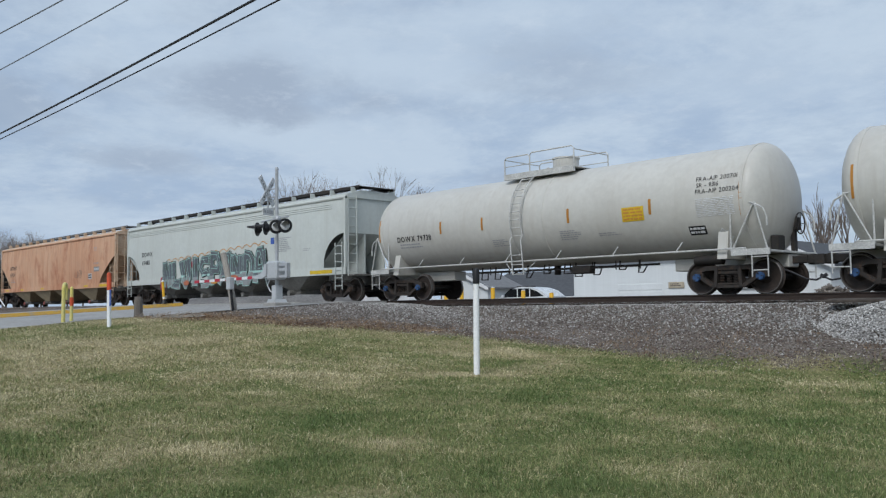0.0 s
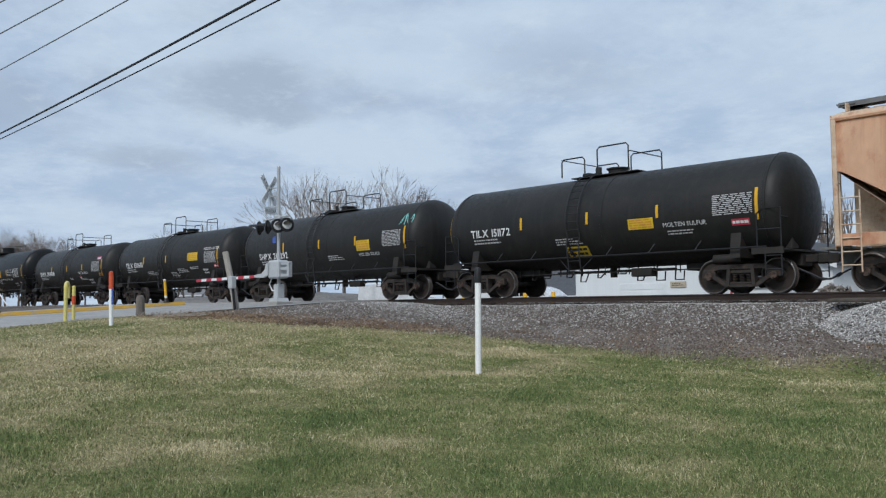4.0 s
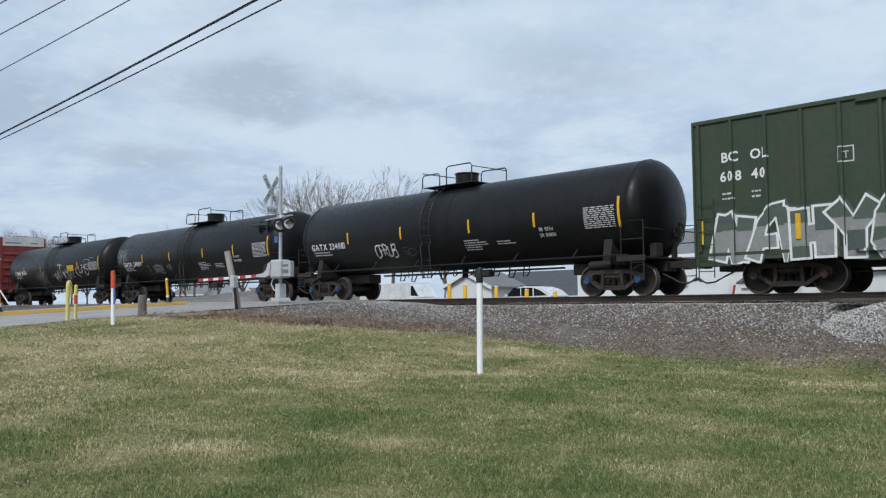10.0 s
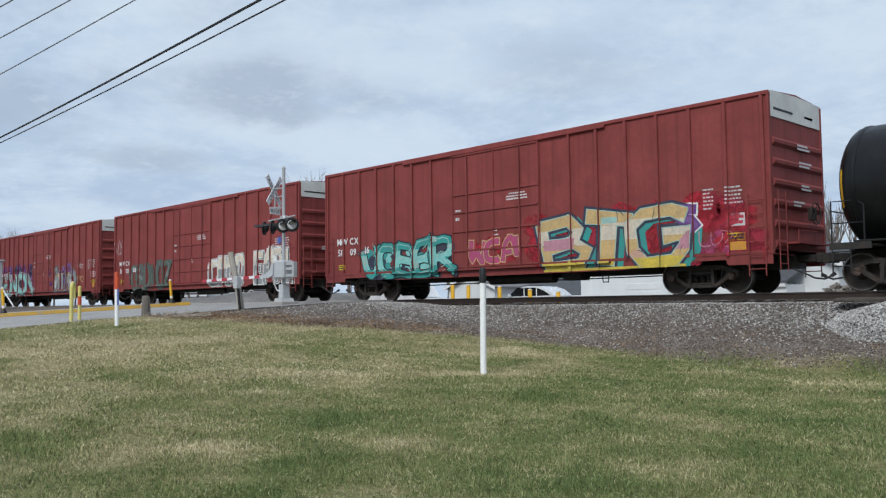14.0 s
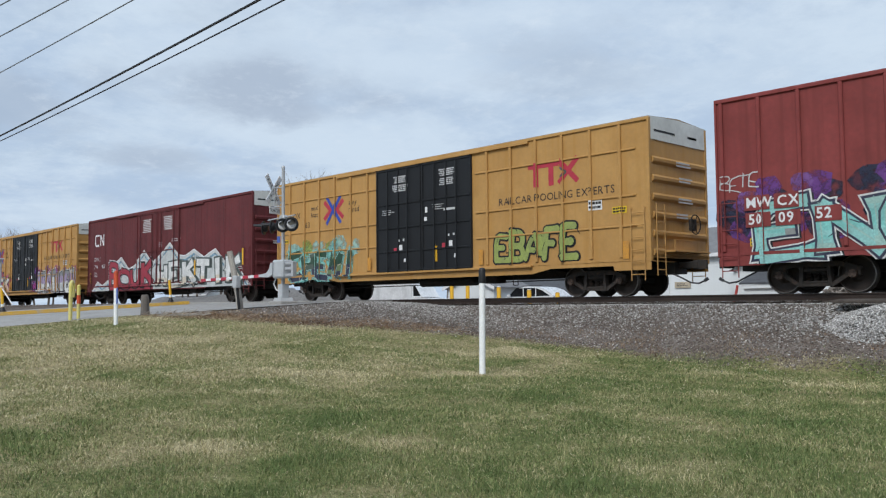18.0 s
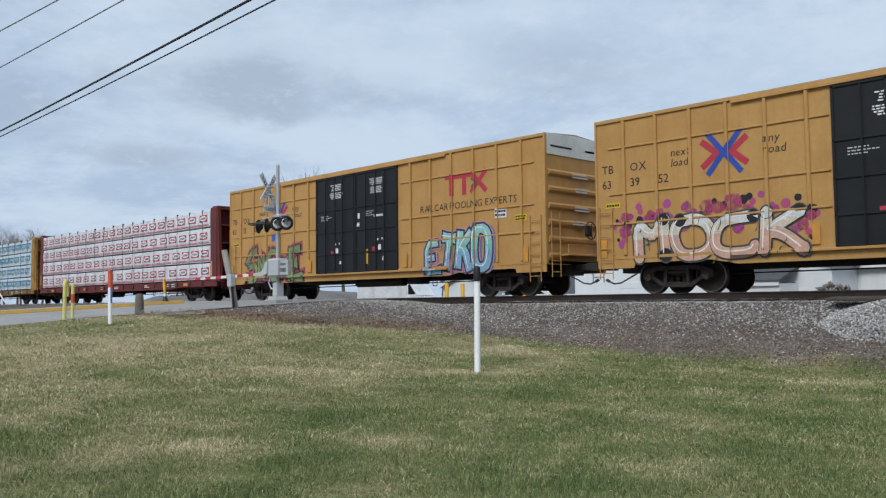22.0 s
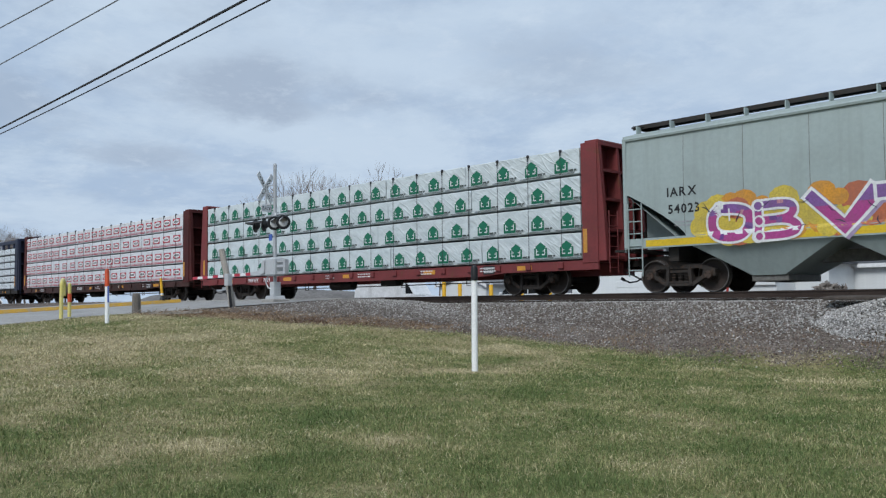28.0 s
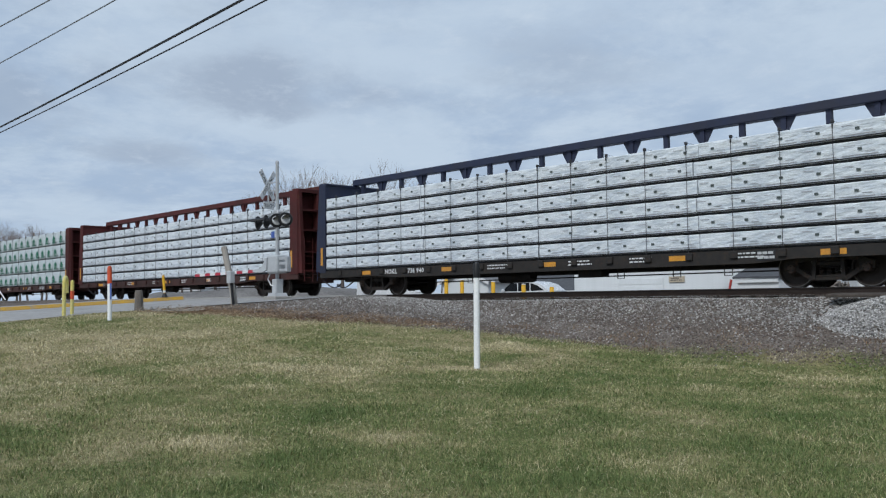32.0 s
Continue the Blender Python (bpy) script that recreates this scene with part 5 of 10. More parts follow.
# ---------------------------------------------------------------- centre-beam flat cars
def beam_car(u, name, label, paint, sill_paint, chord, L=22.9):
    car = thing(name, label, "flat car", "cars of the freight train", at=(u, TRACK, 0))
    CARS.append((car, u))
    h, mat = L / 2, M[paint]
    b = Solid()
    b.box(-h, h, -0.3, 0.3, 0.55, 0.95)
    b.box(-h, h, -NEAR + 0.05, NEAR - 0.05, 0.92, 0.99)
    for x in np.linspace(-h + 1.2, h - 1.2, 14):
        b.box(x - 0.06, x + 0.06, -NEAR + 0.1, NEAR - 0.1, 0.7, 0.93)
    part("deck", b, M[sill_paint], car)
    pocket = stored(("pocket", sill_paint), lambda: Solid().box(-0.10, 0.10, 0, 0.07, 0.76, 0.95, 0, 0.015).mesh("winch", M[sill_paint]))
    for s in (-1, 1):
        b = Solid()
        pts = [(-h, 0.97), (-h, 0.70), (-h + 3.6, 0.70), (-h + 4.6, 0.62), (h - 4.6, 0.62), (h - 3.6, 0.70), (h, 0.70), (h, 0.97)]
        b.prism(pts, s * (NEAR - 0.06), s * (NEAR + 0.01), "y")
        part("side_sill", b, M[sill_paint], car)
        for x in np.linspace(-h + 1.35, h - 1.35, 17):
            part("winch", pocket, None, car, at=pose(float(x), s * (NEAR + 0.01), 0, 0, 0, 0 if s > 0 else 180))
    # bulkheads
    for e in (-1, 1):
        b = Solid()
        x0, x1 = sorted((e * (h - 0.02), e * (h - 0.10)))
        b.box(*sorted((e * (h - 0.30), e * (h - 0.36))), -NEAR, NEAR, 0.95, 4.44)
        bulk = part("bulkhead", b, mat, car)
        part("cap_rail", Solid().box(*sorted((e * (h - 0.42), e * (h + 0.05))), -NEAR - 0.01, NEAR + 0.01, 4.42, 4.50, 0, 0.015), mat, bulk)
        for y in (-NEAR, NEAR):
            part("edge_plate", Solid().box(*sorted((e * (h - (0.55 if e > 0 else 0.40)), e * (h + 0.01))), y - 0.035, y + 0.035, 0.9, 4.44, 0, 0.01), mat, bulk)
        for y in (-NEAR + 0.08, -0.55, 0.0, 0.55, NEAR - 0.08):
            k = 0.075 if abs(y) > 1.2 else 0.05
            part("bulkhead_post", Solid().prism([(e * (h - 0.30), 0.95), (e * (h + 0.28), 0.95), (e * (h + 0.22), 2.2), (e * (h + 0.05), 4.44), (e * (h - 0.30), 4.44)], y - k, y + k, "y"), mat, bulk)
        for z in (1.05, 1.85, 2.75, 3.6, 4.38):
            d = 0.28 - 0.2 * (z - 1.0) / 3.4
            part("bulkhead_rib", Solid().box(*sorted((e * (h - 0.30), e * (h + d - 0.01))), -NEAR + 0.003, NEAR - 0.003, z - 0.04, z + 0.04), mat, bulk)
        lb = Solid()
        ladder(lb, e * (h + 0.32), -NEAR + 0.1, 0.6, 2.4, 0.42, 6, "y")
        lb.tube([(e * (h + 0.3), -0.4, 1.2), (e * (h + 0.3), 0.9, 1.2)], 0.02, 5)
        part("ladder", lb, mat, bulk)
    part("brake_wheel", stored("brake_wheel", lambda: brake_wheel_mesh(M["steel_dark"])), None, car, at=(h + 0.42, 0.5, 1.7))
    # middle beam
    b = Solid()
    beam = 4.5 if chord else 4.16
    b.box(-h + 0.37, h - 0.37, -0.16, 0.16, beam, beam + (0.24 if chord else 0.16), 0, 0.02)
    part("top_chord", b, mat, car)
    xs = np.linspace(-h + 0.9, h - 0.9, 19)
    post = stored(("beam_post", paint, chord), lambda: Solid().box(-0.07, 0.07, -0.07, 0.07, 0.99, beam).mesh("beam_post", mat))
    for i, x in enumerate(xs):
        part("beam_post", post, None, car, at=(float(x), 0, 0))
    b = Solid()
    for i, x in enumerate(xs[1:-1:2]):
        b.prism([(x - 0.32, beam), (x + 0.32, beam), (x + 0.09, beam - 0.42), (x - 0.09, beam - 0.42)], -0.02, 0.02, "y")
    for z in (1.9, 2.8, 3.7):
        b.box(-h + 0.4, h - 0.4, -0.03, 0.03, z - 0.05, z + 0.05)
    part("gusset", b, mat, car)
    b = Solid()
    b.tube([(-2.6, -0.5, 0.5), (-1.2, -0.5, 0.5)], 0.18, 10)
    b.box(0.8, 1.7, -0.8, -0.4, 0.42, 0.72, 0, 0.03)
    b.tube([(-h + 3.5, -0.6, 0.42), (h - 3.5, -0.6, 0.45)], 0.02, 5)
    for x in (-3.4, 2.6, 4.4, 5.9):
        b.tube([(x, -1.3, 0.66), (x, -1.3, 0.34), (x + 0.22, -1.3, 0.34), (x + 0.22, -1.3, 0.66)], 0.016, 5)
    part("brake_rigging", b, M["steel_dark"], car)
    running_gear(car, 8.46, h + 0.15)
    return car


def mark_oval(sg, x, z):
    sg.rect(x - 0.36, x + 0.36, z - 0.165, z + 0.165, 0)
    sg.ellipse(x, z, 0.33, 0.125, 1, 0.008)
    for k in range(6):
        sg.rect(x - 0.235 + k * 0.08, x - 0.178 + k * 0.08, z - 0.05 + 0.008 * (k % 2), z + 0.05, 2, 0.010, 0.015)


def mark_slab(sg, x, z):
    sg.rect(x - 0.47, x + 0.37, z - 0.19, z + 0.19, 0, slant=0.09)
    sg.rect(x - 0.40, x + 0.38, z - 0.14, z - 0.125, 1, 0.008)
    for k, w in enumerate((0.10, 0.11, 0.06, 0.11, 0.11)):
        sg.rect(x - 0.28 + k * 0.12, x - 0.28 + k * 0.12 + w * 0.68, z - 0.08, z + 0.09, 1, 0.008, 0.03)
    sg.bars(x - 0.3, z - 0.25, 0.5, 1, 0.03, 0.02, 2, 3)


def mark_house(sg, x, z):
    """A solid house with a pale outlined fir in it, a word beside it, and two rules below."""
    sg.blob([(x - 0.25, z - 0.23), (x + 0.25, z - 0.23), (x + 0.25, z + 0.10), (x + 0.12, z + 0.17), (x, z + 0.25), (x - 0.12, z + 0.17), (x - 0.25, z + 0.10)], 0, 0.005)
    for q in (-1, 1):
        u, v = sorted((x + q * 0.15, x + q * 0.18))
        sg.rect(u, v, z - 0.15, z + 0.04, 1, 0.008)
        u, v = sorted((x + q * 0.055, x + q * 0.17))
        sg.rect(u, v, z - 0.15, z - 0.115, 1, 0.008)
        u, v = sorted((x + q * 0.09, x + q * 0.165))
        sg.rect(u, v, z - 0.035, z - 0.012, 1, 0.0085)
        u, v = sorted((x + q * 0.19, x + q * 0.262))
        sg.rect(u, v, z + 0.075, z + 0.11, 1, 0.008)
    sg.bars(x + 0.27, z - 0.16, 0.34, 1, 0.05, 0.02, 2, 5)
    sg.rect(x - 0.46, x + 0.5, z - 0.285, z - 0.265, 2, 0.006)
    sg.rect(x + 0.26, x + 0.5, z - 0.24, z - 0.225, 2, 0.006)


def mark_mesh(kind):
    sg = Sign().on(lambda x, z: 0.0)
    if kind == "oval":
        mark_oval(sg, 0, 0)
        mats = [M["red_mark"], M["white"], M["paint_slate"]]
    elif kind == "dash":
        sg.rect(-0.40, 0.40, -0.150, -0.132, 0, 0.004)
        sg.rect(-0.05, 0.05, -0.03, 0.03, 1, 0.006)
        sg.rect(-0.36, -0.10, 0.075, 0.09, 0, 0.004)
        sg.rect(0.12, 0.34, -0.075, -0.06, 0, 0.004)
        mats = [M["grey"], M["paint_slate"]]
    elif kind == "slab":
        mark_slab(sg, 0, 0)
        mats = [M["teal_mark"], M["white"], M["teal_mark"]]
    else:
        mark_house(sg, 0, 0)
        mats = [M["green_mark"], M["white"], M["paint_slate"]]
    return sg.mesh("printed_mark", mats)


def bundle_mesh(length, height, paint, seed):
    """One wrapped bundle: a crisp block whose film sags, creases and folds a little."""
    rnd = random.Random(seed)
    nx, b = max(8, int(length / 0.22)), Solid()
    zs = [0.03, 0.05] + [height * k / 6 for k in range(1, 6)] + [height - 0.055, height - 0.025]
    ring = [(-0.685, zs[0])] + [(-0.71, z) for z in zs[1:-1]] + [(-0.69, zs[-1]), (0.0, height - 0.02), (0.69, height - 0.025), (0.71, height - 0.06), (0.71, 0.05), (0.685, 0.03)]
    m, v = len(ring), []
    crease = [rnd.uniform(-0.5, 0.5) for k in range(nx + 1)]
    for i in range(nx + 1):
        x = -length / 2 + length * i / nx
        e = 0.015 if i in (0, nx) else 0
        for j, (y, z) in enumerate(ring):
            k = 0.008 if 0 < j < 9 else 0.009
            dy = rnd.uniform(-k, k) + 0.004 * math.sin(9 * x + 3 * crease[i] + 5 * z)
            v.append((x + rnd.uniform(-0.01, 0.01) * (e == 0), y * (1 - e) + dy, z + rnd.uniform(-0.004, 0.004)))
    f = [(i * m + j, (i + 1) * m + j, (i + 1) * m + (j + 1) % m, i * m + (j + 1) % m) for i in range(nx) for j in range(m)]
    b.add(v, f, 0, False)
    b.add([v[j] for j in range(m)], [tuple(range(m))], 1)
    b.add([v[nx * m + j] for j in range(m)], [tuple(reversed(range(m)))], 1)
    return b.mesh("wrap", [M[paint], M[paint]])


def load_bundles(u, kind, layers, height, z0, name, label, seed, mark=None, paint="wrap", spread=(-11.0, 10.86), cols=5, line=None):
    """Lumber bundles stacked on both sides of the middle beam of the car at u."""
    rnd = random.Random(seed)
    for side in (-1, 1):
        for k in range(layers):
            cuts = [spread[0]] + [spread[0] + (spread[1] - spread[0]) * (i + rnd.uniform(-0.12, 0.12)) / cols for i in range(1, cols)] + [spread[1]]
            if kind == "plain":
                cuts = [spread[0], -5.4 + rnd.uniform(-.1, .1), -0.1, 5.3 + rnd.uniform(-.1, .1), spread[1]]
            for a, c in zip(cuts, cuts[1:]):
                length = round(c - a - 0.03, 2)
                dy = rnd.uniform(-0.02, 0.02)
                x = (a + c) / 2
                m = stored(("bundle", length, height, paint), lambda: bundle_mesh(length, height, paint, seed + k))
                at = pose(u + x, TRACK + side * (0.86 + dy), z0 + k * (height + 0.012), 0, 0, 0)
                ob = part(name, m, None, None, at=at)
                tagged(ob, label, "lumber package", "lumber packages on the flat cars")
                LOADS.append((ob, u, x, TRACK + side * (0.86 + dy), z0 + k * (height + 0.012)))
                if mark and side < 0:
                    step = {"oval": 0.95, "slab": 0.93, "house": 0.98, "dash": 0.88}[mark]
                    n = max(1, int(length / step))
                    off = rnd.uniform(-0.15, 0.15)
                    mm = stored(("mark", mark), lambda: mark_mesh(mark))
                    for i in range(n):
                        xx = (i - (n - 1) / 2) * (length / n) + off
                        if abs(xx) < length / 2 - 0.34:
                            part("printed_mark", mm, None, ob, at=(xx, -0.727, height * (0.42 if mark == "house" else 0.53)))
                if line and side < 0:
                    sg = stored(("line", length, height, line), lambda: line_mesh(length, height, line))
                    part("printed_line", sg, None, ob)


def line_mesh(length, height, line):
    sg = Sign().on(lambda x, z: -0.721)
    # no print: black bars along the foot stand in for shade in the gap
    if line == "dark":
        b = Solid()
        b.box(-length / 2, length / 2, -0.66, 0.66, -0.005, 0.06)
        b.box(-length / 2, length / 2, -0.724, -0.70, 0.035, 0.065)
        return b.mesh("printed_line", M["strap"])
    sg.rect(-length / 2 + 0.04, length / 2 - 0.04, 0.085, 0.115, 0)
    sg.rect(-length / 2 + 0.04, length / 2 - 0.04, 0.145, 0.165, 0)
    return sg.mesh("printed_line", M[line])


def tie_straps(car, top, spread, n, y=-1.60):
    """Steel cables over the load, with a ratchet corner at the top."""
    st = stored(("strap", top), lambda: strap_mesh(top, y))
    for x in np.linspace(spread[0] + 0.7, spread[1] - 0.7, n):
        part("tie_down", st, None, car, at=(float(x), 0, 0))


def strap_mesh(top, y):
    b = Solid()
    b.tube([(0, y, 0.92), (0, y, top), (0, -0.3, top + 0.03)], 0.008, 5)
    b.box(-0.035, 0.035, y - 0.02, y + 0.06, top - 0.05, top + 0.03, 0, 0.01)
    b.box(-0.015, 0.015, y - 0.012, y + 0.012, top - 0.16, top - 0.05)
    return b.mesh("tie_down", M["strap"])

# ---------------------------------------------------------------- the train, car by car
TANK = dict(R=1.50, zc=2.53)
SULF = dict(R=1.42, zc=2.27)


def build_train():
    G = {}
    for key, u in (("T0", -0.45), ("T1", -17.45)):
        G[key] = tank_car(u, "tank_car", "off-white tank car with a railed top platform", "tank_white", "white_rail", 1.50, 2.52, 15.5, 6.45, 17.0, "white", "axle_blue")
    G["H2"] = hopper_car(-36.37, "hopper_car", "pale grey covered hopper with grey spray-painted lettering", "hop_white", "hop_dark", 19.5, 8.5, 4, 1.08, 4.1, 2.2)
    G["H3"] = hopper_car(-57.4, "hopper_car", "faded tan covered hopper streaked with rust", "hop_orange", "hop_tan", 19.45, 8.33, 4, 1.08, 4.07, 2.2)
    for key, u, cap in (("T4", -74.4, "cap_rust"), ("T5", -87.8, "cap_rust"), ("T6", -101.2, "cap_rust"), ("T7", -114.6, "cap_rust")):
        G[key] = tank_car(u, "tank_car", "short sooty black molten sulfur tank car", "black_dull", "black_rail", SULF["R"], SULF["zc"], 12.3, 4.65, 13.4, "sulfur", cap)
    for key, u, cap in (("T8", -130.3, "cap_rust"), ("T10", -169.05, "axle_blue"), ("T11", -187.4, "axle_blue"), ("T12", -205.7, "cap_rust")):
        G[key] = tank_car(u, "tank_car", "long black tank car with yellow reflective strips", "black", "black_rail", TANK["R"], TANK["zc"], 17.0, 7.08, 18.35, "dome", cap, 0.35 if key == "T11" else 0.0)
    G["B9"] = box_car(-149.66, "box_car", "dark green box car with silver and orange graffiti", "green_car", 4.55, "green", False)
    for key, u, lab in (("R13", -224.79, "weathered red box car with teal and yellow graffiti"), ("R14", -245.3, "weathered red box car with pale outlined graffiti"), ("R15", -265.95, "weathered red box car with turquoise graffiti letters")):
        G[key] = box_car(u, "box_car", lab, "red_car", 5.05, "red")
    for key, u, lab in (("Y16", -286.6, "mustard yellow box car with black doors and green graffiti"), ("Y18", -327.77, "mustard yellow box car with black doors and pink and white graffiti"), ("Y19", -348.3, "mustard yellow box car with black doors and turquoise graffiti")):
        G[key] = box_car(u, "box_car", lab, "yellow_car", 5.0, "yellow", True, "door_black")
    G["C17"] = box_car(-307.3, "box_car", "maroon box car with red and white graffiti", "maroon", 4.99, "maroon")
    G["L20"] = beam_car(-370.30, "flat_car", "red centre-beam flat car stacked with white wrapped lumber", "red_beam", "red_beam", False)
    G["L21"] = beam_car(-394.40, "flat_car", "ochre centre-beam flat car stacked with wrapped lumber", "yellow_beam", "ochre_grime", False)
    G["H22"] = hopper_car(-415.25, "hopper_car", "grey-green covered hopper with magenta and purple graffiti", "hop_green", "hop_green", 15.6, 6.4, 3, 1.24, 4.33, 1.9)
    G["L23"] = beam_car(-435.40, "flat_car", "orange-red centre-beam flat car stacked with wrapped lumber", "brick_beam", "brick_beam", False)
    G["L24"] = beam_car(-459.70, "flat_car", "dull maroon centre-beam flat car stacked with wrapped lumber", "maroon_beam", "brown_sill", False)
    G["L25"] = beam_car(-484.00, "flat_car", "navy centre-beam flat car with thin wrapped packages", "blue_beam", "steel_dark", True)
    G["L26"] = beam_car(-508.45, "flat_car", "dull maroon centre-beam flat car with thin wrapped packages", "maroon_beam", "brown_sill", True)
    G["L27"] = beam_car(-533.10, "flat_car", "dull maroon centre-beam flat car stacked with wrapped lumber", "maroon_beam", "brown_sill", False)
    for key, u, mark, line, lab, seed in (("L20", -370.30, "oval", "red_mark", "lumber package in white wrap printed with red ovals", 11), ("L21", -394.40, "slab", None, "lumber package in white wrap printed with teal blocks", 12), ("L23", -435.40, "house", None, "lumber package in white wrap printed with green houses", 13),
                                          ("L24", -459.70, "oval", "red_mark", "lumber package in white wrap printed with red ovals", 14), ("L27", -533.10, "house", None, "lumber package in white wrap printed with green houses", 15)):
        load_bundles(u, "printed", 4, 0.83, 1.0, "lumber_package", lab, seed, mark, {"house": "wrap_mint", "slab": "wrap_blue"}.get(mark, "wrap"), line=line)
        tie_straps(G[key], 4.345 if mark == "oval" else 4.315, (-11.0, 10.86), 17)
    for key, u, seed in (("L25", -484.00, 21), ("L26", -508.45, 22)):
        # line="dark" adds the painted gap shade under each package
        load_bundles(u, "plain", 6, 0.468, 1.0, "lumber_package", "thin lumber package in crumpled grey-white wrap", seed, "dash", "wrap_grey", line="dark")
        tie_straps(G[key], 3.90, (-11.0, 10.86), 17)
    return G


TRAIN = build_train()

# ---------------------------------------------------------------- grass, stones and weeds
def patch_material(name, stops, patch_scale, island=0.35, rough=0.75, weight=0.55):
    """Colour from a broad patch pattern and a random value for each blade or stone."""
    m = bpy.data.materials.new(name)
    m.use_nodes = True
    nt = m.node_tree
    N, Lk = nt.nodes.new, nt.links.new
    b = nt.nodes["Principled BSDF"]
    b.inputs["Roughness"].default_value = rough
    b.inputs["Specular IOR Level"].default_value = 0.25
    co, n, geo = N("ShaderNodeTexCoord"), N("ShaderNodeTexNoise"), N("ShaderNodeNewGeometry")
    n.inputs["Scale"].default_value, n.inputs["Detail"].default_value = patch_scale, 6
    Lk(co.outputs["Object"], n.inputs["Vector"])
    r1 = N("ShaderNodeMapRange")
    r1.inputs["From Min"].default_value, r1.inputs["From Max"].default_value = 0.33, 0.68
    Lk(n.outputs["Fac"], r1.inputs["Value"])
    mixv = N("ShaderNodeMix")
    mixv.inputs[0].default_value = 1 - weight
    Lk(r1.outputs[0], mixv.inputs[2])
    Lk(geo.outputs["Random Per Island"], mixv.inputs[3])
    ramp = N("ShaderNodeValToRGB")
    e = ramp.color_ramp.elements
    while len(e) < len(stops):
        e.new(0.5)
    for el, (p, c) in zip(e, stops):
        el.position, el.color = p, (*c, 1)
    dry = N("ShaderNodeAttribute")
    dry.attribute_name = "dry"
    add = N("ShaderNodeMath")
    add.operation = "MULTIPLY_ADD"
    Lk(dry.outputs["Fac"], add.inputs[0])
    add.inputs[1].default_value = 0.36
    Lk(mixv.outputs[0], add.inputs[2])
    Lk(add.outputs[0], ramp.inputs[0])
    var = N("ShaderNodeMapRange")
    var.inputs["To Min"].default_value, var.inputs["To Max"].default_value = 1 - island, 1 + island
    mul = N("ShaderNodeMath")
    mul.operation = "MULTIPLY"
    fr = N("ShaderNodeMath")
    fr.operation = "FRACT"
    mul.inputs[1].default_value = 17.3
    Lk(geo.outputs["Random Per Island"], mul.inputs[0])
    Lk(mul.outputs[0], fr.inputs[0])
    Lk(fr.outputs[0], var.inputs["Value"])
    g = N("ShaderNodeCombineXYZ")
    for i in range(3):
        Lk(var.outputs[0], g.inputs[i])
    mm = N("ShaderNodeMix")
    mm.data_type, mm.blend_type = "RGBA", "MULTIPLY"
    mm.inputs[0].default_value = 1.0
    Lk(ramp.outputs[0], mm.inputs[6])
    Lk(g.outputs[0], mm.inputs[7])
    Lk(mm.outputs[2], b.inputs["Base Color"])
    return m


M["grass"] = patch_material("mixed_spring_grass", [(0.05, (0.095, 0.142, 0.046)), (0.36, (0.150, 0.195, 0.066)), (0.56, (0.26, 0.265, 0.112)), (0.74, (0.43, 0.375, 0.21)), (0.97, (0.62, 0.54, 0.35))], 0.9, 0.45, weight=0.42)
M["straw"] = patch_material("bleached_dead_grass", [(0.1, (0.32, 0.27, 0.14)), (0.5, (0.47, 0.415, 0.24)), (0.9, (0.60, 0.55, 0.38))], 0.9, 0.22, weight=0.3)
M["stones"] = patch_material("track_stones", [(0.1, (0.095, 0.077, 0.066)), (0.4, (0.175, 0.153, 0.136)), (0.65, (0.265, 0.245, 0.225)), (0.92, (0.47, 0.452, 0.43))], 0.5, 0.58, 0.85, 0.2)
M["dirt_stones"] = patch_material("earthy_brown_stones", [(0.1, (0.085, 0.062, 0.05)), (0.45, (0.145, 0.112, 0.093)), (0.75, (0.21, 0.175, 0.15)), (0.95, (0.38, 0.35, 0.32))], 0.6, 0.5, 0.9, 0.3)
M["pale_stones"] = patch_material("fresh_pale_stones", [(0.1, (0.22, 0.205, 0.19)), (0.5, (0.38, 0.365, 0.345)), (0.9, (0.57, 0.555, 0.53))], 0.8, 0.35, 0.85, 0.2)
M["weeds"] = patch_material("dead_brown_weeds", [(0.2, (0.12, 0.07, 0.04)), (0.5, (0.24, 0.15, 0.085)), (0.8, (0.40, 0.30, 0.19))], 0.8, 0.35)


def heights(x, y):
    return np.array([ground_z(float(a), float(b)) + unevenness(float(a), float(b)) for a, b in zip(x, y)])


def loose_mesh(name, verts, faces_per, tri, count, mat):
    """Many alike pieces in one mesh: verts (count, n, 3), tri: the faces of one piece."""
    n = verts.shape[1]
    me = bpy.data.meshes.new(name)
    f = np.array(tri)
    k = f.shape[1]
    idx = (f[None] + (np.arange(count) * n)[:, None, None]).reshape(-1)
    me.vertices.add(count * n)
    me.vertices.foreach_set("co", verts.reshape(-1).astype(np.float32))
    me.loops.add(len(idx))
    me.loops.foreach_set("vertex_index", idx.astype(np.int32))
    me.polygons.add(len(idx) // k)
    me.polygons.foreach_set("loop_start", (np.arange(len(idx) // k) * k).astype(np.int32))
    me.update(calc_edges=True)
    me.materials.append(mat)
    return new(name, me)


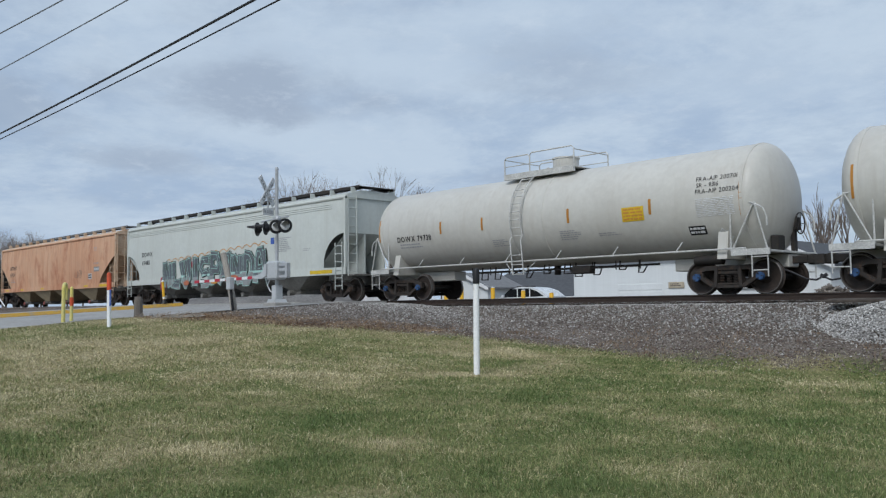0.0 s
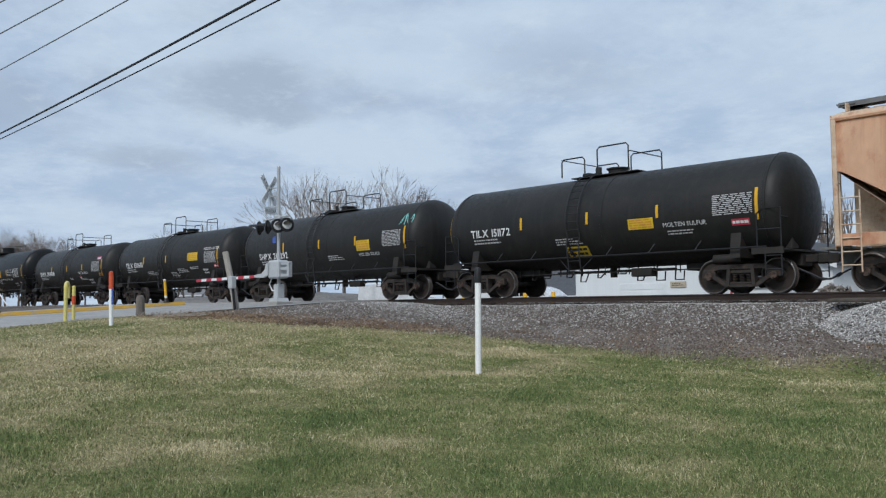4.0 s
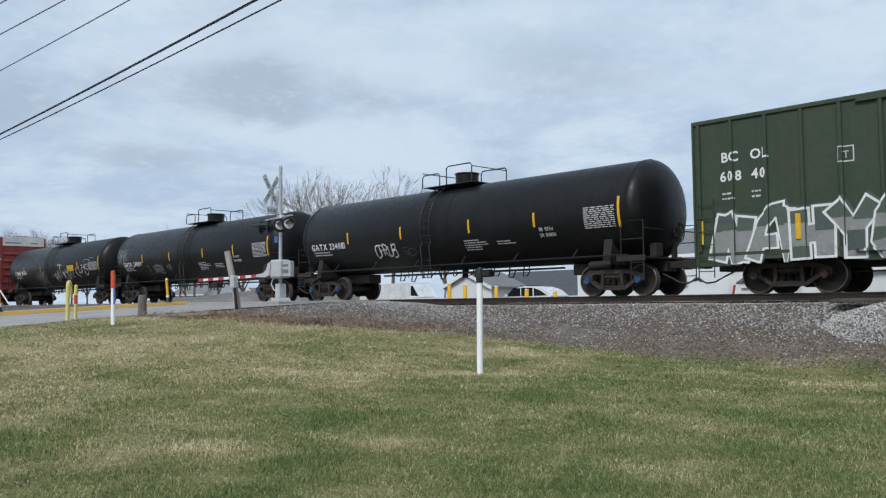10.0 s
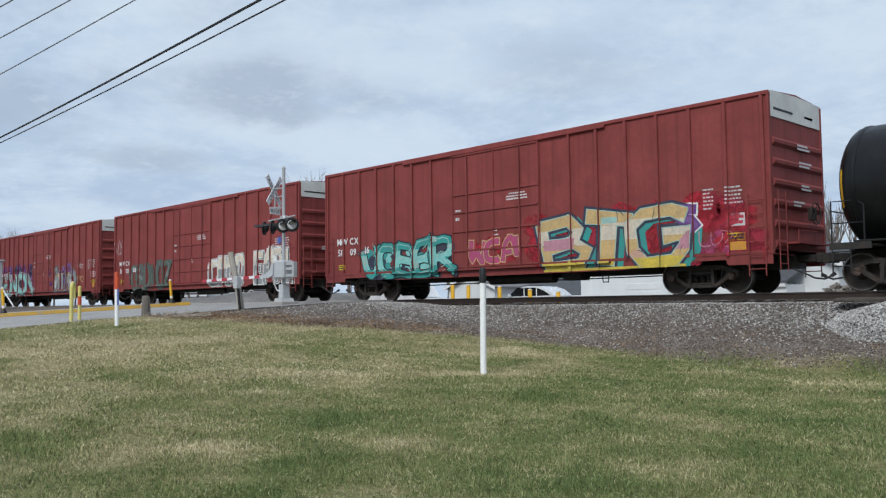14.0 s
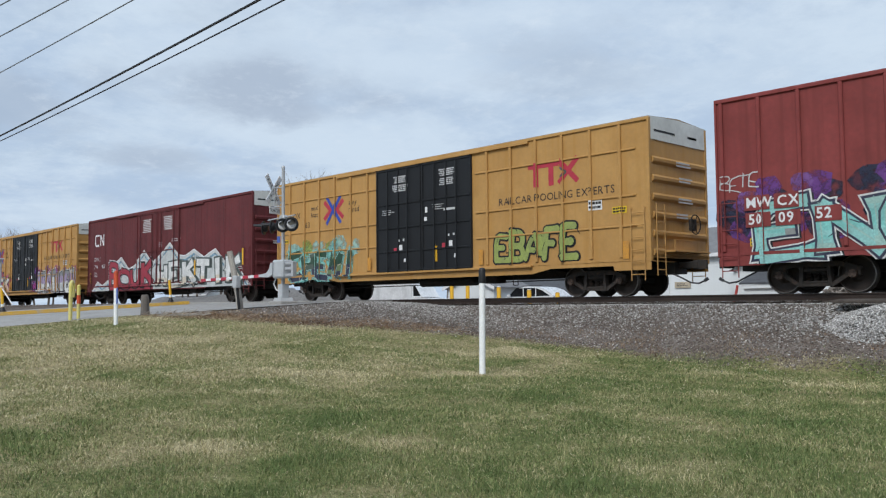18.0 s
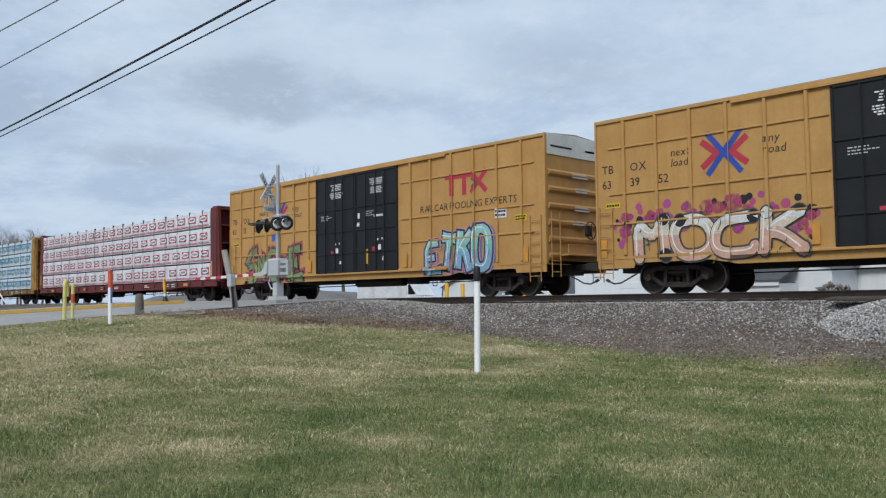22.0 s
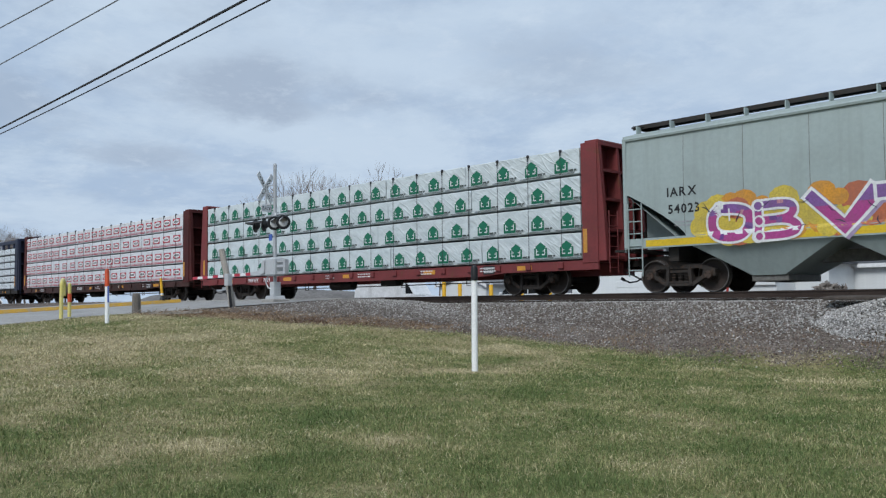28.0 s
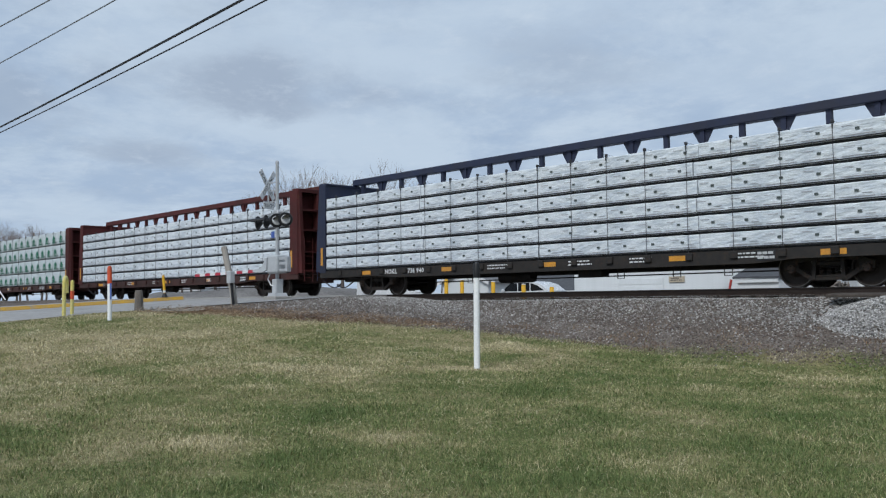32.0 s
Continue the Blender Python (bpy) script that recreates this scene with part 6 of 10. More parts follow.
def blades(name, x, y, h, w, lean, mat, rng):
    n = len(x)
    z = heights(x, y) - 0.004
    a = rng.uniform(0, 2 * np.pi, n)
    d = rng.uniform(0, 2 * np.pi, n)
    side = np.stack([np.cos(a), np.sin(a), np.zeros(n)], 1) * w[:, None] / 2
    tilt = np.stack([np.cos(d), np.sin(d), np.zeros(n)], 1) * (lean * h)[:, None]
    base = np.stack([x, y, z], 1)
    mid = base + tilt * 0.35 + np.stack([np.zeros(n), np.zeros(n), h * 0.6], 1)
    tip = base + tilt + np.stack([np.zeros(n), np.zeros(n), h * (1 - 0.3 * lean)], 1)
    v = np.stack([base - side, base + side, mid + side * 0.8, mid - side * 0.8, tip], 1)
    return loose_mesh(name, v, 3, [(0, 1, 2), (0, 2, 3), (3, 2, 4)], n, mat)


def build_grass():
    rng = np.random.default_rng(3)
    xs, ys, ws, hs = [], [], [], []
    for r0, r1, dens, w in ((6.2, 9, 4600, 0.0042), (9, 14, 2100, 0.006), (14, 20, 1000, 0.0095), (20, 29, 420, 0.012)):
        a0, a1 = radians(-76), radians(-15)
        n = int(dens * 0.5 * (a1 - a0) * (r1 * r1 - r0 * r0))
        r = np.sqrt(rng.uniform(r0 * r0, r1 * r1, n))
        a = rng.uniform(a0, a1, n)
        x, y = r * np.sin(a), r * np.cos(a)
        edge = np.array([gravel_edge(float(q)) for q in x])
        keep = (y < edge + rng.normal(0, 0.35, n)) & (x > -25.2)
        x, y = x[keep], y[keep]
        tuft = np.array([noise.noise((float(p) * 1.6, float(q) * 1.6, 2.0)) for p, q in zip(x, y)])
        keep = rng.uniform(0, 1, len(x)) < 0.92 + 0.5 * tuft
        x, y, tuft = x[keep], y[keep], tuft[keep]
        xs.append(x), ys.append(y)
        ws.append(np.full(len(x), w) * rng.uniform(0.6, 1.3, len(x)))
        lush = np.clip(-1.2 * dryness_many(x, y), 0, 1)
        hs.append((0.040 + 0.030 * np.clip(tuft, -0.5, 1) + 0.016 * lush) * rng.uniform(0.5, 1.5, len(x)))
    x, y, w, h = (np.concatenate(q) for q in (xs, ys, ws, hs))
    ob = blades("grass", x, y, h, w, rng.uniform(0.25, 1.3, len(x)), M["grass"], rng)
    at = ob.data.attributes.new("dry", "FLOAT", "POINT")
    at.data.foreach_set("value", np.repeat(dryness_many(x, y) - 0.08, 5).astype(np.float32))
    tagged(ob, "patchy lawn of green and straw-coloured spring grass", "grass", kind="stuff")
    # dead blades lying in the lawn, thickest on the dry side and along the stones
    xs, ys, ws = [], [], []
    for r0, r1, dens, w in ((6.2, 9, 1100, 0.004), (9, 14, 620, 0.006), (14, 20, 340, 0.010), (20, 29, 360, 0.010)):
        a0, a1 = radians(-76), radians(-15)
        n = int(dens * 0.5 * (a1 - a0) * (r1 * r1 - r0 * r0))
        r, a = np.sqrt(rng.uniform(r0 * r0, r1 * r1, n)), rng.uniform(a0, a1, n)
        x, y = r * np.sin(a), r * np.cos(a)
        edge = np.array([gravel_edge(float(q)) for q in x])
        d = dryness_many(x, y) + np.array([0.8 * noise.noise((float(p) * 0.7, float(q) * 0.7, 9.0)) for p, q in zip(x, y)])
        rim = np.exp(-((y - edge + 0.5) / 0.6) ** 2) * 0.45
        keep = (y < edge + rng.normal(0.1, 0.3, n)) & (x > -25.2) & (rng.uniform(0, 1, n) < 0.12 + 0.62 * np.clip(d, 0, 1.2) + rim)
        xs.append(x[keep]), ys.append(y[keep]), ws.append(np.full(int(keep.sum()), w) * rng.uniform(0.6, 1.2, int(keep.sum())))
    x, y, w = (np.concatenate(q) for q in (xs, ys, ws))
    ob = blades("dead_grass", x, y, rng.uniform(0.03, 0.07, len(x)), w, rng.uniform(0.9, 2.8, len(x)), M["straw"], rng)
    tagged(ob, "bleached dead grass lying in the lawn", "grass", kind="stuff")


def stone_mesh(name, x, y, z, size, mat, rng):
    n = len(x)
    unit = np.array([(1, 0, 0), (-1, 0, 0), (0, 1, 0), (0, -1, 0), (0, 0, 1), (0, 0, -1)], float)
    v = unit[None] * (size[:, None, None] * rng.uniform(0.55, 1.25, (n, 6, 1)))
    v += rng.normal(0, 0.22, (n, 6, 3)) * size[:, None, None]
    v[:, :, 2] *= 0.7
    a = rng.uniform(0, 2 * np.pi, n)
    c, s = np.cos(a)[:, None], np.sin(a)[:, None]
    vx = v[:, :, 0] * c - v[:, :, 1] * s
    vy = v[:, :, 0] * s + v[:, :, 1] * c
    v = np.stack([vx + x[:, None], vy + y[:, None], v[:, :, 2] + z[:, None]], 2)
    tri = [(0, 2, 4), (2, 1, 4), (1, 3, 4), (3, 0, 4), (2, 0, 5), (1, 2, 5), (3, 1, 5), (0, 3, 5)]
    return loose_mesh(name, v, 3, tri, n, mat)


def build_stones():
    rng = np.random.default_rng(5)
    n = 90000
    x = rng.uniform(-34, 3, n)
    t = rng.uniform(0, 1, n) ** 0.8
    edge = np.array([gravel_edge(float(q)) for q in x])
    y = edge - 0.5 + (21.2 - edge + 0.5) * t
    keep = ((x > -24.9) | (y < 11)) & (rng.uniform(0, 1, n) < np.clip((x + 24) / 9 + (y - 13) / 5, 0.12, 1))
    x, y = x[keep], y[keep]
    sz = rng.uniform(0.010, 0.029, len(x)) * rng.uniform(0.7, 1.35, len(x))
    low = rng.uniform(0, 1, len(x)) < np.clip(0.95 - (y - np.array([gravel_edge(float(q)) for q in x])) / 3.0, 0.05, 0.9)
    for pick, mat, lab in ((~low, "stones", "dusty grey crushed stone on the rail bank"), (low, "dirt_stones", "earth-brown crushed stone at the foot of the bank")):
        ob = stone_mesh("ballast", x[pick], y[pick], heights(x[pick], y[pick]) + 0.005, sz[pick], M[mat], rng)
        tagged(ob, lab, "ballast", kind="stuff")
    n = 15000
    x = rng.uniform(-24.5, 3, n)
    y = 21.0 - np.abs(rng.normal(0, 1.5, n))
    ob = stone_mesh("ballast", x, y, heights(x, y) + 0.015, rng.uniform(0.014, 0.034, n), M["pale_stones"], rng)
    tagged(ob, "fresh pale crushed stone strewn below the rails", "ballast", kind="stuff")
    # far ballast past the crossing and between the rails
    n = 9000
    x = np.concatenate([rng.uniform(-70, -43, n // 2), rng.uniform(-24, 3, n // 2)])
    y = np.concatenate([rng.uniform(19, 21.4, n // 2), rng.uniform(21.5, 24.5, n // 2)])
    ob = stone_mesh("ballast", x, y, heights(x, y) + 0.01, rng.uniform(0.02, 0.045, n), M["stones"], rng)
    tagged(ob, "dusty crushed stone round the ties", "ballast", kind="stuff")
    # pale heap dumped beside the rails
    n = 17000
    ang, rad = rng.uniform(0, 2 * np.pi, n), np.sqrt(rng.uniform(0, 1, n))
    x, y = -5.0 + 2.75 * rad * np.cos(ang), 18.95 + 1.3 * rad * np.sin(ang)
    z = heights(x, y) + 0.62 * (1 - rad) ** 0.9 * (0.85 + 0.3 * np.sin(3 * ang)) + 0.0
    z = np.minimum(z, -0.08 + 0.05 * rng.uniform(-1, 1, n))
    ob = stone_mesh("gravel_heap", x, y, z, rng.uniform(0.013, 0.034, n), M["pale_stones"], rng)
    tagged(ob, "heap of pale crushed stone dumped beside the rails", "gravel", kind="stuff")
    n = 1100
    x = rng.normal(-7.2, 1.3, n)
    y = rng.normal(19.0, 0.4, n)
    ob = stone_mesh("gravel_heap", x, y, heights(x, y) + 0.02, rng.uniform(0.018, 0.04, n), M["pale_stones"], rng)
    tagged(ob, "pale crushed stone scattered from the heap", "gravel", kind="stuff")
    # weeds and leaf litter where lawn meets stone
    n = 15000
    x = rng.uniform(-24.9, -16.5, n)
    y = np.array([gravel_edge(float(q)) for q in x]) - 0.1 + np.abs(rng.normal(0, 1.3, n))
    keep = y < 17.5
    x, y = x[keep], y[keep]
    ob = blades("leaf_litter", x, y, rng.uniform(0.012, 0.04, len(x)), rng.uniform(0.02, 0.05, len(x)), rng.uniform(1.0, 2.8, len(x)), M["weeds"], rng)
    tagged(ob, "dead brown leaves and bark on bare earth", "leaf litter", kind="stuff")
    n = 11000
    x = rng.uniform(-25, 2, n)
    edge = np.array([gravel_edge(float(q)) for q in x])
    y = edge + rng.normal(0.75, 0.75, n)
    clump = np.array([noise.noise((float(p) * 0.9, float(q) * 1.3, 7)) for p, q in zip(x, y)])
    keep = clump > -0.02
    x, y, clump = x[keep], y[keep], clump[keep]
    ob = blades("weeds", x, y, (0.04 + 0.15 * clump) * rng.uniform(0.5, 1.5, len(x)), rng.uniform(0.006, 0.013, len(x)), rng.uniform(0.4, 1.3, len(x)), M["weeds"], rng)
    tagged(ob, "dead brown weeds along the foot of the bank", "weeds", kind="stuff")


build_grass()
build_stones()

# ---------------------------------------------------------------- posts, signal and wires beside the track
M["post_white"] = material("weathered_white_post", (0.88, 0.88, 0.87), 0.45, color2=(0.80, 0.80, 0.79), scale=5, grain=0.1)
M["cap_black"] = material("black_plastic_cap", (0.012, 0.012, 0.013), 0.5, bump=0)
M["orange"] = material("faded_orange_plastic", (0.62, 0.09, 0.03), 0.55, scale=6)
M["pipe_yellow"] = material("worn_yellow_pipe_paint", (0.64, 0.55, 0.14), 0.6, color2=(0.55, 0.50, 0.24), scale=7, rust=(0.35, 0.3, 0.2), rust_amount=0.05)
M["old_wood"] = material("weathered_grey_timber", (0.40, 0.37, 0.33), 0.9, color2=(0.28, 0.25, 0.215), scale=5, stretch=(3, 3, 0.3), grain=0.3, bump=0.5, bump_scale=20)
M["stump_wood"] = material("damp_dark_timber", (0.19, 0.17, 0.15), 0.9, color2=(0.12, 0.105, 0.09), scale=5, stretch=(3, 3, 0.3), grain=0.3, bump=0.5, bump_scale=20)
M["alu"] = material("dull_aluminium_mast", (0.50, 0.51, 0.52), 0.45, 0.35, color2=(0.42, 0.43, 0.44), scale=5, grain=0.08)
M["box_grey"] = material("grey_equipment_box_paint", (0.46, 0.48, 0.49), 0.5, color2=(0.40, 0.41, 0.42), scale=3, grain=0.08)
M["sign_blue"] = material("blue_sign", (0.06, 0.12, 0.42), 0.5, bump=0)
M["lens_grey"] = material("grey_lamp_lens", (0.72, 0.72, 0.72), 0.25, bump=0)
M["lens"] = material("dark_red_lens", (0.06, 0.012, 0.012), 0.2, bump=0)
M["cable"] = material("black_cable", (0.02, 0.02, 0.022), 0.6, bump=0)
M["cable_grey"] = material("grey_cable", (0.16, 0.17, 0.18), 0.5, bump=0)


def marker_post():
    t = thing("marker_post", "tall white marker post with a black cap in the lawn", "post", at=pose(-10.65, 11.16, -1.47, 0, 0.6, 0))
    part("pole", Solid().lathe([(0, 0.0), (0, 0.055), (1.67, 0.055), (1.69, 0.0)], "z", 18), M["post_white"], t)
    part("cap", Solid().lathe([(1.66, 0.0), (1.66, 0.062), (1.88, 0.062), (1.925, 0.045), (1.94, 0.0)], "z", 18), M["cap_black"], t)
    sg = Sign().on(lambda x, z: -math.sqrt(max(0.0, 0.0555 ** 2 - min(abs(x), 0.054) ** 2)))
    sg.rect(-0.02, 0.03, 1.55, 1.60, 0, 0.002)
    sg.ellipse(0.0, 1.42, 0.02, 0.04, 1, 0.002, 10)
    for k in range(9):
        sg.rect(-0.025, 0.02 + 0.008 * (k % 3), 1.30 - k * 0.05, 1.315 - k * 0.05, 1, 0.002)
    part("sticker", sg, [M["red_mark"], M["grey"]], t, at=pose(0, 0, 0, 0, 0, -44))


def orange_marker():
    t = thing("marker_post", "slim white marker post with an orange top", "post", at=pose(-22.59, 9.62, -0.72, 0, -1.5, 0))
    part("pole", Solid().lathe([(0, 0.0), (0, 0.055), (1.05, 0.055), (1.06, 0.0)], "z", 14), M["post_white"], t)
    part("top", Solid().lathe([(1.04, 0.0), (1.04, 0.062), (1.44, 0.06), (1.50, 0.045), (1.52, 0.0)], "z", 14), M["orange"], t)
    part("cable_tag", Solid().box(0.06, 0.13, -0.02, 0.0, 0.62, 1.05, 0, 0.005), M["sign_blue"], t)


def pipe_guard():
    t = thing("pipe_bollard", "worn yellow hooked pipe beside the road", "bollard", at=pose(-25.37, 9.47, -0.64))
    b = Solid()
    pts = [(0, 0, 0), (0, 0, 1.05)] + [(-0.12 + 0.12 * math.cos(a), 0.08 - 0.08 * math.cos(a), 1.05 + 0.15 * math.sin(a)) for a in np.linspace(0.2, math.pi, 8)] + [(-0.24, 0.16, 0.75)]
    b.tube(pts, 0.055, 10)
    part("pipe", b, M["pipe_yellow"], t)
    t = thing("pipe_bollard", "short yellow and orange delineator post", "bollard", at=pose(-25.9, 9.9, -0.62))
    part("pole", Solid().lathe([(0, 0.0), (0, 0.05), (1.08, 0.05), (1.12, 0.0)], "z", 12), M["pipe_yellow"], t)
    part("band", Solid().lathe([(0.55, 0.052), (0.55, 0.057), (0.8, 0.057), (0.8, 0.052)], "z", 12), M["orange"], t)


def delineator(x, y, z, lab, brace=False):
    t = thing("delineator", lab, "post", "delineators on the yellow kerb", at=pose(x, y, z, 3, -4, 0))
    part("base", Solid().lathe([(0, 0.0), (0, 0.14), (0.1, 0.09), (0.18, 0.06)], "z", 12), M["cap_black"], t)
    part("pole", Solid().lathe([(0.17, 0.055), (0.98, 0.055), (1.02, 0.0)], "z", 12), M["reflect"], t)
    part("band", Solid().lathe([(0.2, 0.056), (0.2, 0.06), (0.3, 0.06), (0.3, 0.056)], "z", 12), M["white"], t)
    part("tip", Solid().lathe([(0.95, 0.056), (0.95, 0.06), (1.0, 0.06), (1.03, 0.0)], "z", 12), M["white"], t)
    if brace:
        part("brace", Solid().tube([(0.0, 0, 0.95), (0.5, 0.2, 0.25)], 0.025, 6), M["white"], t)


def leaning_post():
    t = thing("utility_post", "leaning weathered grey timber post with a small meter box", "post", at=(-25.1, 14.84, -0.40))
    b = Solid()
    pts = [(0.02, 0, 0), (-0.05, -0.03, 0.5), (-0.2, -0.1, 1.2), (-0.36, -0.2, 2.02)]
    b.tube(pts, 0.115, 9, r2=0.10)
    part("timber", b, M["old_wood"], t)
    part("meter_box", Solid().box(-0.02, 0.22, -0.30, -0.12, 0.80, 1.20, 0, 0.02), M["box_grey"], t)
    part("cable", Solid().tube([(0.1, -0.18, 0.8), (0.13, -0.16, 0.4), (0.12, -0.1, 0.02)], 0.045, 8), M["cable"], t)


def stump():
    t = thing("timber_stump", "short weathered timber stump among dead twigs", "stump", at=(-25.31, 11.68, -0.52))
    b = Solid()
    b.lathe([(0, 0.0), (0, 0.15), (0.3, 0.13), (0.60, 0.125), (0.70, 0.10), (0.66, 0.04), (0.62, 0.0)], "z", 11)
    part("stem", b, M["stump_wood"], t, at=pose(0, 0, 0, 3, 4, 0))
    rnd = random.Random(8)
    tw = Solid()
    for i in range(46):
        x, y = rnd.uniform(0.1, 2.6), rnd.uniform(-0.5, 0.5)
        a, le = rnd.uniform(-0.8, 0.8), rnd.uniform(0.2, 0.7)
        tw.tube([(x, y, 0.06), (x + le * math.cos(a), y + le * math.sin(a), 0.06 + rnd.uniform(0.02, 0.16))], 0.010, 4)
    tagged(part("dead_twigs", tw, M["old_wood"], None, at=(-25.2, 11.9, -0.5)), "pile of dead grey twigs beside the stump", "twigs", kind="stuff")


def crossing_signal():
    t = thing("crossing_signal", "aluminium level-crossing signal with lowered red and white gate", "crossing signal", at=(-26.65, 17.5, -0.12))
    b = Solid()
    b.box(-0.36, 0.42, -0.36, 0.36, -0.2, 0.10, 0, 0.03)
    part("foundation", b, M["concrete"], t)
    b = Solid()
    b.prism([(-0.26, 0.1), (0.30, 0.1), (0.22, 0.22), (-0.2, 0.22)], -0.25, 0.25, "y")
    b.box(-0.12, 0.16, -0.16, 0.16, 0.2, 0.72, 0, 0.03)
    part("junction_base", b, M["box_grey"], t)
    part("mast", Solid().lathe([(0.6, 0.065), (4.92, 0.062), (4.98, 0.07), (5.03, 0.06), (5.06, 0.0)], "z", 16), M["alu"], t)
    # gate mechanism and arm
    b = Solid()
    b.box(-0.16, 0.50, -0.38, 0.12, 0.92, 1.58, 0, 0.06)
    part("gate_mechanism", b, M["box_grey"], t)
    b = Solid()
    for z in (1.02, 1.26, 1.44):
        b.box(0.5, 1.02, -0.25, -0.19, z - 0.05, z + 0.05, 0, 0.01)
    b.box(0.94, 1.06, -0.3, -0.12, 0.95, 1.50, 0, 0.02)
    part("counterweight", b, M["alu"], t)
    b = Solid()
    b.prism([(-0.15, 1.48), (-0.02, 1.48), (-0.05, 1.05), (-0.35, 0.96), (-0.95, 0.99), (-0.95, 1.07), (-0.45, 1.12), (-0.25, 1.25)], -0.44, -0.36, "y")
    part("arm_bracket", b, M["box_grey"], t)
    arm = part("gate_arm", Solid().box(-5.3, -0.9, -0.415, -0.395, 0.985, 1.085, 0, 0.004), M["white"], t, at=pose(0, 0, 0.0, 0, -0.6, 0))
    for i in range(6):
        part("red_stripe", Solid().box(-1.3 - 0.8 * i, -0.9 - 0.8 * i, -0.42, -0.39, 0.98, 1.09, 0, 0.004), M["red_mark"], arm)
    b = Solid()
    b.tube([(-0.1, -0.2, 1.0), (-0.22, -0.25, 0.72), (-0.12, -0.2, 0.5), (0.05, -0.1, 0.45)], 0.025, 6)
    part("conduit", b, M["alu"], t)
    part("blue_plate", Solid().box(-0.26, -0.04, -0.10, -0.08, 2.22, 2.46, 0, 0.01), M["sign_blue"], t)
    # crossbuck seen at an angle, turned towards the road
    for k, s in enumerate((-1, 1)):
        b = Solid()
        b.box(-0.66, 0.66, -0.012, 0.012, -0.115, 0.115, 0, 0.006)
        bl = part("crossbuck_blade", b, M["white"], t, "white crossing blade with black lettering", at=pose(-0.40, -0.14 - 0.03 * k, 4.18, 0, 0, 112) @ pose(0, 0, 0, 0, s * 50, 0))
        p, f = letters("RAILROAD" if k else "CROSSING", 0.195, align="CENTER", spacing=1.05)
        lt = Solid().add([(u, -0.0145, w - 0.075) for u, w in p], f)
        part("lettering", lt, M["dark"], bl)
        lt = Solid().add([(-u, 0.0145, w - 0.065) for u, w in p], f)
        part("lettering", lt, M["dark"], bl)
    b = Solid()
    b.box(-0.30, 0.30, -0.012, 0.012, -0.13, 0.13, 0, 0.006)
    pl = part("track_plate", b, M["white"], t, at=pose(-0.36, -0.13, 3.42, 0, 0, 108))
    p, f = letters("TRACKS", 0.17, align="CENTER")
    part("lettering", Solid().add([(u, -0.0145, w - 0.06) for u, w in p], f), M["dark"], pl)
    b = Solid()
    b.tube([(-0.40, -0.12, 3.3), (-0.40, -0.12, 4.3)], 0.03, 6)
    for z in (3.55, 3.95, 4.25):
        b.tube([(0, 0, z), (-0.40, -0.12, z)], 0.022, 6)
    part("sign_bracket", b, M["alu"], t)
    # lamps on a cross arm
    b = Solid()
    b.tube([(-0.92, -0.05, 3.10), (0.82, -0.05, 3.16)], 0.03, 8)
    b.box(-0.1, 0.2, -0.12, 0.08, 3.02, 3.22, 0, 0.03)
    part("lamp_arm", b, M["alu"], t)
    for x, y, rot in ((-0.98, -0.2, -52), (-0.42, -0.2, -52), (0.30, -0.22, 64), (0.86, -0.22, 64)):
        lp = part("lamp_background", Solid().lathe([(0.02, 0.0), (0.02, 0.255), (-0.0, 0.26), (-0.03, 0.24), (-0.03, 0.0)], "y", 22), M["cap_black"], t, at=pose(x, y, 2.82, 0, 0, rot))
        part("lens", Solid().lathe([(-0.045, 0.0), (-0.065, 0.08), (-0.045, 0.155), (-0.03, 0.165)], "y", 18), M["lens_grey"], lp)
        hood = Solid()
        n = 12
        ring = [(0.15 * math.cos(a), 0.15 * math.sin(a)) for a in np.linspace(0.1, math.pi - 0.1, n)]
        v = [(u, -0.03, w) for u, w in ring] + [(u * 0.7, -0.38 if k not in (0, n - 1) else -0.16, w * 0.8 + 0.02) for k, (u, w) in enumerate(ring)]
        hood.add(v, [(i, i + 1, n + i + 1, n + i) for i in range(n - 1)] + [(n + i, n + i + 1, i + 1, i) for i in range(n - 1)])
        part("hood", hood, M["cap_black"], lp)
        part("lamp_body", Solid().lathe([(0.02, 0.17), (0.10, 0.15), (0.16, 0.08), (0.18, 0.0)], "y", 14), M["cap_black"], lp)


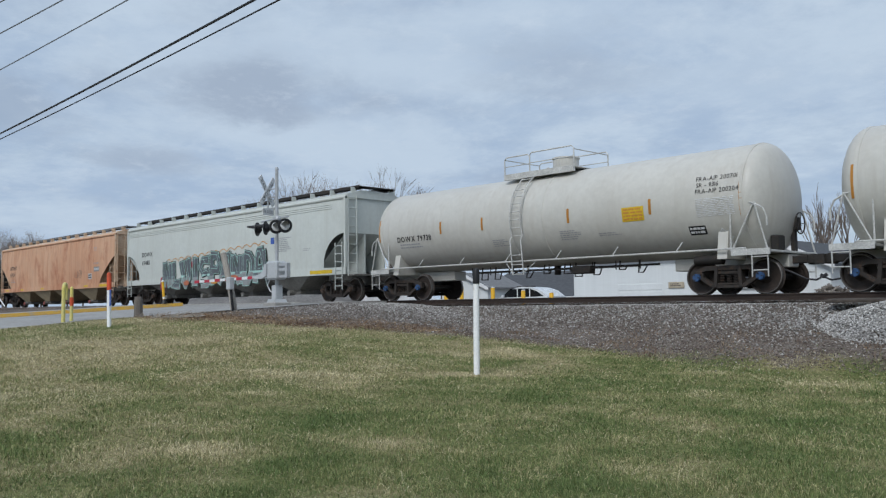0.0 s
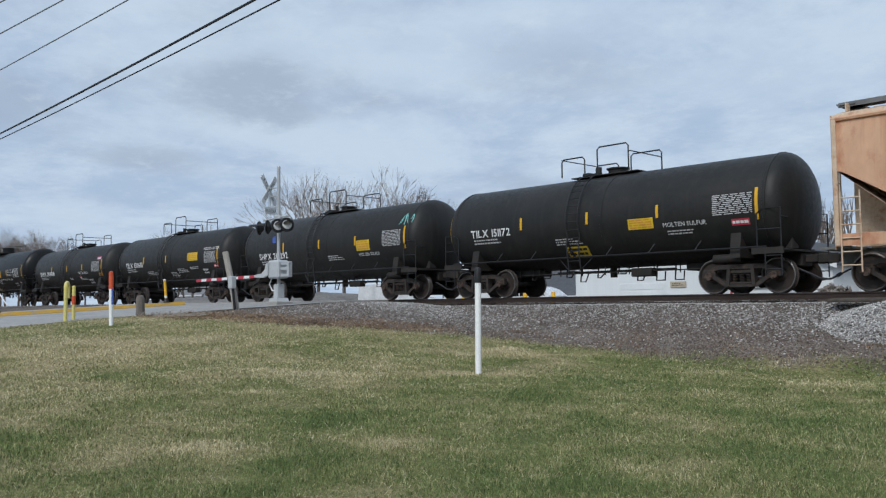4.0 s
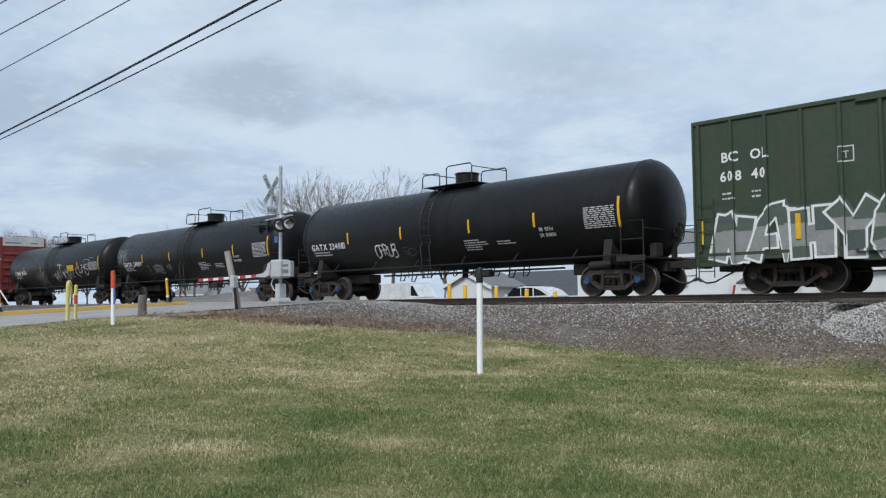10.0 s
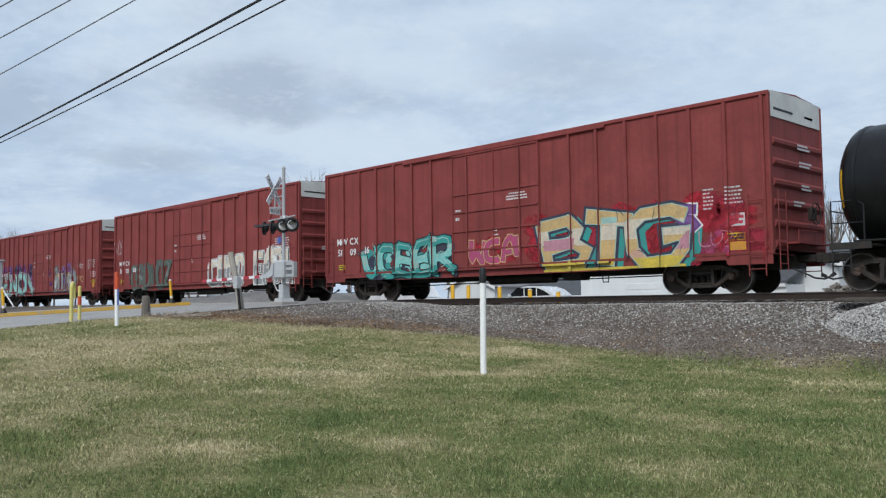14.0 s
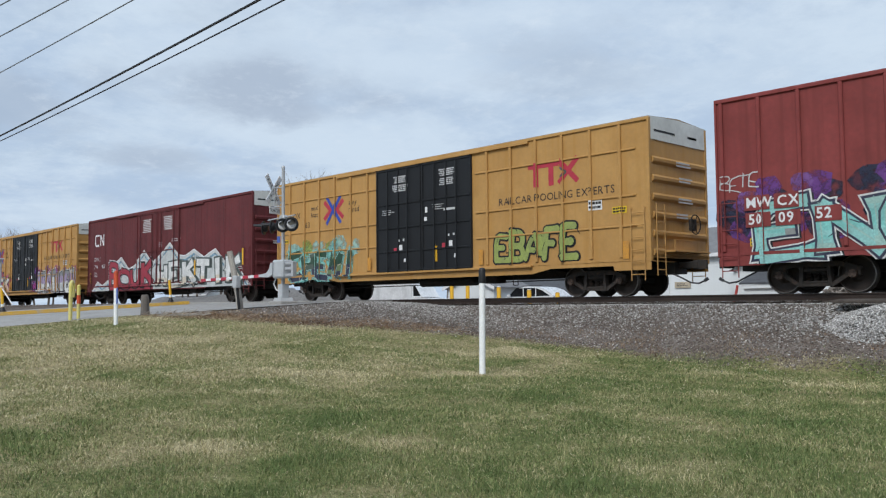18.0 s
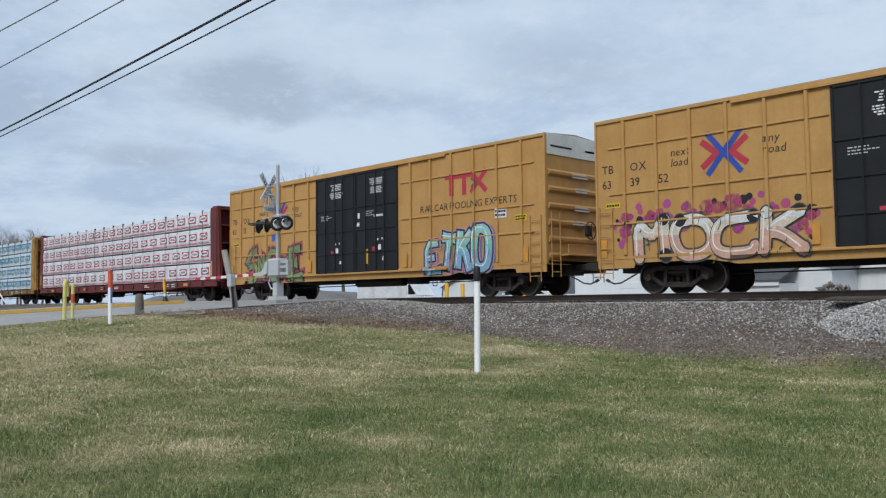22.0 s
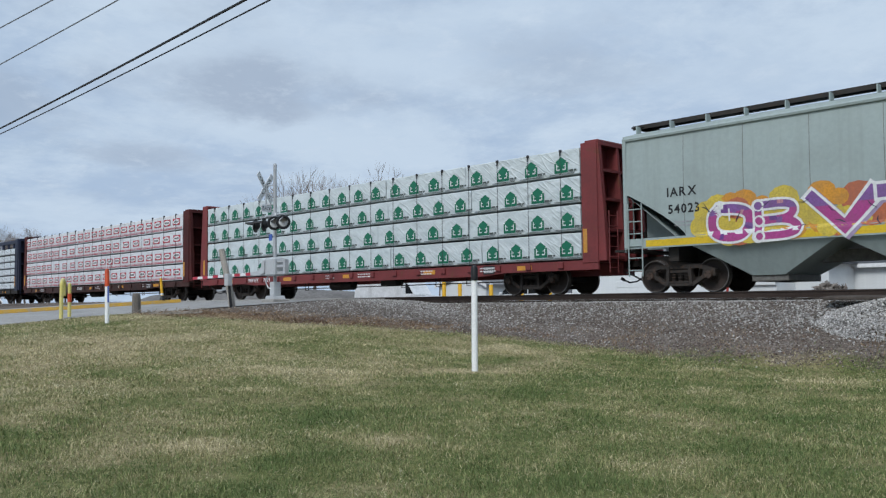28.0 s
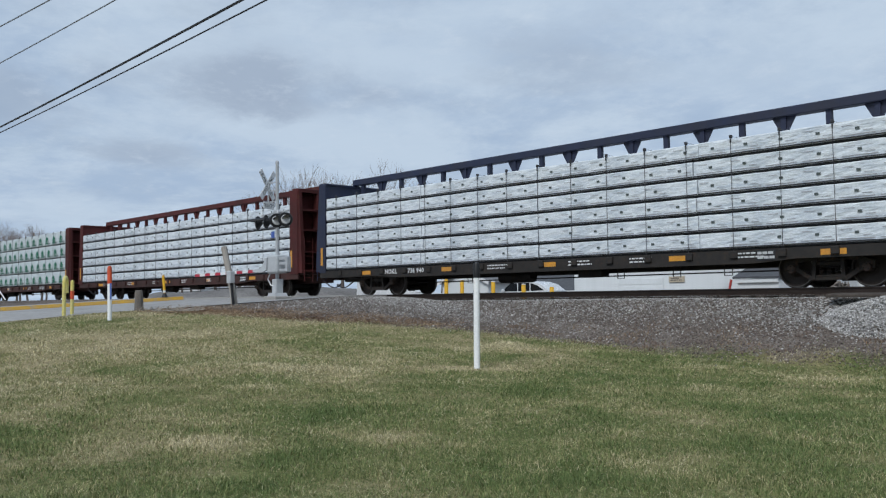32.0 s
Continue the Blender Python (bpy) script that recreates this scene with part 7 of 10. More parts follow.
def wires():
    """Five cables between poles that stand outside the view."""
    ends = ((12.94, -0.0357, -20.9, 0.042, "cable"), (13.47, -0.0312, -20.42, 0.026, "cable"), (8.95, 0.075, -24.55, 0.02, "cable_grey"), (10.3, 0.031, -23.32, 0.02, "cable_grey"), (7.75, 0.10, -25.6, 0.02, "cable_grey"))
    for k, (y0, sl, x0, r, mat) in enumerate(ends):
        pts = [(x, y0 + sl * (x - x0), 8.5 + 0.35 * ((x + 30) / 35) ** 2) for x in np.linspace(-66, 5, 41)]
        tagged(part("overhead_cable", Solid().tube(pts, r, 6), M[mat], None), "thick black overhead cable beside the track" if k == 0 else "thin overhead wire beside the track", "cable", "overhead cables")
    for x in (-66, 5):
        for pair in ((0, 1), (2, 3)):
            ys = [ends[k][0] + ends[k][1] * (x - ends[k][2]) for k in pair]
            g = lawn_z(x, 8) - 0.4
            t = thing("utility_pole", "tall weathered timber utility pole carrying cables", "utility pole", "utility poles", at=(x, sum(ys) / 2, g))
            part("pole", Solid().tube([(0, 0, 0), (0, 0, 9.6 - g)], 0.16, 10, r2=0.11), M["old_wood"], t)
            zc = 8.5 + 0.35 * ((x + 30) / 35) ** 2 - g
            part("cross_arm", Solid().box(-0.06, 0.06, -1.6, 1.6, zc - 0.14, zc - 0.02, 0, 0.01), M["old_wood"], t)


def bungalow():
    t = thing("signal_cabinet", "pale grey metal railway equipment cabinet", "cabinet", at=(-54.2, 14.9, -0.35))
    part("body", Solid().box(-1.2, 1.2, -1.0, 1.0, -0.3, 2.9, 0, 0.03), M["box_grey"], t)
    part("roof", Solid().box(-1.3, 1.3, -1.1, 1.1, 2.9, 3.0, 0, 0.03), M["alu"], t)
    part("door", Solid().box(-0.5, 0.5, -1.03, -1.0, 0.15, 2.2, 0, 0.01), M["box_grey"], t)


def dark_plank():
    t = thing("plank", "dark flat timber end half buried in pale stones", "plank", at=pose(-6.6, 19.6, -0.20, 4, 0, 3))
    part("board", Solid().box(-1.2, 0.9, -0.25, 0.25, -0.03, 0.04, 0, 0.015), M["tie"], t)


marker_post()
orange_marker()
pipe_guard()
delineator(-35.2, 17.4, 0.02, "leaning orange delineator post on the kerb")
delineator(-36.1, 10.9, -0.33, "yellow and white delineator post with a brace", True)
leaning_post()
stump()
crossing_signal()
wires()
bungalow()
dark_plank()

# ---------------------------------------------------------------- behind the track
M["siding"] = material("white_lap_siding", (0.66, 0.68, 0.68), 0.5, color2=(0.61, 0.63, 0.63), scale=1.0, grain=0.04, bump=0.05)
M["roof_grey"] = material("dark_grey_shingles", (0.085, 0.088, 0.095), 0.9, color2=(0.06, 0.062, 0.068), scale=3, grain=0.3, bump=0.4, bump_scale=12)
M["roof_mid"] = material("weathered_grey_shingles", (0.20, 0.20, 0.205), 0.9, color2=(0.15, 0.15, 0.155), scale=3, grain=0.25, bump=0.4, bump_scale=12)
M["beige"] = material("beige_board", (0.42, 0.36, 0.27), 0.7, scale=2)
M["glass"] = material("dark_window_glass", (0.012, 0.014, 0.016), 0.15, bump=0, spec=0.35)
M["car_white"] = material("white_car_paint", (0.70, 0.71, 0.72), 0.25, scale=1, grain=0.02, bump=0)
M["tyre"] = material("black_tyre_rubber", (0.015, 0.015, 0.015), 0.8, bump=0)
M["trim_red"] = material("red_trim_paint", (0.42, 0.05, 0.04), 0.6, bump=0)


def house(name, label, x0, x1, y0, y1, eave, ridge, along, roof, group="", board=0.16, door=None, sign=None):
    """A sided house with a gable roof; along: the ridge's axis."""
    t = thing(name, label, "building", group, at=(0, 0, 0))
    g = -0.95
    b = Solid()
    b.box(x0, x1, y0, y1, g, eave)
    if along == "y":
        xm = (x0 + x1) / 2
        b.prism([(x0, eave), (x1, eave), (xm, ridge - 0.06)], y0 + 0.002, y1 - 0.002, "y")
    else:
        ym = (y0 + y1) / 2
        b.prism([(y0, eave), (y1, eave), (ym, ridge - 0.06)], x0 + 0.002, x1 - 0.002, "x")
    wall = part("wall", b, M["siding"], t)
    n = int((eave - g) / board)
    lap = stored(("lap", round(x1 - x0, 2)), lambda: Solid().add([(x, y, z) for x in (x0, x1) for y, z in ((-0.0, 0.0), (-0.014, 0.0), (-0.003, board))], [(0, 1, 4, 3), (1, 2, 5, 4)]).mesh("siding_board", M["siding"]))
    for i in range(n):
        part("siding_board", lap, None, wall, at=(0, y0, g + i * board))
    if along == "y":
        for i in range(int((ridge - eave) / board)):
            z = eave + i * board
            f = 1 - (z - eave) / (ridge - eave)
            xm, hw = (x0 + x1) / 2, (x1 - x0) / 2 * f
            part("siding_board", Solid().add([(x, y0 + dy, z + dz) for x in (xm - hw, xm + hw) for dy, dz in ((0, 0), (-0.014, 0), (-0.003, board))], [(0, 1, 4, 3), (1, 2, 5, 4)]), M["siding"], wall)
    b = Solid()
    o, th = 0.35, 0.14
    if along == "y":
        xm = (x0 + x1) / 2
        sl = (ridge - eave) / ((x1 - x0) / 2)
        b.prism([(x0 - o, eave - o * sl), (xm, ridge), (x1 + o, eave - o * sl), (x1 + o, eave - o * sl + th), (xm, ridge + th), (x0 - o, eave - o * sl + th)], y0 - o, y1 + o, "y")
    else:
        ym = (y0 + y1) / 2
        sl = (ridge - eave) / ((y1 - y0) / 2)
        b.prism([(y0 - o, eave - o * sl), (ym, ridge), (y1 + o, eave - o * sl), (y1 + o, eave - o * sl + th), (ym, ridge + th), (y0 - o, eave - o * sl + th)], x0 - o, x1 + o, "x")
    part("roof", b, M[roof], t)
    b = Solid()
    if along == "y":
        xm = (x0 + x1) / 2
        for s in (-1, 1):
            xe = x0 - o if s < 0 else x1 + o
            b.prism([(xe, eave - o * sl - 0.14), (xm, ridge - 0.14), (xm, ridge + th), (xe, eave - o * sl + th)], y0 - o - 0.03, y0 - o, "y")
    else:
        b.box(x0 - o, x1 + o, y0 - o - 0.04, y0 - o, eave - o * sl - 0.08, eave - o * sl + th)
    part("fascia", b, M["white"], t)
    if door:
        a, c, top = door
        d = part("garage_door", Solid().box(a, c, y0 - 0.06, y0 - 0.03, g, top, 0, 0.01), M["siding"], t)
        for k in range(4):
            part("door_panel", Solid().box(a + 0.08, c - 0.08, y0 - 0.08, y0 - 0.06, g + 0.08 + k * (top - g) / 4, g + (k + 1) * (top - g) / 4 - 0.03, 0, 0.01), M["siding"], d)
    if sign:
        a, c, z0, z1 = sign
        s = part("wall_sign", Solid().box(a, c, y0 - 0.10, y0 - 0.03, z0, z1, 0, 0.02), M["beige"], t)
        sg = Sign().on(lambda x, z: y0 - 0.10)
        sg.bars(a + 0.15, z1 - 0.1, c - a - 0.3, 2, 0.05, 0.06, 0, 4)
        part("lettering", sg, M["dark"], s)
    return t


house("house", "long white sided building with a roll-up door", -36.4, -24.9, 48, 57, 2.75, 4.6, "x", "roof_mid", "buildings behind the track", door=(-32.8, -29.4, 1.0), sign=(-29.0, -27.9, 0.67, 1.05))
b_house = house("house", "white gabled house with a dark lean-to roof", -24.3, -18.4, 46.5, 56, 1.75, 3.1, "y", "roof_grey", "buildings behind the track")
part("lean_to_roof", Solid().prism([(44.0, 0.72), (46.5, 1.52), (46.5, 1.62), (44.0, 0.82)], -22.7, -20.1, "x"), M["roof_grey"], b_house)
part("porch_beam", Solid().box(-22.6, -20.2, 44.05, 44.2, 0.5, 0.70), M["siding"], b_house)
part("porch_wall", Solid().box(-22.5, -20.2, 44.2, 46.45, -0.95, 0.62), M["siding"], b_house)
part("downspout", Solid().tube([(-22.75, 43.95, 0.68), (-23.1, 43.95, -0.9)], 0.07, 6), M["trim_red"], b_house)
house("house", "white sided garage with a grey shingle roof", -18.7, -10.5, 50, 58, 1.65, 3.4, "x", "roof_grey", "buildings behind the track")
house("house", "low house under a wide dark grey roof", -58.0, -45.3, 60, 72, 0.4, 2.8, "x", "roof_grey", "buildings behind the track")
house("house", "small white gabled shed", -53.6, -48.2, 52, 56, 1.2, 2.35, "y", "roof_mid", "buildings behind the track")
house("house", "small white house far beyond the crossing", -150, -138, 75, 84, 2.0, 5.2, "x", "roof_mid", "buildings behind the track")
house("house", "small white gabled shed behind a gravel mound", -99.7, -97.0, 60, 66, 1.2, 2.0, "y", "roof_mid", "buildings behind the track")


def gravel_mound():
    """A long low bank of grey gravel beyond the crossing."""
    a, b = Vector((-78.5, 33.0)), Vector((-60.5, 58.5))
    d = (b - a).normalized()
    side = Vector((-d.y, d.x))
    nu, nv, v = 60, 12, []
    for i in range(nu + 1):
        for j in range(nv + 1):
            u, w = i / nu, (j / nv - 0.5) * 2
            p = a + (b - a) * u + side * w * 6
            top = 2.35 * smooth01(u * 6) * smooth01((1 - u) * 6) * (0.85 + 0.3 * noise.noise((p.x * 0.12, p.y * 0.12, 1.0)))
            v.append((p.x, p.y, -1.0 + top * (1 - w * w) + 0.12 * noise.noise((p.x * 0.6, p.y * 0.6, 4.0))))
    f = [(i * (nv + 1) + j, (i + 1) * (nv + 1) + j, (i + 1) * (nv + 1) + j + 1, i * (nv + 1) + j + 1) for i in range(nu) for j in range(nv)]
    tagged(part("gravel_mound", Solid().add(v, f, 0, True), M["mound"], None), "long low mound of grey gravel beyond the crossing", "gravel", kind="stuff")


M["mound"] = material("dusty_grey_gravel", (0.19, 0.18, 0.17), 0.95, color2=(0.12, 0.112, 0.105), scale=0.5, grain=0.3, bump=0.6, bump_scale=6)
gravel_mound()


def guard_post(x, y, top):
    t = thing("bollard", "yellow steel bollard with a white cap in the car park", "bollard", "car park bollards", at=(x, y, -0.9))
    part("pole", stored("guard", lambda: Solid().lathe([(0, 0.0), (0, 0.11), (1.75, 0.11), (1.8, 0.08), (1.82, 0.0)], "z", 14).mesh("pole", M["reflect"])), None, t)
    t.scale = (1, 1, (top + 0.9) / 1.8)
    part("cap", stored("guard_cap", lambda: Solid().lathe([(1.80, 0.112), (1.84, 0.1), (1.86, 0.0)], "z", 14).mesh("cap", M["white"])), None, t)


for x, top in ((-34.75, 0.92), (-33.5, 0.83), (-31.17, 0.69), (-29.05, 0.50), (-27.2, 0.35)):
    guard_post(x, 34.0, top)


def road_car(name, label, x, y, ln, ht, kind):
    """A parked car, its nose towards -x, on the car park."""
    t = thing(name, label, "car", at=(x, y, -0.92))
    w = 0.92
    b = Solid()
    if kind == "suv":
        low = [(0, 0.45), (0.05, 0.85), (0.35, 0.98), (1.35, 1.08), (ln - 0.1, 1.12), (ln, 0.95), (ln, 0.45)]
        top = [(1.30, 1.04), (2.15, 1.52), (2.5, ht - 0.06), (2.95, ht), (ln - 1.2, ht - 0.05), (ln - 0.6, ht - 0.22), (ln - 0.05, 1.12)]
        glass = [[(1.50, 1.12), (2.12, 1.57), (2.62, 1.60), (2.62, 1.12)], [(2.70, 1.12), (2.70, 1.61), (3.55, 1.60), (3.55, 1.12)], [(3.63, 1.12), (3.63, 1.58), (ln - 0.85, 1.44), (ln - 0.35, 1.15)]]
        wh = (0.85, ln - 0.9)
    else:
        low = [(0, 0.5), (0.0, 1.1), (0.1, ht), (ln - 2.0, ht), (ln - 1.9, 1.25), (ln - 0.2, 1.1), (ln, 0.9), (ln, 0.5)]
        top = [(ln - 2.0, 1.2), (ln - 2.0, ht - 0.05), (ln - 1.7, ht - 0.1), (ln - 0.95, 1.2)]
        glass = [[(ln - 1.85, 1.28), (ln - 1.85, ht - 0.2), (ln - 1.65, ht - 0.2), (ln - 1.12, 1.28)]]
        wh = (1.0, ln - 1.0)
    b.prism(low, -w, w, "y")
    part("body", b, M["car_white"], t)
    part("cabin", Solid().prism(top, -w + 0.12, w - 0.12, "y"), M["car_white"], t)
    for g in glass:
        part("window", Solid().prism(g, -w + 0.105, w - 0.105, "y"), M["glass"], t)
    if kind == "suv":
        part("windscreen", Solid().add([(1.34, -0.7, 1.10), (1.34, 0.7, 1.10), (2.02, 0.66, 1.61), (2.02, -0.66, 1.61)], [(0, 1, 2, 3)]), M["glass"], t, at=(-0.012, 0, 0.012))
        part("door_mirror", Solid().box(1.6, 1.78, -w - 0.14, -w + 0.02, 1.08, 1.24, 0, 0.03), M["car_white"], t)
        part("roof_rack", Solid().tube([(2.5, -0.66, ht + 0.03), (ln - 1.0, -0.66, ht + 0.02)], 0.02, 5), M["steel_dark"], t)
    for x in wh:
        for s in (-1, 1):
            wl = part("wheel", Solid().lathe([(s * 0.70, 0.0), (s * 0.70, 0.3), (s * 0.72, 0.34), (s * 0.92, 0.34), (s * 0.94, 0.3), (s * 0.93, 0.2)], "y", 20), M["tyre"], t, at=(x, 0, 0.34))
            part("rim", Solid().lathe([(s * 0.935, 0.2), (s * 0.91, 0.1), (s * 0.92, 0.0)], "y", 16), M["alu"], wl)


road_car("car", "white sport utility car parked behind the track", -35.4, 38.6, 4.95, 1.70, "suv")
road_car("van", "white box van parked behind the track", -48.6, 39.5, 7.2, 2.15, "van")


M["grey_twigs"] = patch_material("grey_brown_bush", [(0.2, (0.13, 0.11, 0.095)), (0.5, (0.22, 0.195, 0.17)), (0.8, (0.33, 0.30, 0.27))], 0.9, 0.3)


def low_bush(x, y, r, h, seed):
    rng = np.random.default_rng(seed)
    n = 2600
    a, q = rng.uniform(0, 2 * np.pi, n), np.sqrt(rng.uniform(0, 1, n))
    px, py = x + r * q * np.cos(a), y + r * 0.6 * q * np.sin(a)
    z = -0.9 + h * np.sqrt(np.maximum(0, 1 - q * q)) * rng.uniform(0.5, 1.0, n)
    v = np.stack([px, py, z], 1)[:, None, :] + rng.normal(0, 0.09, (n, 3, 3))
    ob = loose_mesh("bush", v, 3, [(0, 1, 2)], n, M["grey_twigs"])
    tagged(ob, "low grey-brown leafless bush by the houses", "bush", kind="stuff")


low_bush(-15.8, 40, 1.1, 1.35, 2)

# ---------------------------------------------------------------- bare trees
M["bark"] = material("grey_brown_bark", (0.13, 0.11, 0.095), 0.9, color2=(0.09, 0.075, 0.065), scale=3, grain=0.2)
M["twigs"] = material("fine_grey_twigs", (0.23, 0.185, 0.155), 0.9, color2=(0.17, 0.135, 0.11), scale=1, bump=0)


def bare_tree(x, y, height, seed, spread=0.34, name="tree", label="leafless tree with fine upright twigs", depth=6, twig=0.016):
    rnd = random.Random(seed)
    t = thing(name, label, "tree", "bare trees in the distance", at=(x, y, -1.0))
    trunk, crown = Solid(), Solid()

    def grow(p, d, ln, r, lev):
        q = p + d * ln
        mid = p + d * ln * 0.5 + Vector((rnd.uniform(-1, 1), rnd.uniform(-1, 1), 0)) * ln * 0.05
        (trunk if lev < 2 else crown).tube([p, mid, q], r, 5 if lev < 2 else 3, r2=r * 0.62, cap=False)
        if lev >= depth:
            return
        n = rnd.choice((2, 3, 3)) if lev else rnd.choice((4, 5))
        for i in range(n):
            an, tilt = rnd.uniform(0, 2 * math.pi), rnd.uniform(0.5, 1.3) * spread * (1.25 if lev == 0 else 1.0)
            side = d.orthogonal().normalized()
            side = Matrix.Rotation(an, 3, d) @ side
            nd = (d * math.cos(tilt) + side * math.sin(tilt) + Vector((0, 0, 0.12))).normalized()
            start = p + d * ln * rnd.uniform(0.55, 1.0)
            grow(start, nd, ln * rnd.uniform(0.62, 0.86), max(r * 0.55, twig), lev + 1)

    grow(Vector((0, 0, 0)), Vector((rnd.uniform(-0.05, 0.05), 0, 1)).normalized(), height * 0.33, height * 0.015, 0)
    k = height / max(v[2] for v in crown.v)
    for sol in (trunk, crown):
        sol.v = [(v[0] * (0.5 + 0.5 * k), v[1] * (0.5 + 0.5 * k), v[2] * k) for v in sol.v]
    part("trunk", trunk, M["bark"], t)
    part("crown", crown, M["twigs"], t)
    return t


first = [bare_tree(-102.2, 70, 17.8, 1, 0.46, depth=6, twig=0.013), bare_tree(-96.9, 70, 19.6, 2, 0.42, depth=6, twig=0.013), bare_tree(-91.0, 70, 19.3, 3, 0.44, depth=6, twig=0.013), bare_tree(-83.5, 72, 18.4, 4, 0.48, depth=6, twig=0.013), bare_tree(-109, 72, 15.0, 5, 0.48, depth=6, twig=0.013)]
tops = (18.2, 19.6, 19.2, 18.6, 15.2)
for k, (x, y, h, src) in enumerate(((-78.5, 76, 16.4, 0), (-120, 62, 12.8, 0), (-115, 61, 13.6, 3), (-110, 62, 13.2, 4), (-105.5, 63, 12.6, 2), (-125, 64, 12.0, 1),
                                    (-206, 60, 18.0, 0), (-200, 62, 17.6, 3), (-194, 59, 18.0, 4), (-189, 61, 17.4, 2), (-183.5, 60, 17.2, 0), (-178, 62, 16.8, 3), (-172.5, 61, 15.6, 4), (-167, 63, 14.6, 1), (-212, 61, 18.0, 4), (-162, 64, 13.2, 2), (-219, 62, 18.4, 0), (-197, 66, 18.4, 1))):
    o = copy_thing(first[src], pose(x, y, -1, 0, 0, 57 * k))
    q = h / tops[src]
    o.scale = (q, q, q)
    tagged(o, "leafless tree in a grey thicket beyond the road" if x < -150 else "leafless tree beyond the crossing")
for k, (x, y, hgt) in enumerate(((-24.1, 60, 9.0), (-22.8, 61, 8.2), (-25.4, 62, 8.0), (-21.6, 64, 7.0), (-26.8, 66, 7.5))):
    bare_tree(x, y, hgt, 20 + k, 0.26, label="slender leafless sapling behind the houses", depth=4, twig=0.016)

# ---------------------------------------------------------------- paint on the cars: numbers, notices, reflectors, graffiti
def clip(poly, axis, lo, hi):
    for sgn, lim in ((1, lo), (-1, -hi)):
        out = []
        for i, p in enumerate(poly):
            q = poly[(i + 1) % len(poly)]
            a, b = sgn * p[axis] - lim, sgn * q[axis] - lim
            if a >= 0:
                out.append(p)
            if a * b < 0:
                t = a / (a - b)
                out.append((p[0] + (q[0] - p[0]) * t, p[1] + (q[1] - p[1]) * t))
        poly = out
        if len(poly) < 3:
            return []
    return poly


def ribbon(pts, width, fa=1.0, fb=1.0, extra=0.0):
    """Quads of a brush stroke with mitred corners, its ends flared by fa and fb and lengthened by extra."""
    n = len(pts)
    P2 = [Vector(p) for p in pts]
    d = [(P2[i + 1] - P2[i]).normalized() for i in range(n - 1)]
    P2[0] = P2[0] - d[0] * (extra + width * 0.12)
    P2[-1] = P2[-1] + d[-1] * (extra + width * 0.12)
    lft, rgt = [], []
    for i in range(n):
        a, b = d[max(i - 1, 0)], d[min(i, n - 2)]
        t = (a + b)
        t = t.normalized() if t.length > 1e-3 else a
        m = Vector((-t.y, t.x))
        k = 1 / max(0.55, abs(m.dot(Vector((-a.y, a.x)))))
        f = fa if i == 0 else fb if i == n - 1 else 1.0
        e = m * width / 2 * k * f
        lft.append(P2[i] + e), rgt.append(P2[i] - e)
    return [[tuple(rgt[i]), tuple(rgt[i + 1]), tuple(lft[i + 1]), tuple(lft[i])] for i in range(n - 1)]


def skeleton(text):
    """Strokes of a letter from digits on a nine-step grid: pairs x z, strokes parted by spaces."""
    return [[(int(g[i]) / 8, int(g[i + 1]) / 8) for i in range(0, len(g), 2)] for g in text.split()]


LETTERS = {k: skeleton(v) for k, v in {
    "A": "00264868 48688088 2353", "B": "1018 1868766414 1464827010", "C": "78280602207081", "D": "1018 185876735010", "E": "781810 1454 1080", "F": "1810 1878 1454",
    "G": "87682806022060828454", "H": "1018 7078 1474", "I": "4048", "K": "1018 78144480", "L": "181070", "M": "10184478 7870", "N": "1018 1870 7078", "O": "280602206082866828", "P": "1018 1868766414",
    "R": "1018 1868766414 3480", "S": "7828062464826010", "T": "4048 0888", "U": "1812307278", "V": "084088", "W": "081044708088", "X": "0880 8008", "Y": "084488 4440", "Z": "0888108070"}.items()}


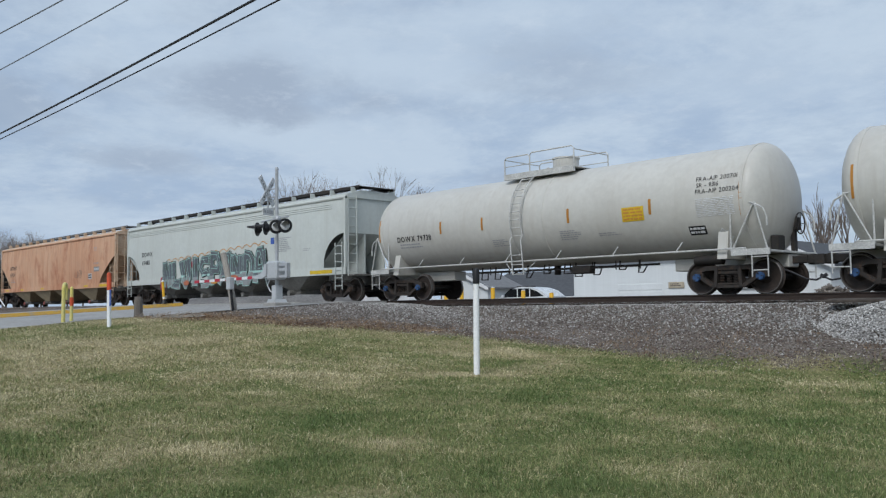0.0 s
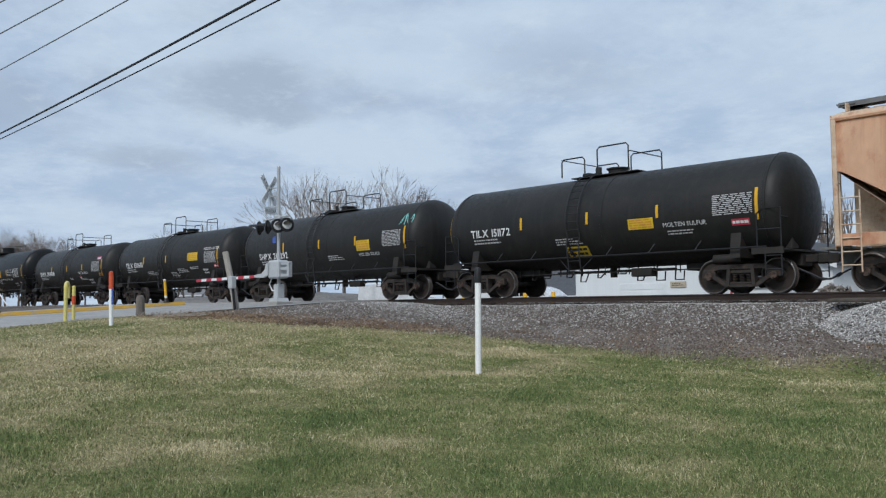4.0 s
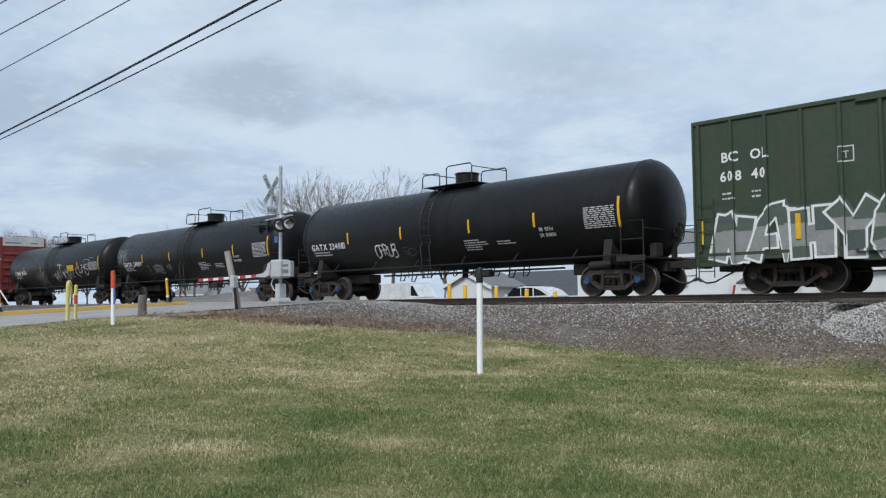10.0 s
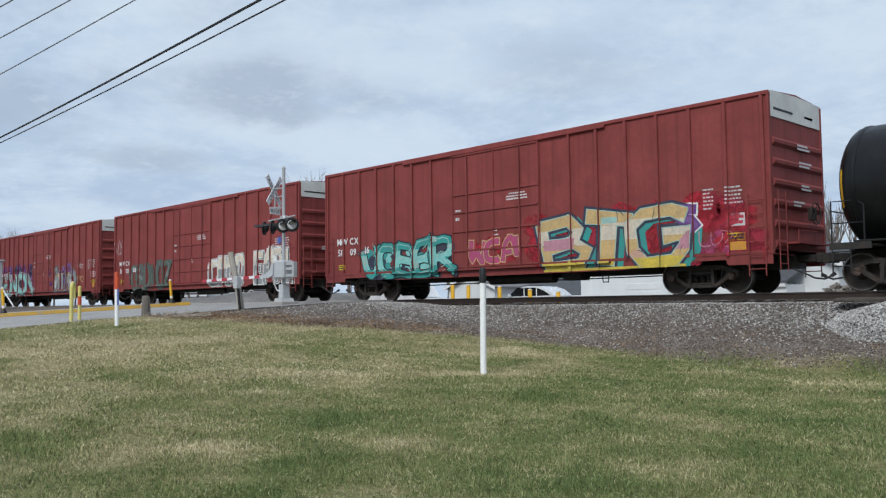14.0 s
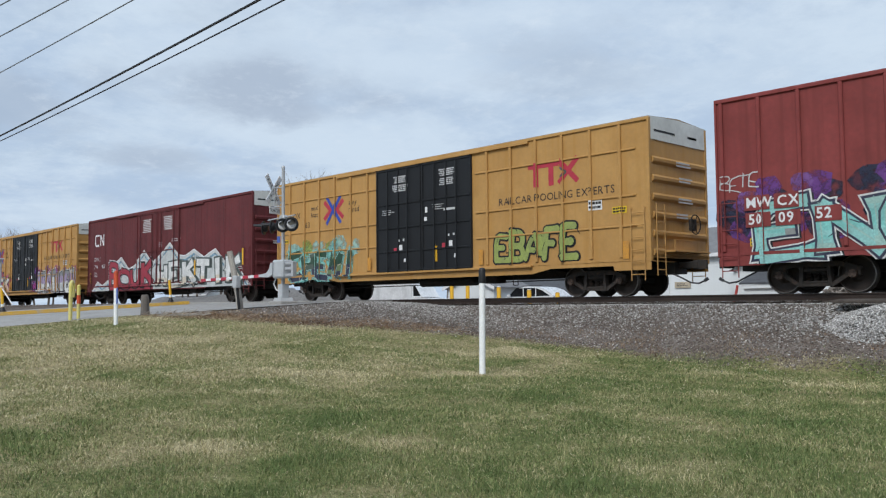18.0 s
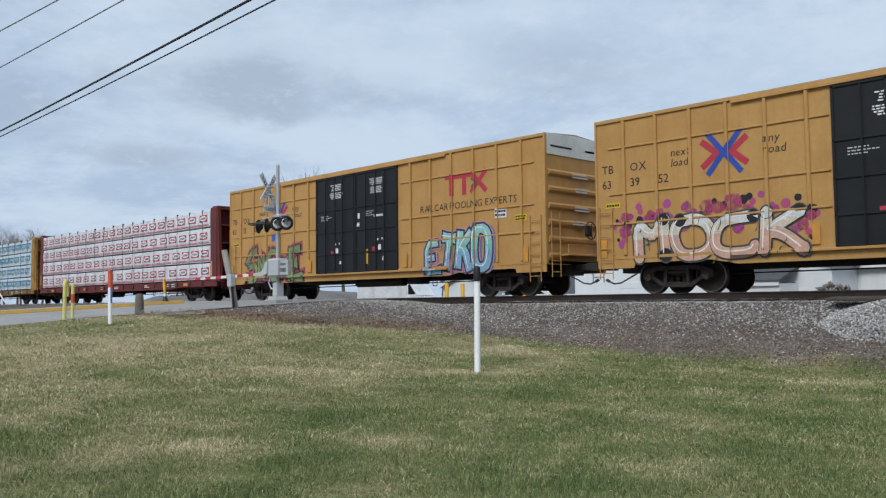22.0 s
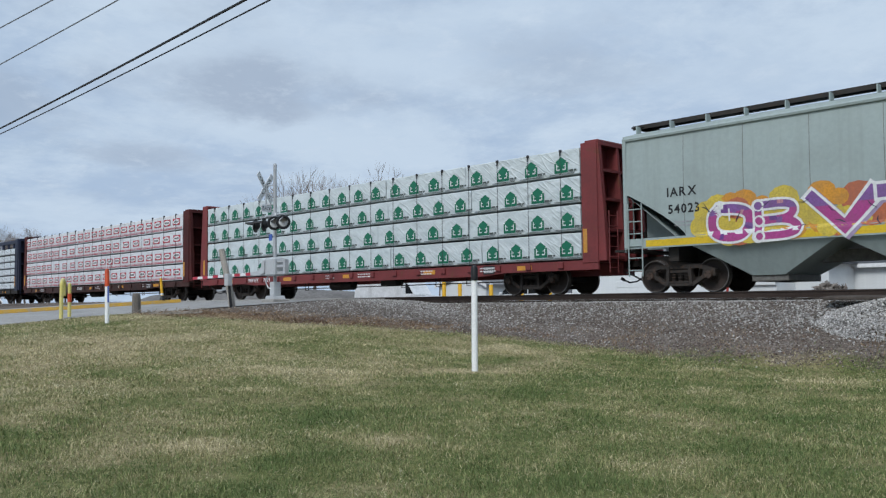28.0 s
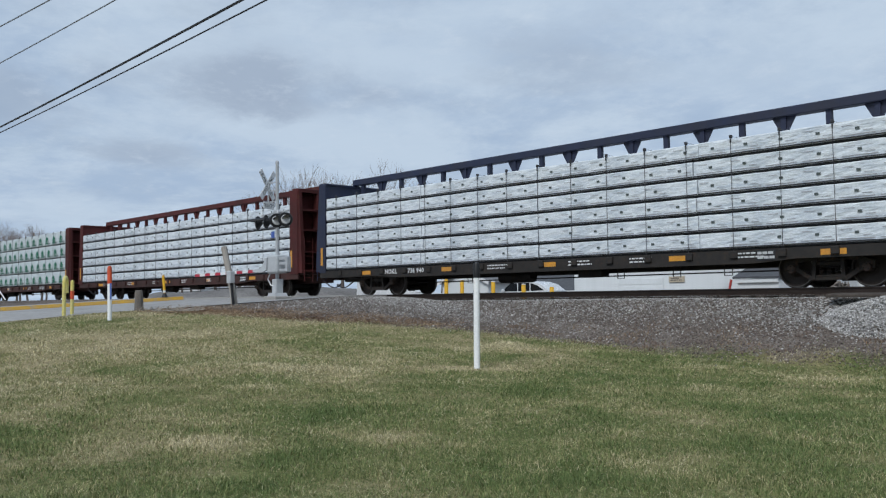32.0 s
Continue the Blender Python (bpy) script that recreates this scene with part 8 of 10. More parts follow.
class Paint:
    """Painted shapes on the near side of a car, in the car's x and z."""

    def __init__(self, car, face=None, strips=()):
        self.car, self.strips = car, strips
        self.face = face or (lambda x, z: -NEAR)
        self.items = []

    def poly(self, pts, ink, lift=0.005):
        self.items.append((pts, ink, lift + 0.00002 * (len(self.items) % 160)))

    def shape(self, p, f, ink, lift):
        for q in f:
            self.poly([p[i] for i in q], ink, lift)

    def text(self, body, x, z, size, ink="white", lift=0.006, **kw):
        p, f = letters(body, size, **kw)
        self.shape([(x + u, z + w) for u, w in p], f, ink, lift)
        return self

    def rect(self, x0, x1, z0, z1, ink, lift=0.005, slant=0.0):
        self.poly([(x0, z0), (x1, z0), (x1 + slant, z1), (x0 + slant, z1)], ink, lift)
        return self

    def blob(self, x, z, rx, rz, ink, lift=0.005, seed=0, n=16, rough=0.12):
        rnd = random.Random(seed)
        pts = []
        for i in range(n):
            k = 1 + rnd.uniform(-rough, rough)
            pts.append((x + rx * k * math.cos(2 * math.pi * i / n), z + rz * k * math.sin(2 * math.pi * i / n)))
        for i in range(n):
            self.poly([(x, z), pts[i], pts[(i + 1) % n]], ink, lift)
        return self

    def bars(self, x, z, w, rows, h=0.04, gap=0.035, ink="offwhite", seed=1, centre=False):
        """Lines of small writing, word by word."""
        rnd = random.Random(seed)
        h, gap = h * 0.82, gap + h * 0.18
        for i in range(rows):
            span = w * rnd.uniform(0.6, 1.0)
            zz, u = z - i * (h + gap), x + ((w - span) / 2 if centre else 0.0)
            end = u + span
            while u < end - 0.02:
                k = min(rnd.uniform(0.04, 0.13), end - u)
                self.rect(u, u + k, zz - h, zz, ink, 0.010)
                u += k + 0.028
        return self

    def line(self, pts, width, ink, lift=0.006):
        for p, q in zip(pts, pts[1:]):
            d = Vector((q[0] - p[0], q[1] - p[1]))
            if d.length < 1e-4:
                continue
            d.normalize()
            e, s = d * width * 0.3, Vector((-d.y, d.x)) * width / 2
            self.poly([(p[0] - e.x + s.x, p[1] - e.y + s.y), (p[0] - e.x - s.x, p[1] - e.y - s.y), (q[0] + e.x - s.x, q[1] + e.y - s.y), (q[0] + e.x + s.x, q[1] + e.y + s.y)], ink, lift)
        return self

    def scribble(self, x0, x1, z0, z1, ink, seed, width=0.035, strokes=6, lift=0.008):
        """A quick looping tag in one stroke colour."""
        rnd = random.Random(seed)
        for k in range(strokes):
            cx = x0 + (x1 - x0) * (k + 0.5) / strokes
            w = (x1 - x0) / strokes
            pts, n = [], rnd.choice((3, 4, 5))
            keys = [(cx + rnd.uniform(-0.8, 0.8) * w, z0 + (z1 - z0) * ((i % 2) * 0.75 + rnd.uniform(0, 0.25))) for i in range(n)]
            for (ax, az), (bx, bz) in zip(keys, keys[1:]):
                for j in range(6):
                    t = j / 5
                    pts.append((ax + (bx - ax) * t + 0.18 * w * math.sin(math.pi * t), az + (bz - az) * t))
            self.line(pts, width, ink, lift)
        return self

    def tag(self, word, x0, x1, z0, z1, ink, seed, width=0.05, lift=0.013):
        """A looping one-colour tag: letters in a single soft line."""
        rnd = random.Random(seed)
        cw = (x1 - x0) / len(word)
        for i, ch in enumerate(word):
            dx, dz, sh = rnd.uniform(-0.1, 0.1) * cw, rnd.uniform(-0.1, 0.1) * (z1 - z0), rnd.uniform(0.0, 0.25)
            for st in LETTERS[ch]:
                pts = [(x0 + cw * (i + 1.3 * u - 0.1) + dx + sh * v * (z1 - z0) * 0.5, z0 + dz + (z1 - z0) * (v + rnd.uniform(-0.16, 0.16))) for u, v in st]
                for k in range(2):
                    cut = [pts[0]]
                    for a, b in zip(pts, pts[1:]):
                        cut += [(a[0] * 0.75 + b[0] * 0.25, a[1] * 0.75 + b[1] * 0.25), (a[0] * 0.25 + b[0] * 0.75, a[1] * 0.25 + b[1] * 0.75)]
                    pts = cut + [pts[-1]]
                w = width * rnd.uniform(0.75, 1.25)
                for q in ribbon(pts, w, 0.7, 0.5):
                    self.poly(q, ink, lift)
        return self

    def mist(self, x0, x1, z0, z1, inks, seed, n=30, size=0.3, lift=0.0135, soft=True):
        """A sprayed cloud of overlapping soft spots, or of hard bubbles."""
        rnd = random.Random(seed)
        for k in range(n):
            x, z, r = rnd.uniform(x0, x1), rnd.uniform(z0, z1), size * rnd.uniform(0.5, 1.3)
            self.blob(x, z, r, r * 0.85, ("haze_" if soft else "") + rnd.choice(inks), lift + 0.00004 * k, seed * 7 + k, 12, 0.16 if soft else 0.03)
        return self

    def piece(self, word, x0, x1, z0, z1, outline, fill, seed, fat=0.36, curve=1, tilt=5.0, z2=None, lap=1.12, tone=None, light=None, shadow=None, deep=(0.07, -0.05), line=None, taper=0.12, tall=None):
        """Letters that crowd each other: an outline in one or more coats (how far it stands out, ink; widest first), a fill in bands from
        the ground up (share of the height, ink), patches in a second tone, a lit edge, inner lines, and a cast shadow in paint."""
        rnd = random.Random(seed)
        n = len(word)
        cw = (x1 - x0) / n
        made = []
        for i, ch in enumerate(word):
            if ch == " ":
                continue
            t = (i + 0.5) / n
            zt = z1 + ((z2 if z2 else z1) - z1) * t
            w, h = cw * lap * rnd.uniform(0.94, 1.06), (zt - z0) * (tall[i % len(tall)] if tall else rnd.uniform(0.92, 1.04))
            an, sh = radians(rnd.uniform(-tilt, tilt)), rnd.uniform(-0.6, 1.0) * tilt * 0.016
            cx, cz = x0 + cw * (i + 0.5), z0 + h / 2
            sw = min(fat * cw, 0.40 * w, (0.19 if ch in "ABEGRSPF" else 0.24) * h)
            strokes = []
            for st in LETTERS[ch]:
                pts = []
                for u, v in st:
                    u, v = (u - 0.5) * (w - sw) + rnd.uniform(-0.025, 0.025) * w, (v - 0.5) * (h - sw) + rnd.uniform(-0.025, 0.025) * h
                    u += v * sh
                    pts.append((cx + u * math.cos(an) - v * math.sin(an), cz + u * math.sin(an) + v * math.cos(an)))
                for k in range(curve):
                    cut = [pts[0]]
                    for a, b in zip(pts, pts[1:]):
                        cut += [(a[0] * 0.75 + b[0] * 0.25, a[1] * 0.75 + b[1] * 0.25), (a[0] * 0.25 + b[0] * 0.75, a[1] * 0.25 + b[1] * 0.75)]
                    pts = cut + [pts[-1]]
                strokes.append((pts, 1 + rnd.uniform(-0.3, 1.0) * taper, 1 + rnd.uniform(-0.3, 1.6) * taper))
            made.append((strokes, sw, cx, cz, w, h, zt))

        def coat(strokes, sw, grow, ink, lift, dx=0.0, dz=0.0):
            for pts, fa, fb in strokes:
                pts = [(p[0] + dx, p[1] + dz) for p in pts]
                for k, q in enumerate(ribbon(pts, sw + 2 * grow, fa, fb, grow if curve < 2 else 0.0)):
                    self.items.append((q, ink, lift + 0.00002 * (len(self.items) % 60)))
                if curve > 1:
                    for p, f in ((pts[0], fa), (pts[-1], fb)):
                        self.blob(p[0], p[1], (sw / 2 + grow) * f, (sw / 2 + grow) * f, ink, lift, 1, 12, 0.0)

        if shadow:
            for strokes, sw, *rest in made:
                coat(strokes, sw, outline[-1][0] if outline else 0.0, shadow, 0.0145, deep[0], deep[1])
        for k, (grow, ink) in enumerate(outline[:-1]):
            for strokes, sw, *rest in made:
                coat(strokes, sw, grow, ink, 0.0160 + 0.0015 * k)
        for i, (strokes, sw, cx, cz, w, h, zt) in enumerate(made):
            up = 0.0195 + 0.0046 * i
            if outline:
                coat(strokes, sw, outline[-1][0], outline[-1][1], up)
            for pts, fa, fb in strokes:
                for q in ribbon(pts, sw, fa, fb, 0.0):
                    lo, hi = -9.0, 0.0
                    for share, ink in fill:
                        hi = z0 + (zt - z0) * share + rnd.uniform(-0.05, 0.05) if share < 1 else 9.0
                        c = clip(q, 1, lo, hi)
                        if c:
                            self.items.append((c, ink, up + 0.0014 + 0.00002 * (len(self.items) % 60)))
                        lo = hi
                    if tone and rnd.random() < 0.55:
                        a = rnd.uniform(z0, zt)
                        c = clip(q, 1, a, a + rnd.uniform(0.10, 0.35) * (zt - z0))
                        if c:
                            self.items.append((c, rnd.choice(tone), up + 0.0028 + 0.00002 * (len(self.items) % 30)))
            if curve > 1:
                for pts, fa, fb in strokes:
                    for p, f in ((pts[0], fa), (pts[-1], fb)):
                        low = p[1] < z0 + (zt - z0) * fill[0][0]
                        self.blob(p[0], p[1], sw / 2 * f, sw / 2 * f, fill[0][1] if low else fill[-1][1], up + 0.0014, 1, 12, 0.0)
            if light:
                for pts, fa, fb in strokes:
                    e = sw * 0.30
                    for q in ribbon([(p[0] - e * 0.7, p[1] + e * 0.6) for p in pts], sw * 0.09 + 0.008, 0.5, 0.5):
                        self.items.append((q, light, up + 0.0036))
            if line:
                for k in range(3):
                    a = (cx + rnd.uniform(-0.45, 0.45) * w, cz + rnd.uniform(-0.45, 0.4) * h)
                    b = (a[0] + rnd.uniform(-0.22, 0.22) * w, a[1] + rnd.uniform(-0.3, 0.3) * h)
                    m = ((a[0] + b[0]) / 2 + rnd.uniform(-0.06, 0.06), (a[1] + b[1]) / 2 + rnd.uniform(-0.06, 0.06))
                    for q in ribbon([a, m, b], rnd.uniform(0.018, 0.034), 0.5, 0.4):
                        self.items.append((q, line, up + 0.0040))
        return self

    def done(self, name, label="", lift=0.0):
        inks, b, weld = [], Solid(), {}
        items = self.items
        if name in ("graffiti", "notice", "placard", "small_lettering", "inspection_table") and not self.strips:
            items = []
            for pts, ink, up in self.items:
                lo, hi = min(p[1] for p in pts), max(p[1] for p in pts)
                for k in range(int(lo / 0.12) - 1, int(hi / 0.12) + 2):
                    q = clip(pts, 1, 0.12 * k, 0.12 * (k + 1))
                    if q:
                        items.append((q, ink, up))
        for pts, ink, up in items:
            if ink not in inks:
                inks.append(ink)
            slot = inks.index(ink)
            if name == "graffiti":
                pts = clip(pts, 1, 0.75, 9)
                if not pts:
                    continue
            n = len(pts)
            if name == "reflector":
                up = round(up, 3)
                ids = []
                for x, z in pts:
                    key = (round(x, 4), round(z, 4))
                    if key not in weld:
                        weld[key] = len(b.v)
                        b.v.append((x, self.face(x, z) - up - lift, z))
                    ids.append(weld[key])
                b.f.append(tuple(ids))
                b.s.append(slot)
                b.smooth.append(False)
                continue
            b.add([(x, self.face(x, z) - up - lift, z) for x, z in pts], [tuple(range(n))], slot)
            for a, c, d in self.strips:
                if min(p[0] for p in pts) < c and max(p[0] for p in pts) > a:
                    q = clip(pts, 0, a, c)
                    if q:
                        b.add([(x, -NEAR - d - up, z) for x, z in q], [tuple(range(len(q)))], slot)
            if name == "graffiti" and self.strips:
                q = clip(pts, 1, 0.932, 0.998)
                q = clip(q, 0, -5.1, 4.5) if q else q
                if q:
                    b.add([(x, -NEAR - 0.13 - up * 0.4, z) for x, z in q], [tuple(range(len(q)))], slot)
        self.items = []
        ob = part(name, b, [M[i] for i in inks], self.car, label)
        if name in ("small_lettering", "inspection_table", "lettering", "notice", "graffiti"):
            tagged(ob, kind="stuff")
        return ob


def reflectors(p, places, ink="reflect", w=0.09, h=0.45):
    for x, z in places:
        p.rect(x, x + w, z, z + h * 0.34, ink, 0.055)
        p.rect(x, x + w, z + h * 0.34, z + h * 0.67, ink, 0.055)
        p.rect(x, x + w, z + h * 0.67, z + h, ink, 0.055)
        p.done("reflector")


def notice(p, x0, x1, z0, z1, ground, ink, rows, seed=1):
    p.rect(x0, x1, z0, z1, ground, 0.008)
    done = p.items
    h = (z1 - z0) / (rows * 1.7 + 0.7)
    rnd = random.Random(seed)
    for i in range(rows):
        z = z1 - h * (0.7 + 1.7 * i)
        u = x0 + 0.06 * (x1 - x0)
        while u < x1 - 0.12 * (x1 - x0):
            k = min(rnd.uniform(0.1, 0.3) * (x1 - x0), x1 - 0.06 * (x1 - x0) - u)
            p.rect(u, u + k, z - h, z, ink, 0.012)
            u += k + 0.04 * (x1 - x0)
    p.done("notice")


def tank_marks(key, number, ink="white", strips=(), size=0.34, label_at=None, table_at=None, strip_ink="reflect", mark_at=(-7.4, 2.1), extras=()):
    car, face = TRAIN[key]
    p = Paint(car, face)
    p.text(number, mark_at[0], mark_at[1], size, ink, 0.012, spacing=1.05, fat=0.006)
    p.done("lettering")
    p.bars(mark_at[0] + 0.1, mark_at[1] - 0.08, 1.5, 2, 0.05, 0.05, "offwhite" if ink == "white" else "grey", 3)
    p.done("small_lettering")
    for x, z, h in strips:
        n = 6
        for j in range(n):
            p.rect(x, x + 0.085, z + h * j / n, z + h * (j + 1) / n, strip_ink, 0.012)
        p.done("reflector")
    if label_at:
        notice(p, *label_at, "label_yellow", "paint_amber", 4, 5)
    if table_at:
        x0, x1, z0, z1 = table_at
        n = 11
        for j in range(n):
            za, zb = z0 + (z1 - z0) * j / n, z0 + (z1 - z0) * (j + 0.45) / n
            u = x0
            rnd = random.Random(j)
            while u < x1:
                k = min(rnd.uniform(0.1, 0.3), x1 - u)
                p.rect(u, u + k, za, zb, "offwhite" if ink == "white" else "white", 0.012)
                u += k + 0.05
        p.done("inspection_table")
    for kind, *a in extras:
        if kind == "bars":
            p.bars(*a, ink="offwhite" if ink == "white" else "grey")
            p.done("small_lettering")
        elif kind == "text":
            p.text(*a, lift=0.012)
            p.done("lettering")
        elif kind == "panel":
            notice(p, *a)
        elif kind == "scribble":
            p.scribble(*a)
            p.done("graffiti", "spray-painted tag")
        elif kind == "tag":
            p.tag(*a)
            p.done("graffiti", "spray-painted tag")
        elif kind == "diamond":
            x, z, r = a
            p.poly([(x - r, z), (x, z - r), (x + r, z), (x, z + r)], "white", 0.014)
            p.poly([(x - r * 0.82, z + r * 0.1), (x + r * 0.82, z + r * 0.1), (x + r * 0.0, z + r * 0.9)], "red_mark" if ink == "white" else "offwhite", 0.016)
            p.done("placard")
        elif kind == "smear":
            x0, x1, z0, z1, s = a
            rnd = random.Random(s)
            for i in range(44):
                t = rnd.random()
                p.blob(x0 + (x1 - x0) * t, z0 + (z1 - z0) * rnd.uniform(0.25, 0.7), rnd.uniform(0.03, 0.14), (z1 - z0) * rnd.uniform(0.2, 0.5), rnd.choice(("haze_fade_grey", "haze_fade_grey", "haze_paint_slate", "haze_offwhite")), 0.011 + 0.0003 * i, s + i, 10, 0.3)
            p.done("graffiti", "smeared pale paint")


def long_strips(zl=2.02, zm=2.18):
    return [(-8.2, 1.98, 0.9)] + [(x, zm, 0.45) for x in (-5.0, -1.88, 1.6, 4.45)] + [(7.6, 1.96, 0.9)]


def short_strips():
    return [(-5.78, 1.9, 0.85), (-2.54, 2.13, 0.38), (0.02, 2.12, 0.36), (2.4, 2.12, 0.36), (5.27, 1.86, 0.82)]


white_strips = [(-7.2, 2.16, 0.8), (-3.95, 2.26, 0.42), (-1.99, 2.25, 0.42), (1.55, 2.22, 0.43), (4.38, 2.24, 0.43), (7.04, 2.0, 0.88)]
for key in ("T0", "T1"):
    tank_marks(key, "DOWX 79738" if key == "T1" else "DOWX", "black_ink", white_strips, 0.26, (3.5, 4.22, 2.1, 2.5), (5.82, 6.9, 2.06, 2.55), "orange_strip", (-6.2, 2.1),
               [("bars", -1.6, 1.9, 0.8, 4, 0.03, 0.03), ("bars", 1.2, 2.0, 0.9, 5, 0.03, 0.03), ("bars", 2.6, 1.85, 0.9, 2, 0.03, 0.03), ("text", "FRA-AIP 200701", 5.82, 3.0, 0.17, "black_ink"), ("text", "SR - 9316", 5.84, 2.83, 0.17, "black_ink"), ("text", "FRA-AIP 200204", 5.82, 2.66, 0.17, "black_ink"),
                ("panel", 5.5, 6.0, 1.6, 1.83, "black_ink", "white", 2, 3), ("diamond", 6.45, 1.5, 0.24)])
tank_marks("T4", "TILX 151172", "white", short_strips(), 0.34, (1.48, 2.3, 1.85, 2.15), (4.1, 5.2, 2.05, 2.6), mark_at=(-4.7, 2.0), extras=[("text", "MOLTEN SULFUR", 2.6, 1.85, 0.17, "white"), ("panel", -0.9, -0.1, 1.2, 1.5, "label_yellow", "dark", 2, 8), ("bars", -1.2, 1.75, 1.0, 3), ("bars", 2.7, 1.75, 1.2, 2), ("panel", 4.6, 5.1, 1.75, 1.92, "red_mark", "white", 1, 3)])
tank_marks("T5", "SHPX 210292", "white", short_strips(), 0.36, (2.5, 3.3, 1.9, 2.3), (4.05, 5.1, 2.0, 2.6), mark_at=(-4.4, 1.85), extras=[("text", "MOLTEN SULFUR", 2.6, 1.7, 0.16, "white"), ("bars", 0.6, 1.8, 1.0, 3), ("scribble", 5.0, 5.6, 2.7, 3.2, "paint_turq", 4, 0.03, 3)])
tank_marks("T6", "TILX 150681", "white", short_strips(), 0.38, (2.5, 3.4, 2.1, 2.5), (4.05, 5.14, 1.95, 2.5), mark_at=(-4.7, 1.98), extras=[("text", "MOLTEN SULFUR", 4.0, 2.56, 0.19, "white"), ("bars", -2.2, 1.72, 1.1, 3), ("bars", 0.4, 1.6, 0.9, 4), ("bars", 1.2, 1.75, 1.1, 3), ("bars", 2.5, 1.8, 1.3, 2), ("panel", 3.72, 4.25, 1.38, 1.72, "black_ink", "offwhite", 2, 2), ("panel", 4.9, 5.3, 1.7, 1.85, "red_mark", "white", 1, 3)])
tank_marks("T7", "SHPX 209968", "white", short_strips(), 0.38, None, (3.9, 5.0, 2.0, 2.6), mark_at=(-4.5, 1.92), extras=[("text", "MOLTEN SULFUR", 1.9, 1.9, 0.18, "white"), ("bars", 0.4, 1.7, 0.6, 2), ("bars", 2.2, 1.65, 1.0, 2), ("panel", 3.1, 3.8, 1.25, 1.62, "black_ink", "offwhite", 2, 2), ("panel", 4.55, 5.15, 2.66, 2.85, "paint_pink", "white", 1, 3), ("panel", 4.9, 5.4, 1.72, 1.88, "paint_amber", "dark", 1, 3), ("diamond", 2.1, 1.7, 0.12)])
tank_marks("T8", "GBRX 700943", "white", long_strips(), 0.40, (2.46, 3.27, 2.12, 2.55), (5.84, 6.97, 2.06, 2.7), mark_at=(-7.7, 2.05), extras=[("text", "NOT FOR CONDENSATE SERVICE", 3.0, 1.86, 0.165, "white"), ("text", "NOT FOR CLASS 3", 4.56, 2.52, 0.14, "white"), ("text", "FLAMMABLE LIQUIDS", 4.56, 2.38, 0.14, "white"), ("bars", 4.6, 2.3, 1.0, 2), ("panel", 0.5, 1.4, 1.15, 1.62, "label_yellow", "offwhite", 2, 8), ("diamond", 6.9, 1.5, 0.24),
                                                                                                                                          ("bars", -1.6, 1.75, 0.8, 4), ("bars", 2.6, 1.9, 0.8, 4), ("bars", 0.2, 3.1, 0.5, 2), ("panel", 5.6, 6.3, 1.4, 1.72, "black_ink", "grey", 2, 2), ("diamond", -7.9, 1.45, 0.2)])
tank_marks("T10", "GATX 234081", "white", long_strips(), 0.335, None, (6.4, 7.5, 2.0, 2.65), mark_at=(-7.4, 2.03), extras=[("text", "SR 0754", 4.65, 2.04, 0.16, "white"), ("text", "SR 03450", 4.65, 1.86, 0.16, "white"), ("bars", 1.3, 1.95, 1.1, 5), ("bars", 2.8, 1.85, 0.9, 2), ("tag", "OPRUB", -3.4, -2.3, 1.6, 2.0, "white", 3, 0.035), ("tag", "SO", -1.9, -1.3, 1.6, 1.85, "paint_slate", 5, 0.03)])
tank_marks("T11", "GATX 234109", "white", [(x + (0.22 if abs(x) < 7 else 0.0), z, h) for x, z, h in long_strips()], 0.335, None, (6.4, 7.5, 2.0, 2.65), mark_at=(-7.1, 2.03), extras=[("text", "SR 0754", 4.65, 2.04, 0.16, "white"), ("text", "SR 03450", 4.65, 1.86, 0.16, "white"), ("bars", 1.3, 1.95, 1.1, 5), ("bars", 2.8, 1.85, 1.2, 3), ("tag", "SMORE", -7.9, -6.6, 2.3, 3.0, "fade_grey", 9, 0.03), ("tag", "Z", -4.35, -4.0, 1.5, 1.95, "paint_grey", 8, 0.022), ("tag", "GRSEB", -3.6, -2.6, 1.62, 1.95, "fade_grey", 6, 0.024), ("tag", "BSGER", -3.6, -2.6, 1.66, 1.99, "paint_grey", 16, 0.022), ("tag", "KOS", -2.1, -1.6, 1.75, 1.98, "paint_grey", 7, 0.022), ("tag", "SMK", -7.8, -6.7, 2.35, 2.9, "fade_grey", 19, 0.026)])
tank_marks("T12", "XOMX 110234", "white", long_strips(), 0.35, (2.83, 3.86, 2.1, 2.45), (6.2, 7.5, 2.06, 2.55), mark_at=(-6.8, 2.1), extras=[("smear", 0.2, 3.6, 1.6, 2.2, 3), ("tag", "LUNS", -2.75, -1.2, 1.4, 2.1, "paint_slate", 12, 0.08), ("tag", "LUNS", -2.8, -1.25, 1.43, 2.15, "fade_grey", 12, 0.035), ("tag", "LUNS", -2.7, -1.3, 1.36, 2.05, "fade_grey", 14, 0.025), ("tag", "LUMS", 4.1, 6.0, 1.85, 2.4, "offwhite", 15, 0.05), ("tag", "OC", 5.6, 7.0, 2.3, 2.75, "fade_grey", 16, 0.03), ("bars", 1.2, 2.6, 1.0, 2)])


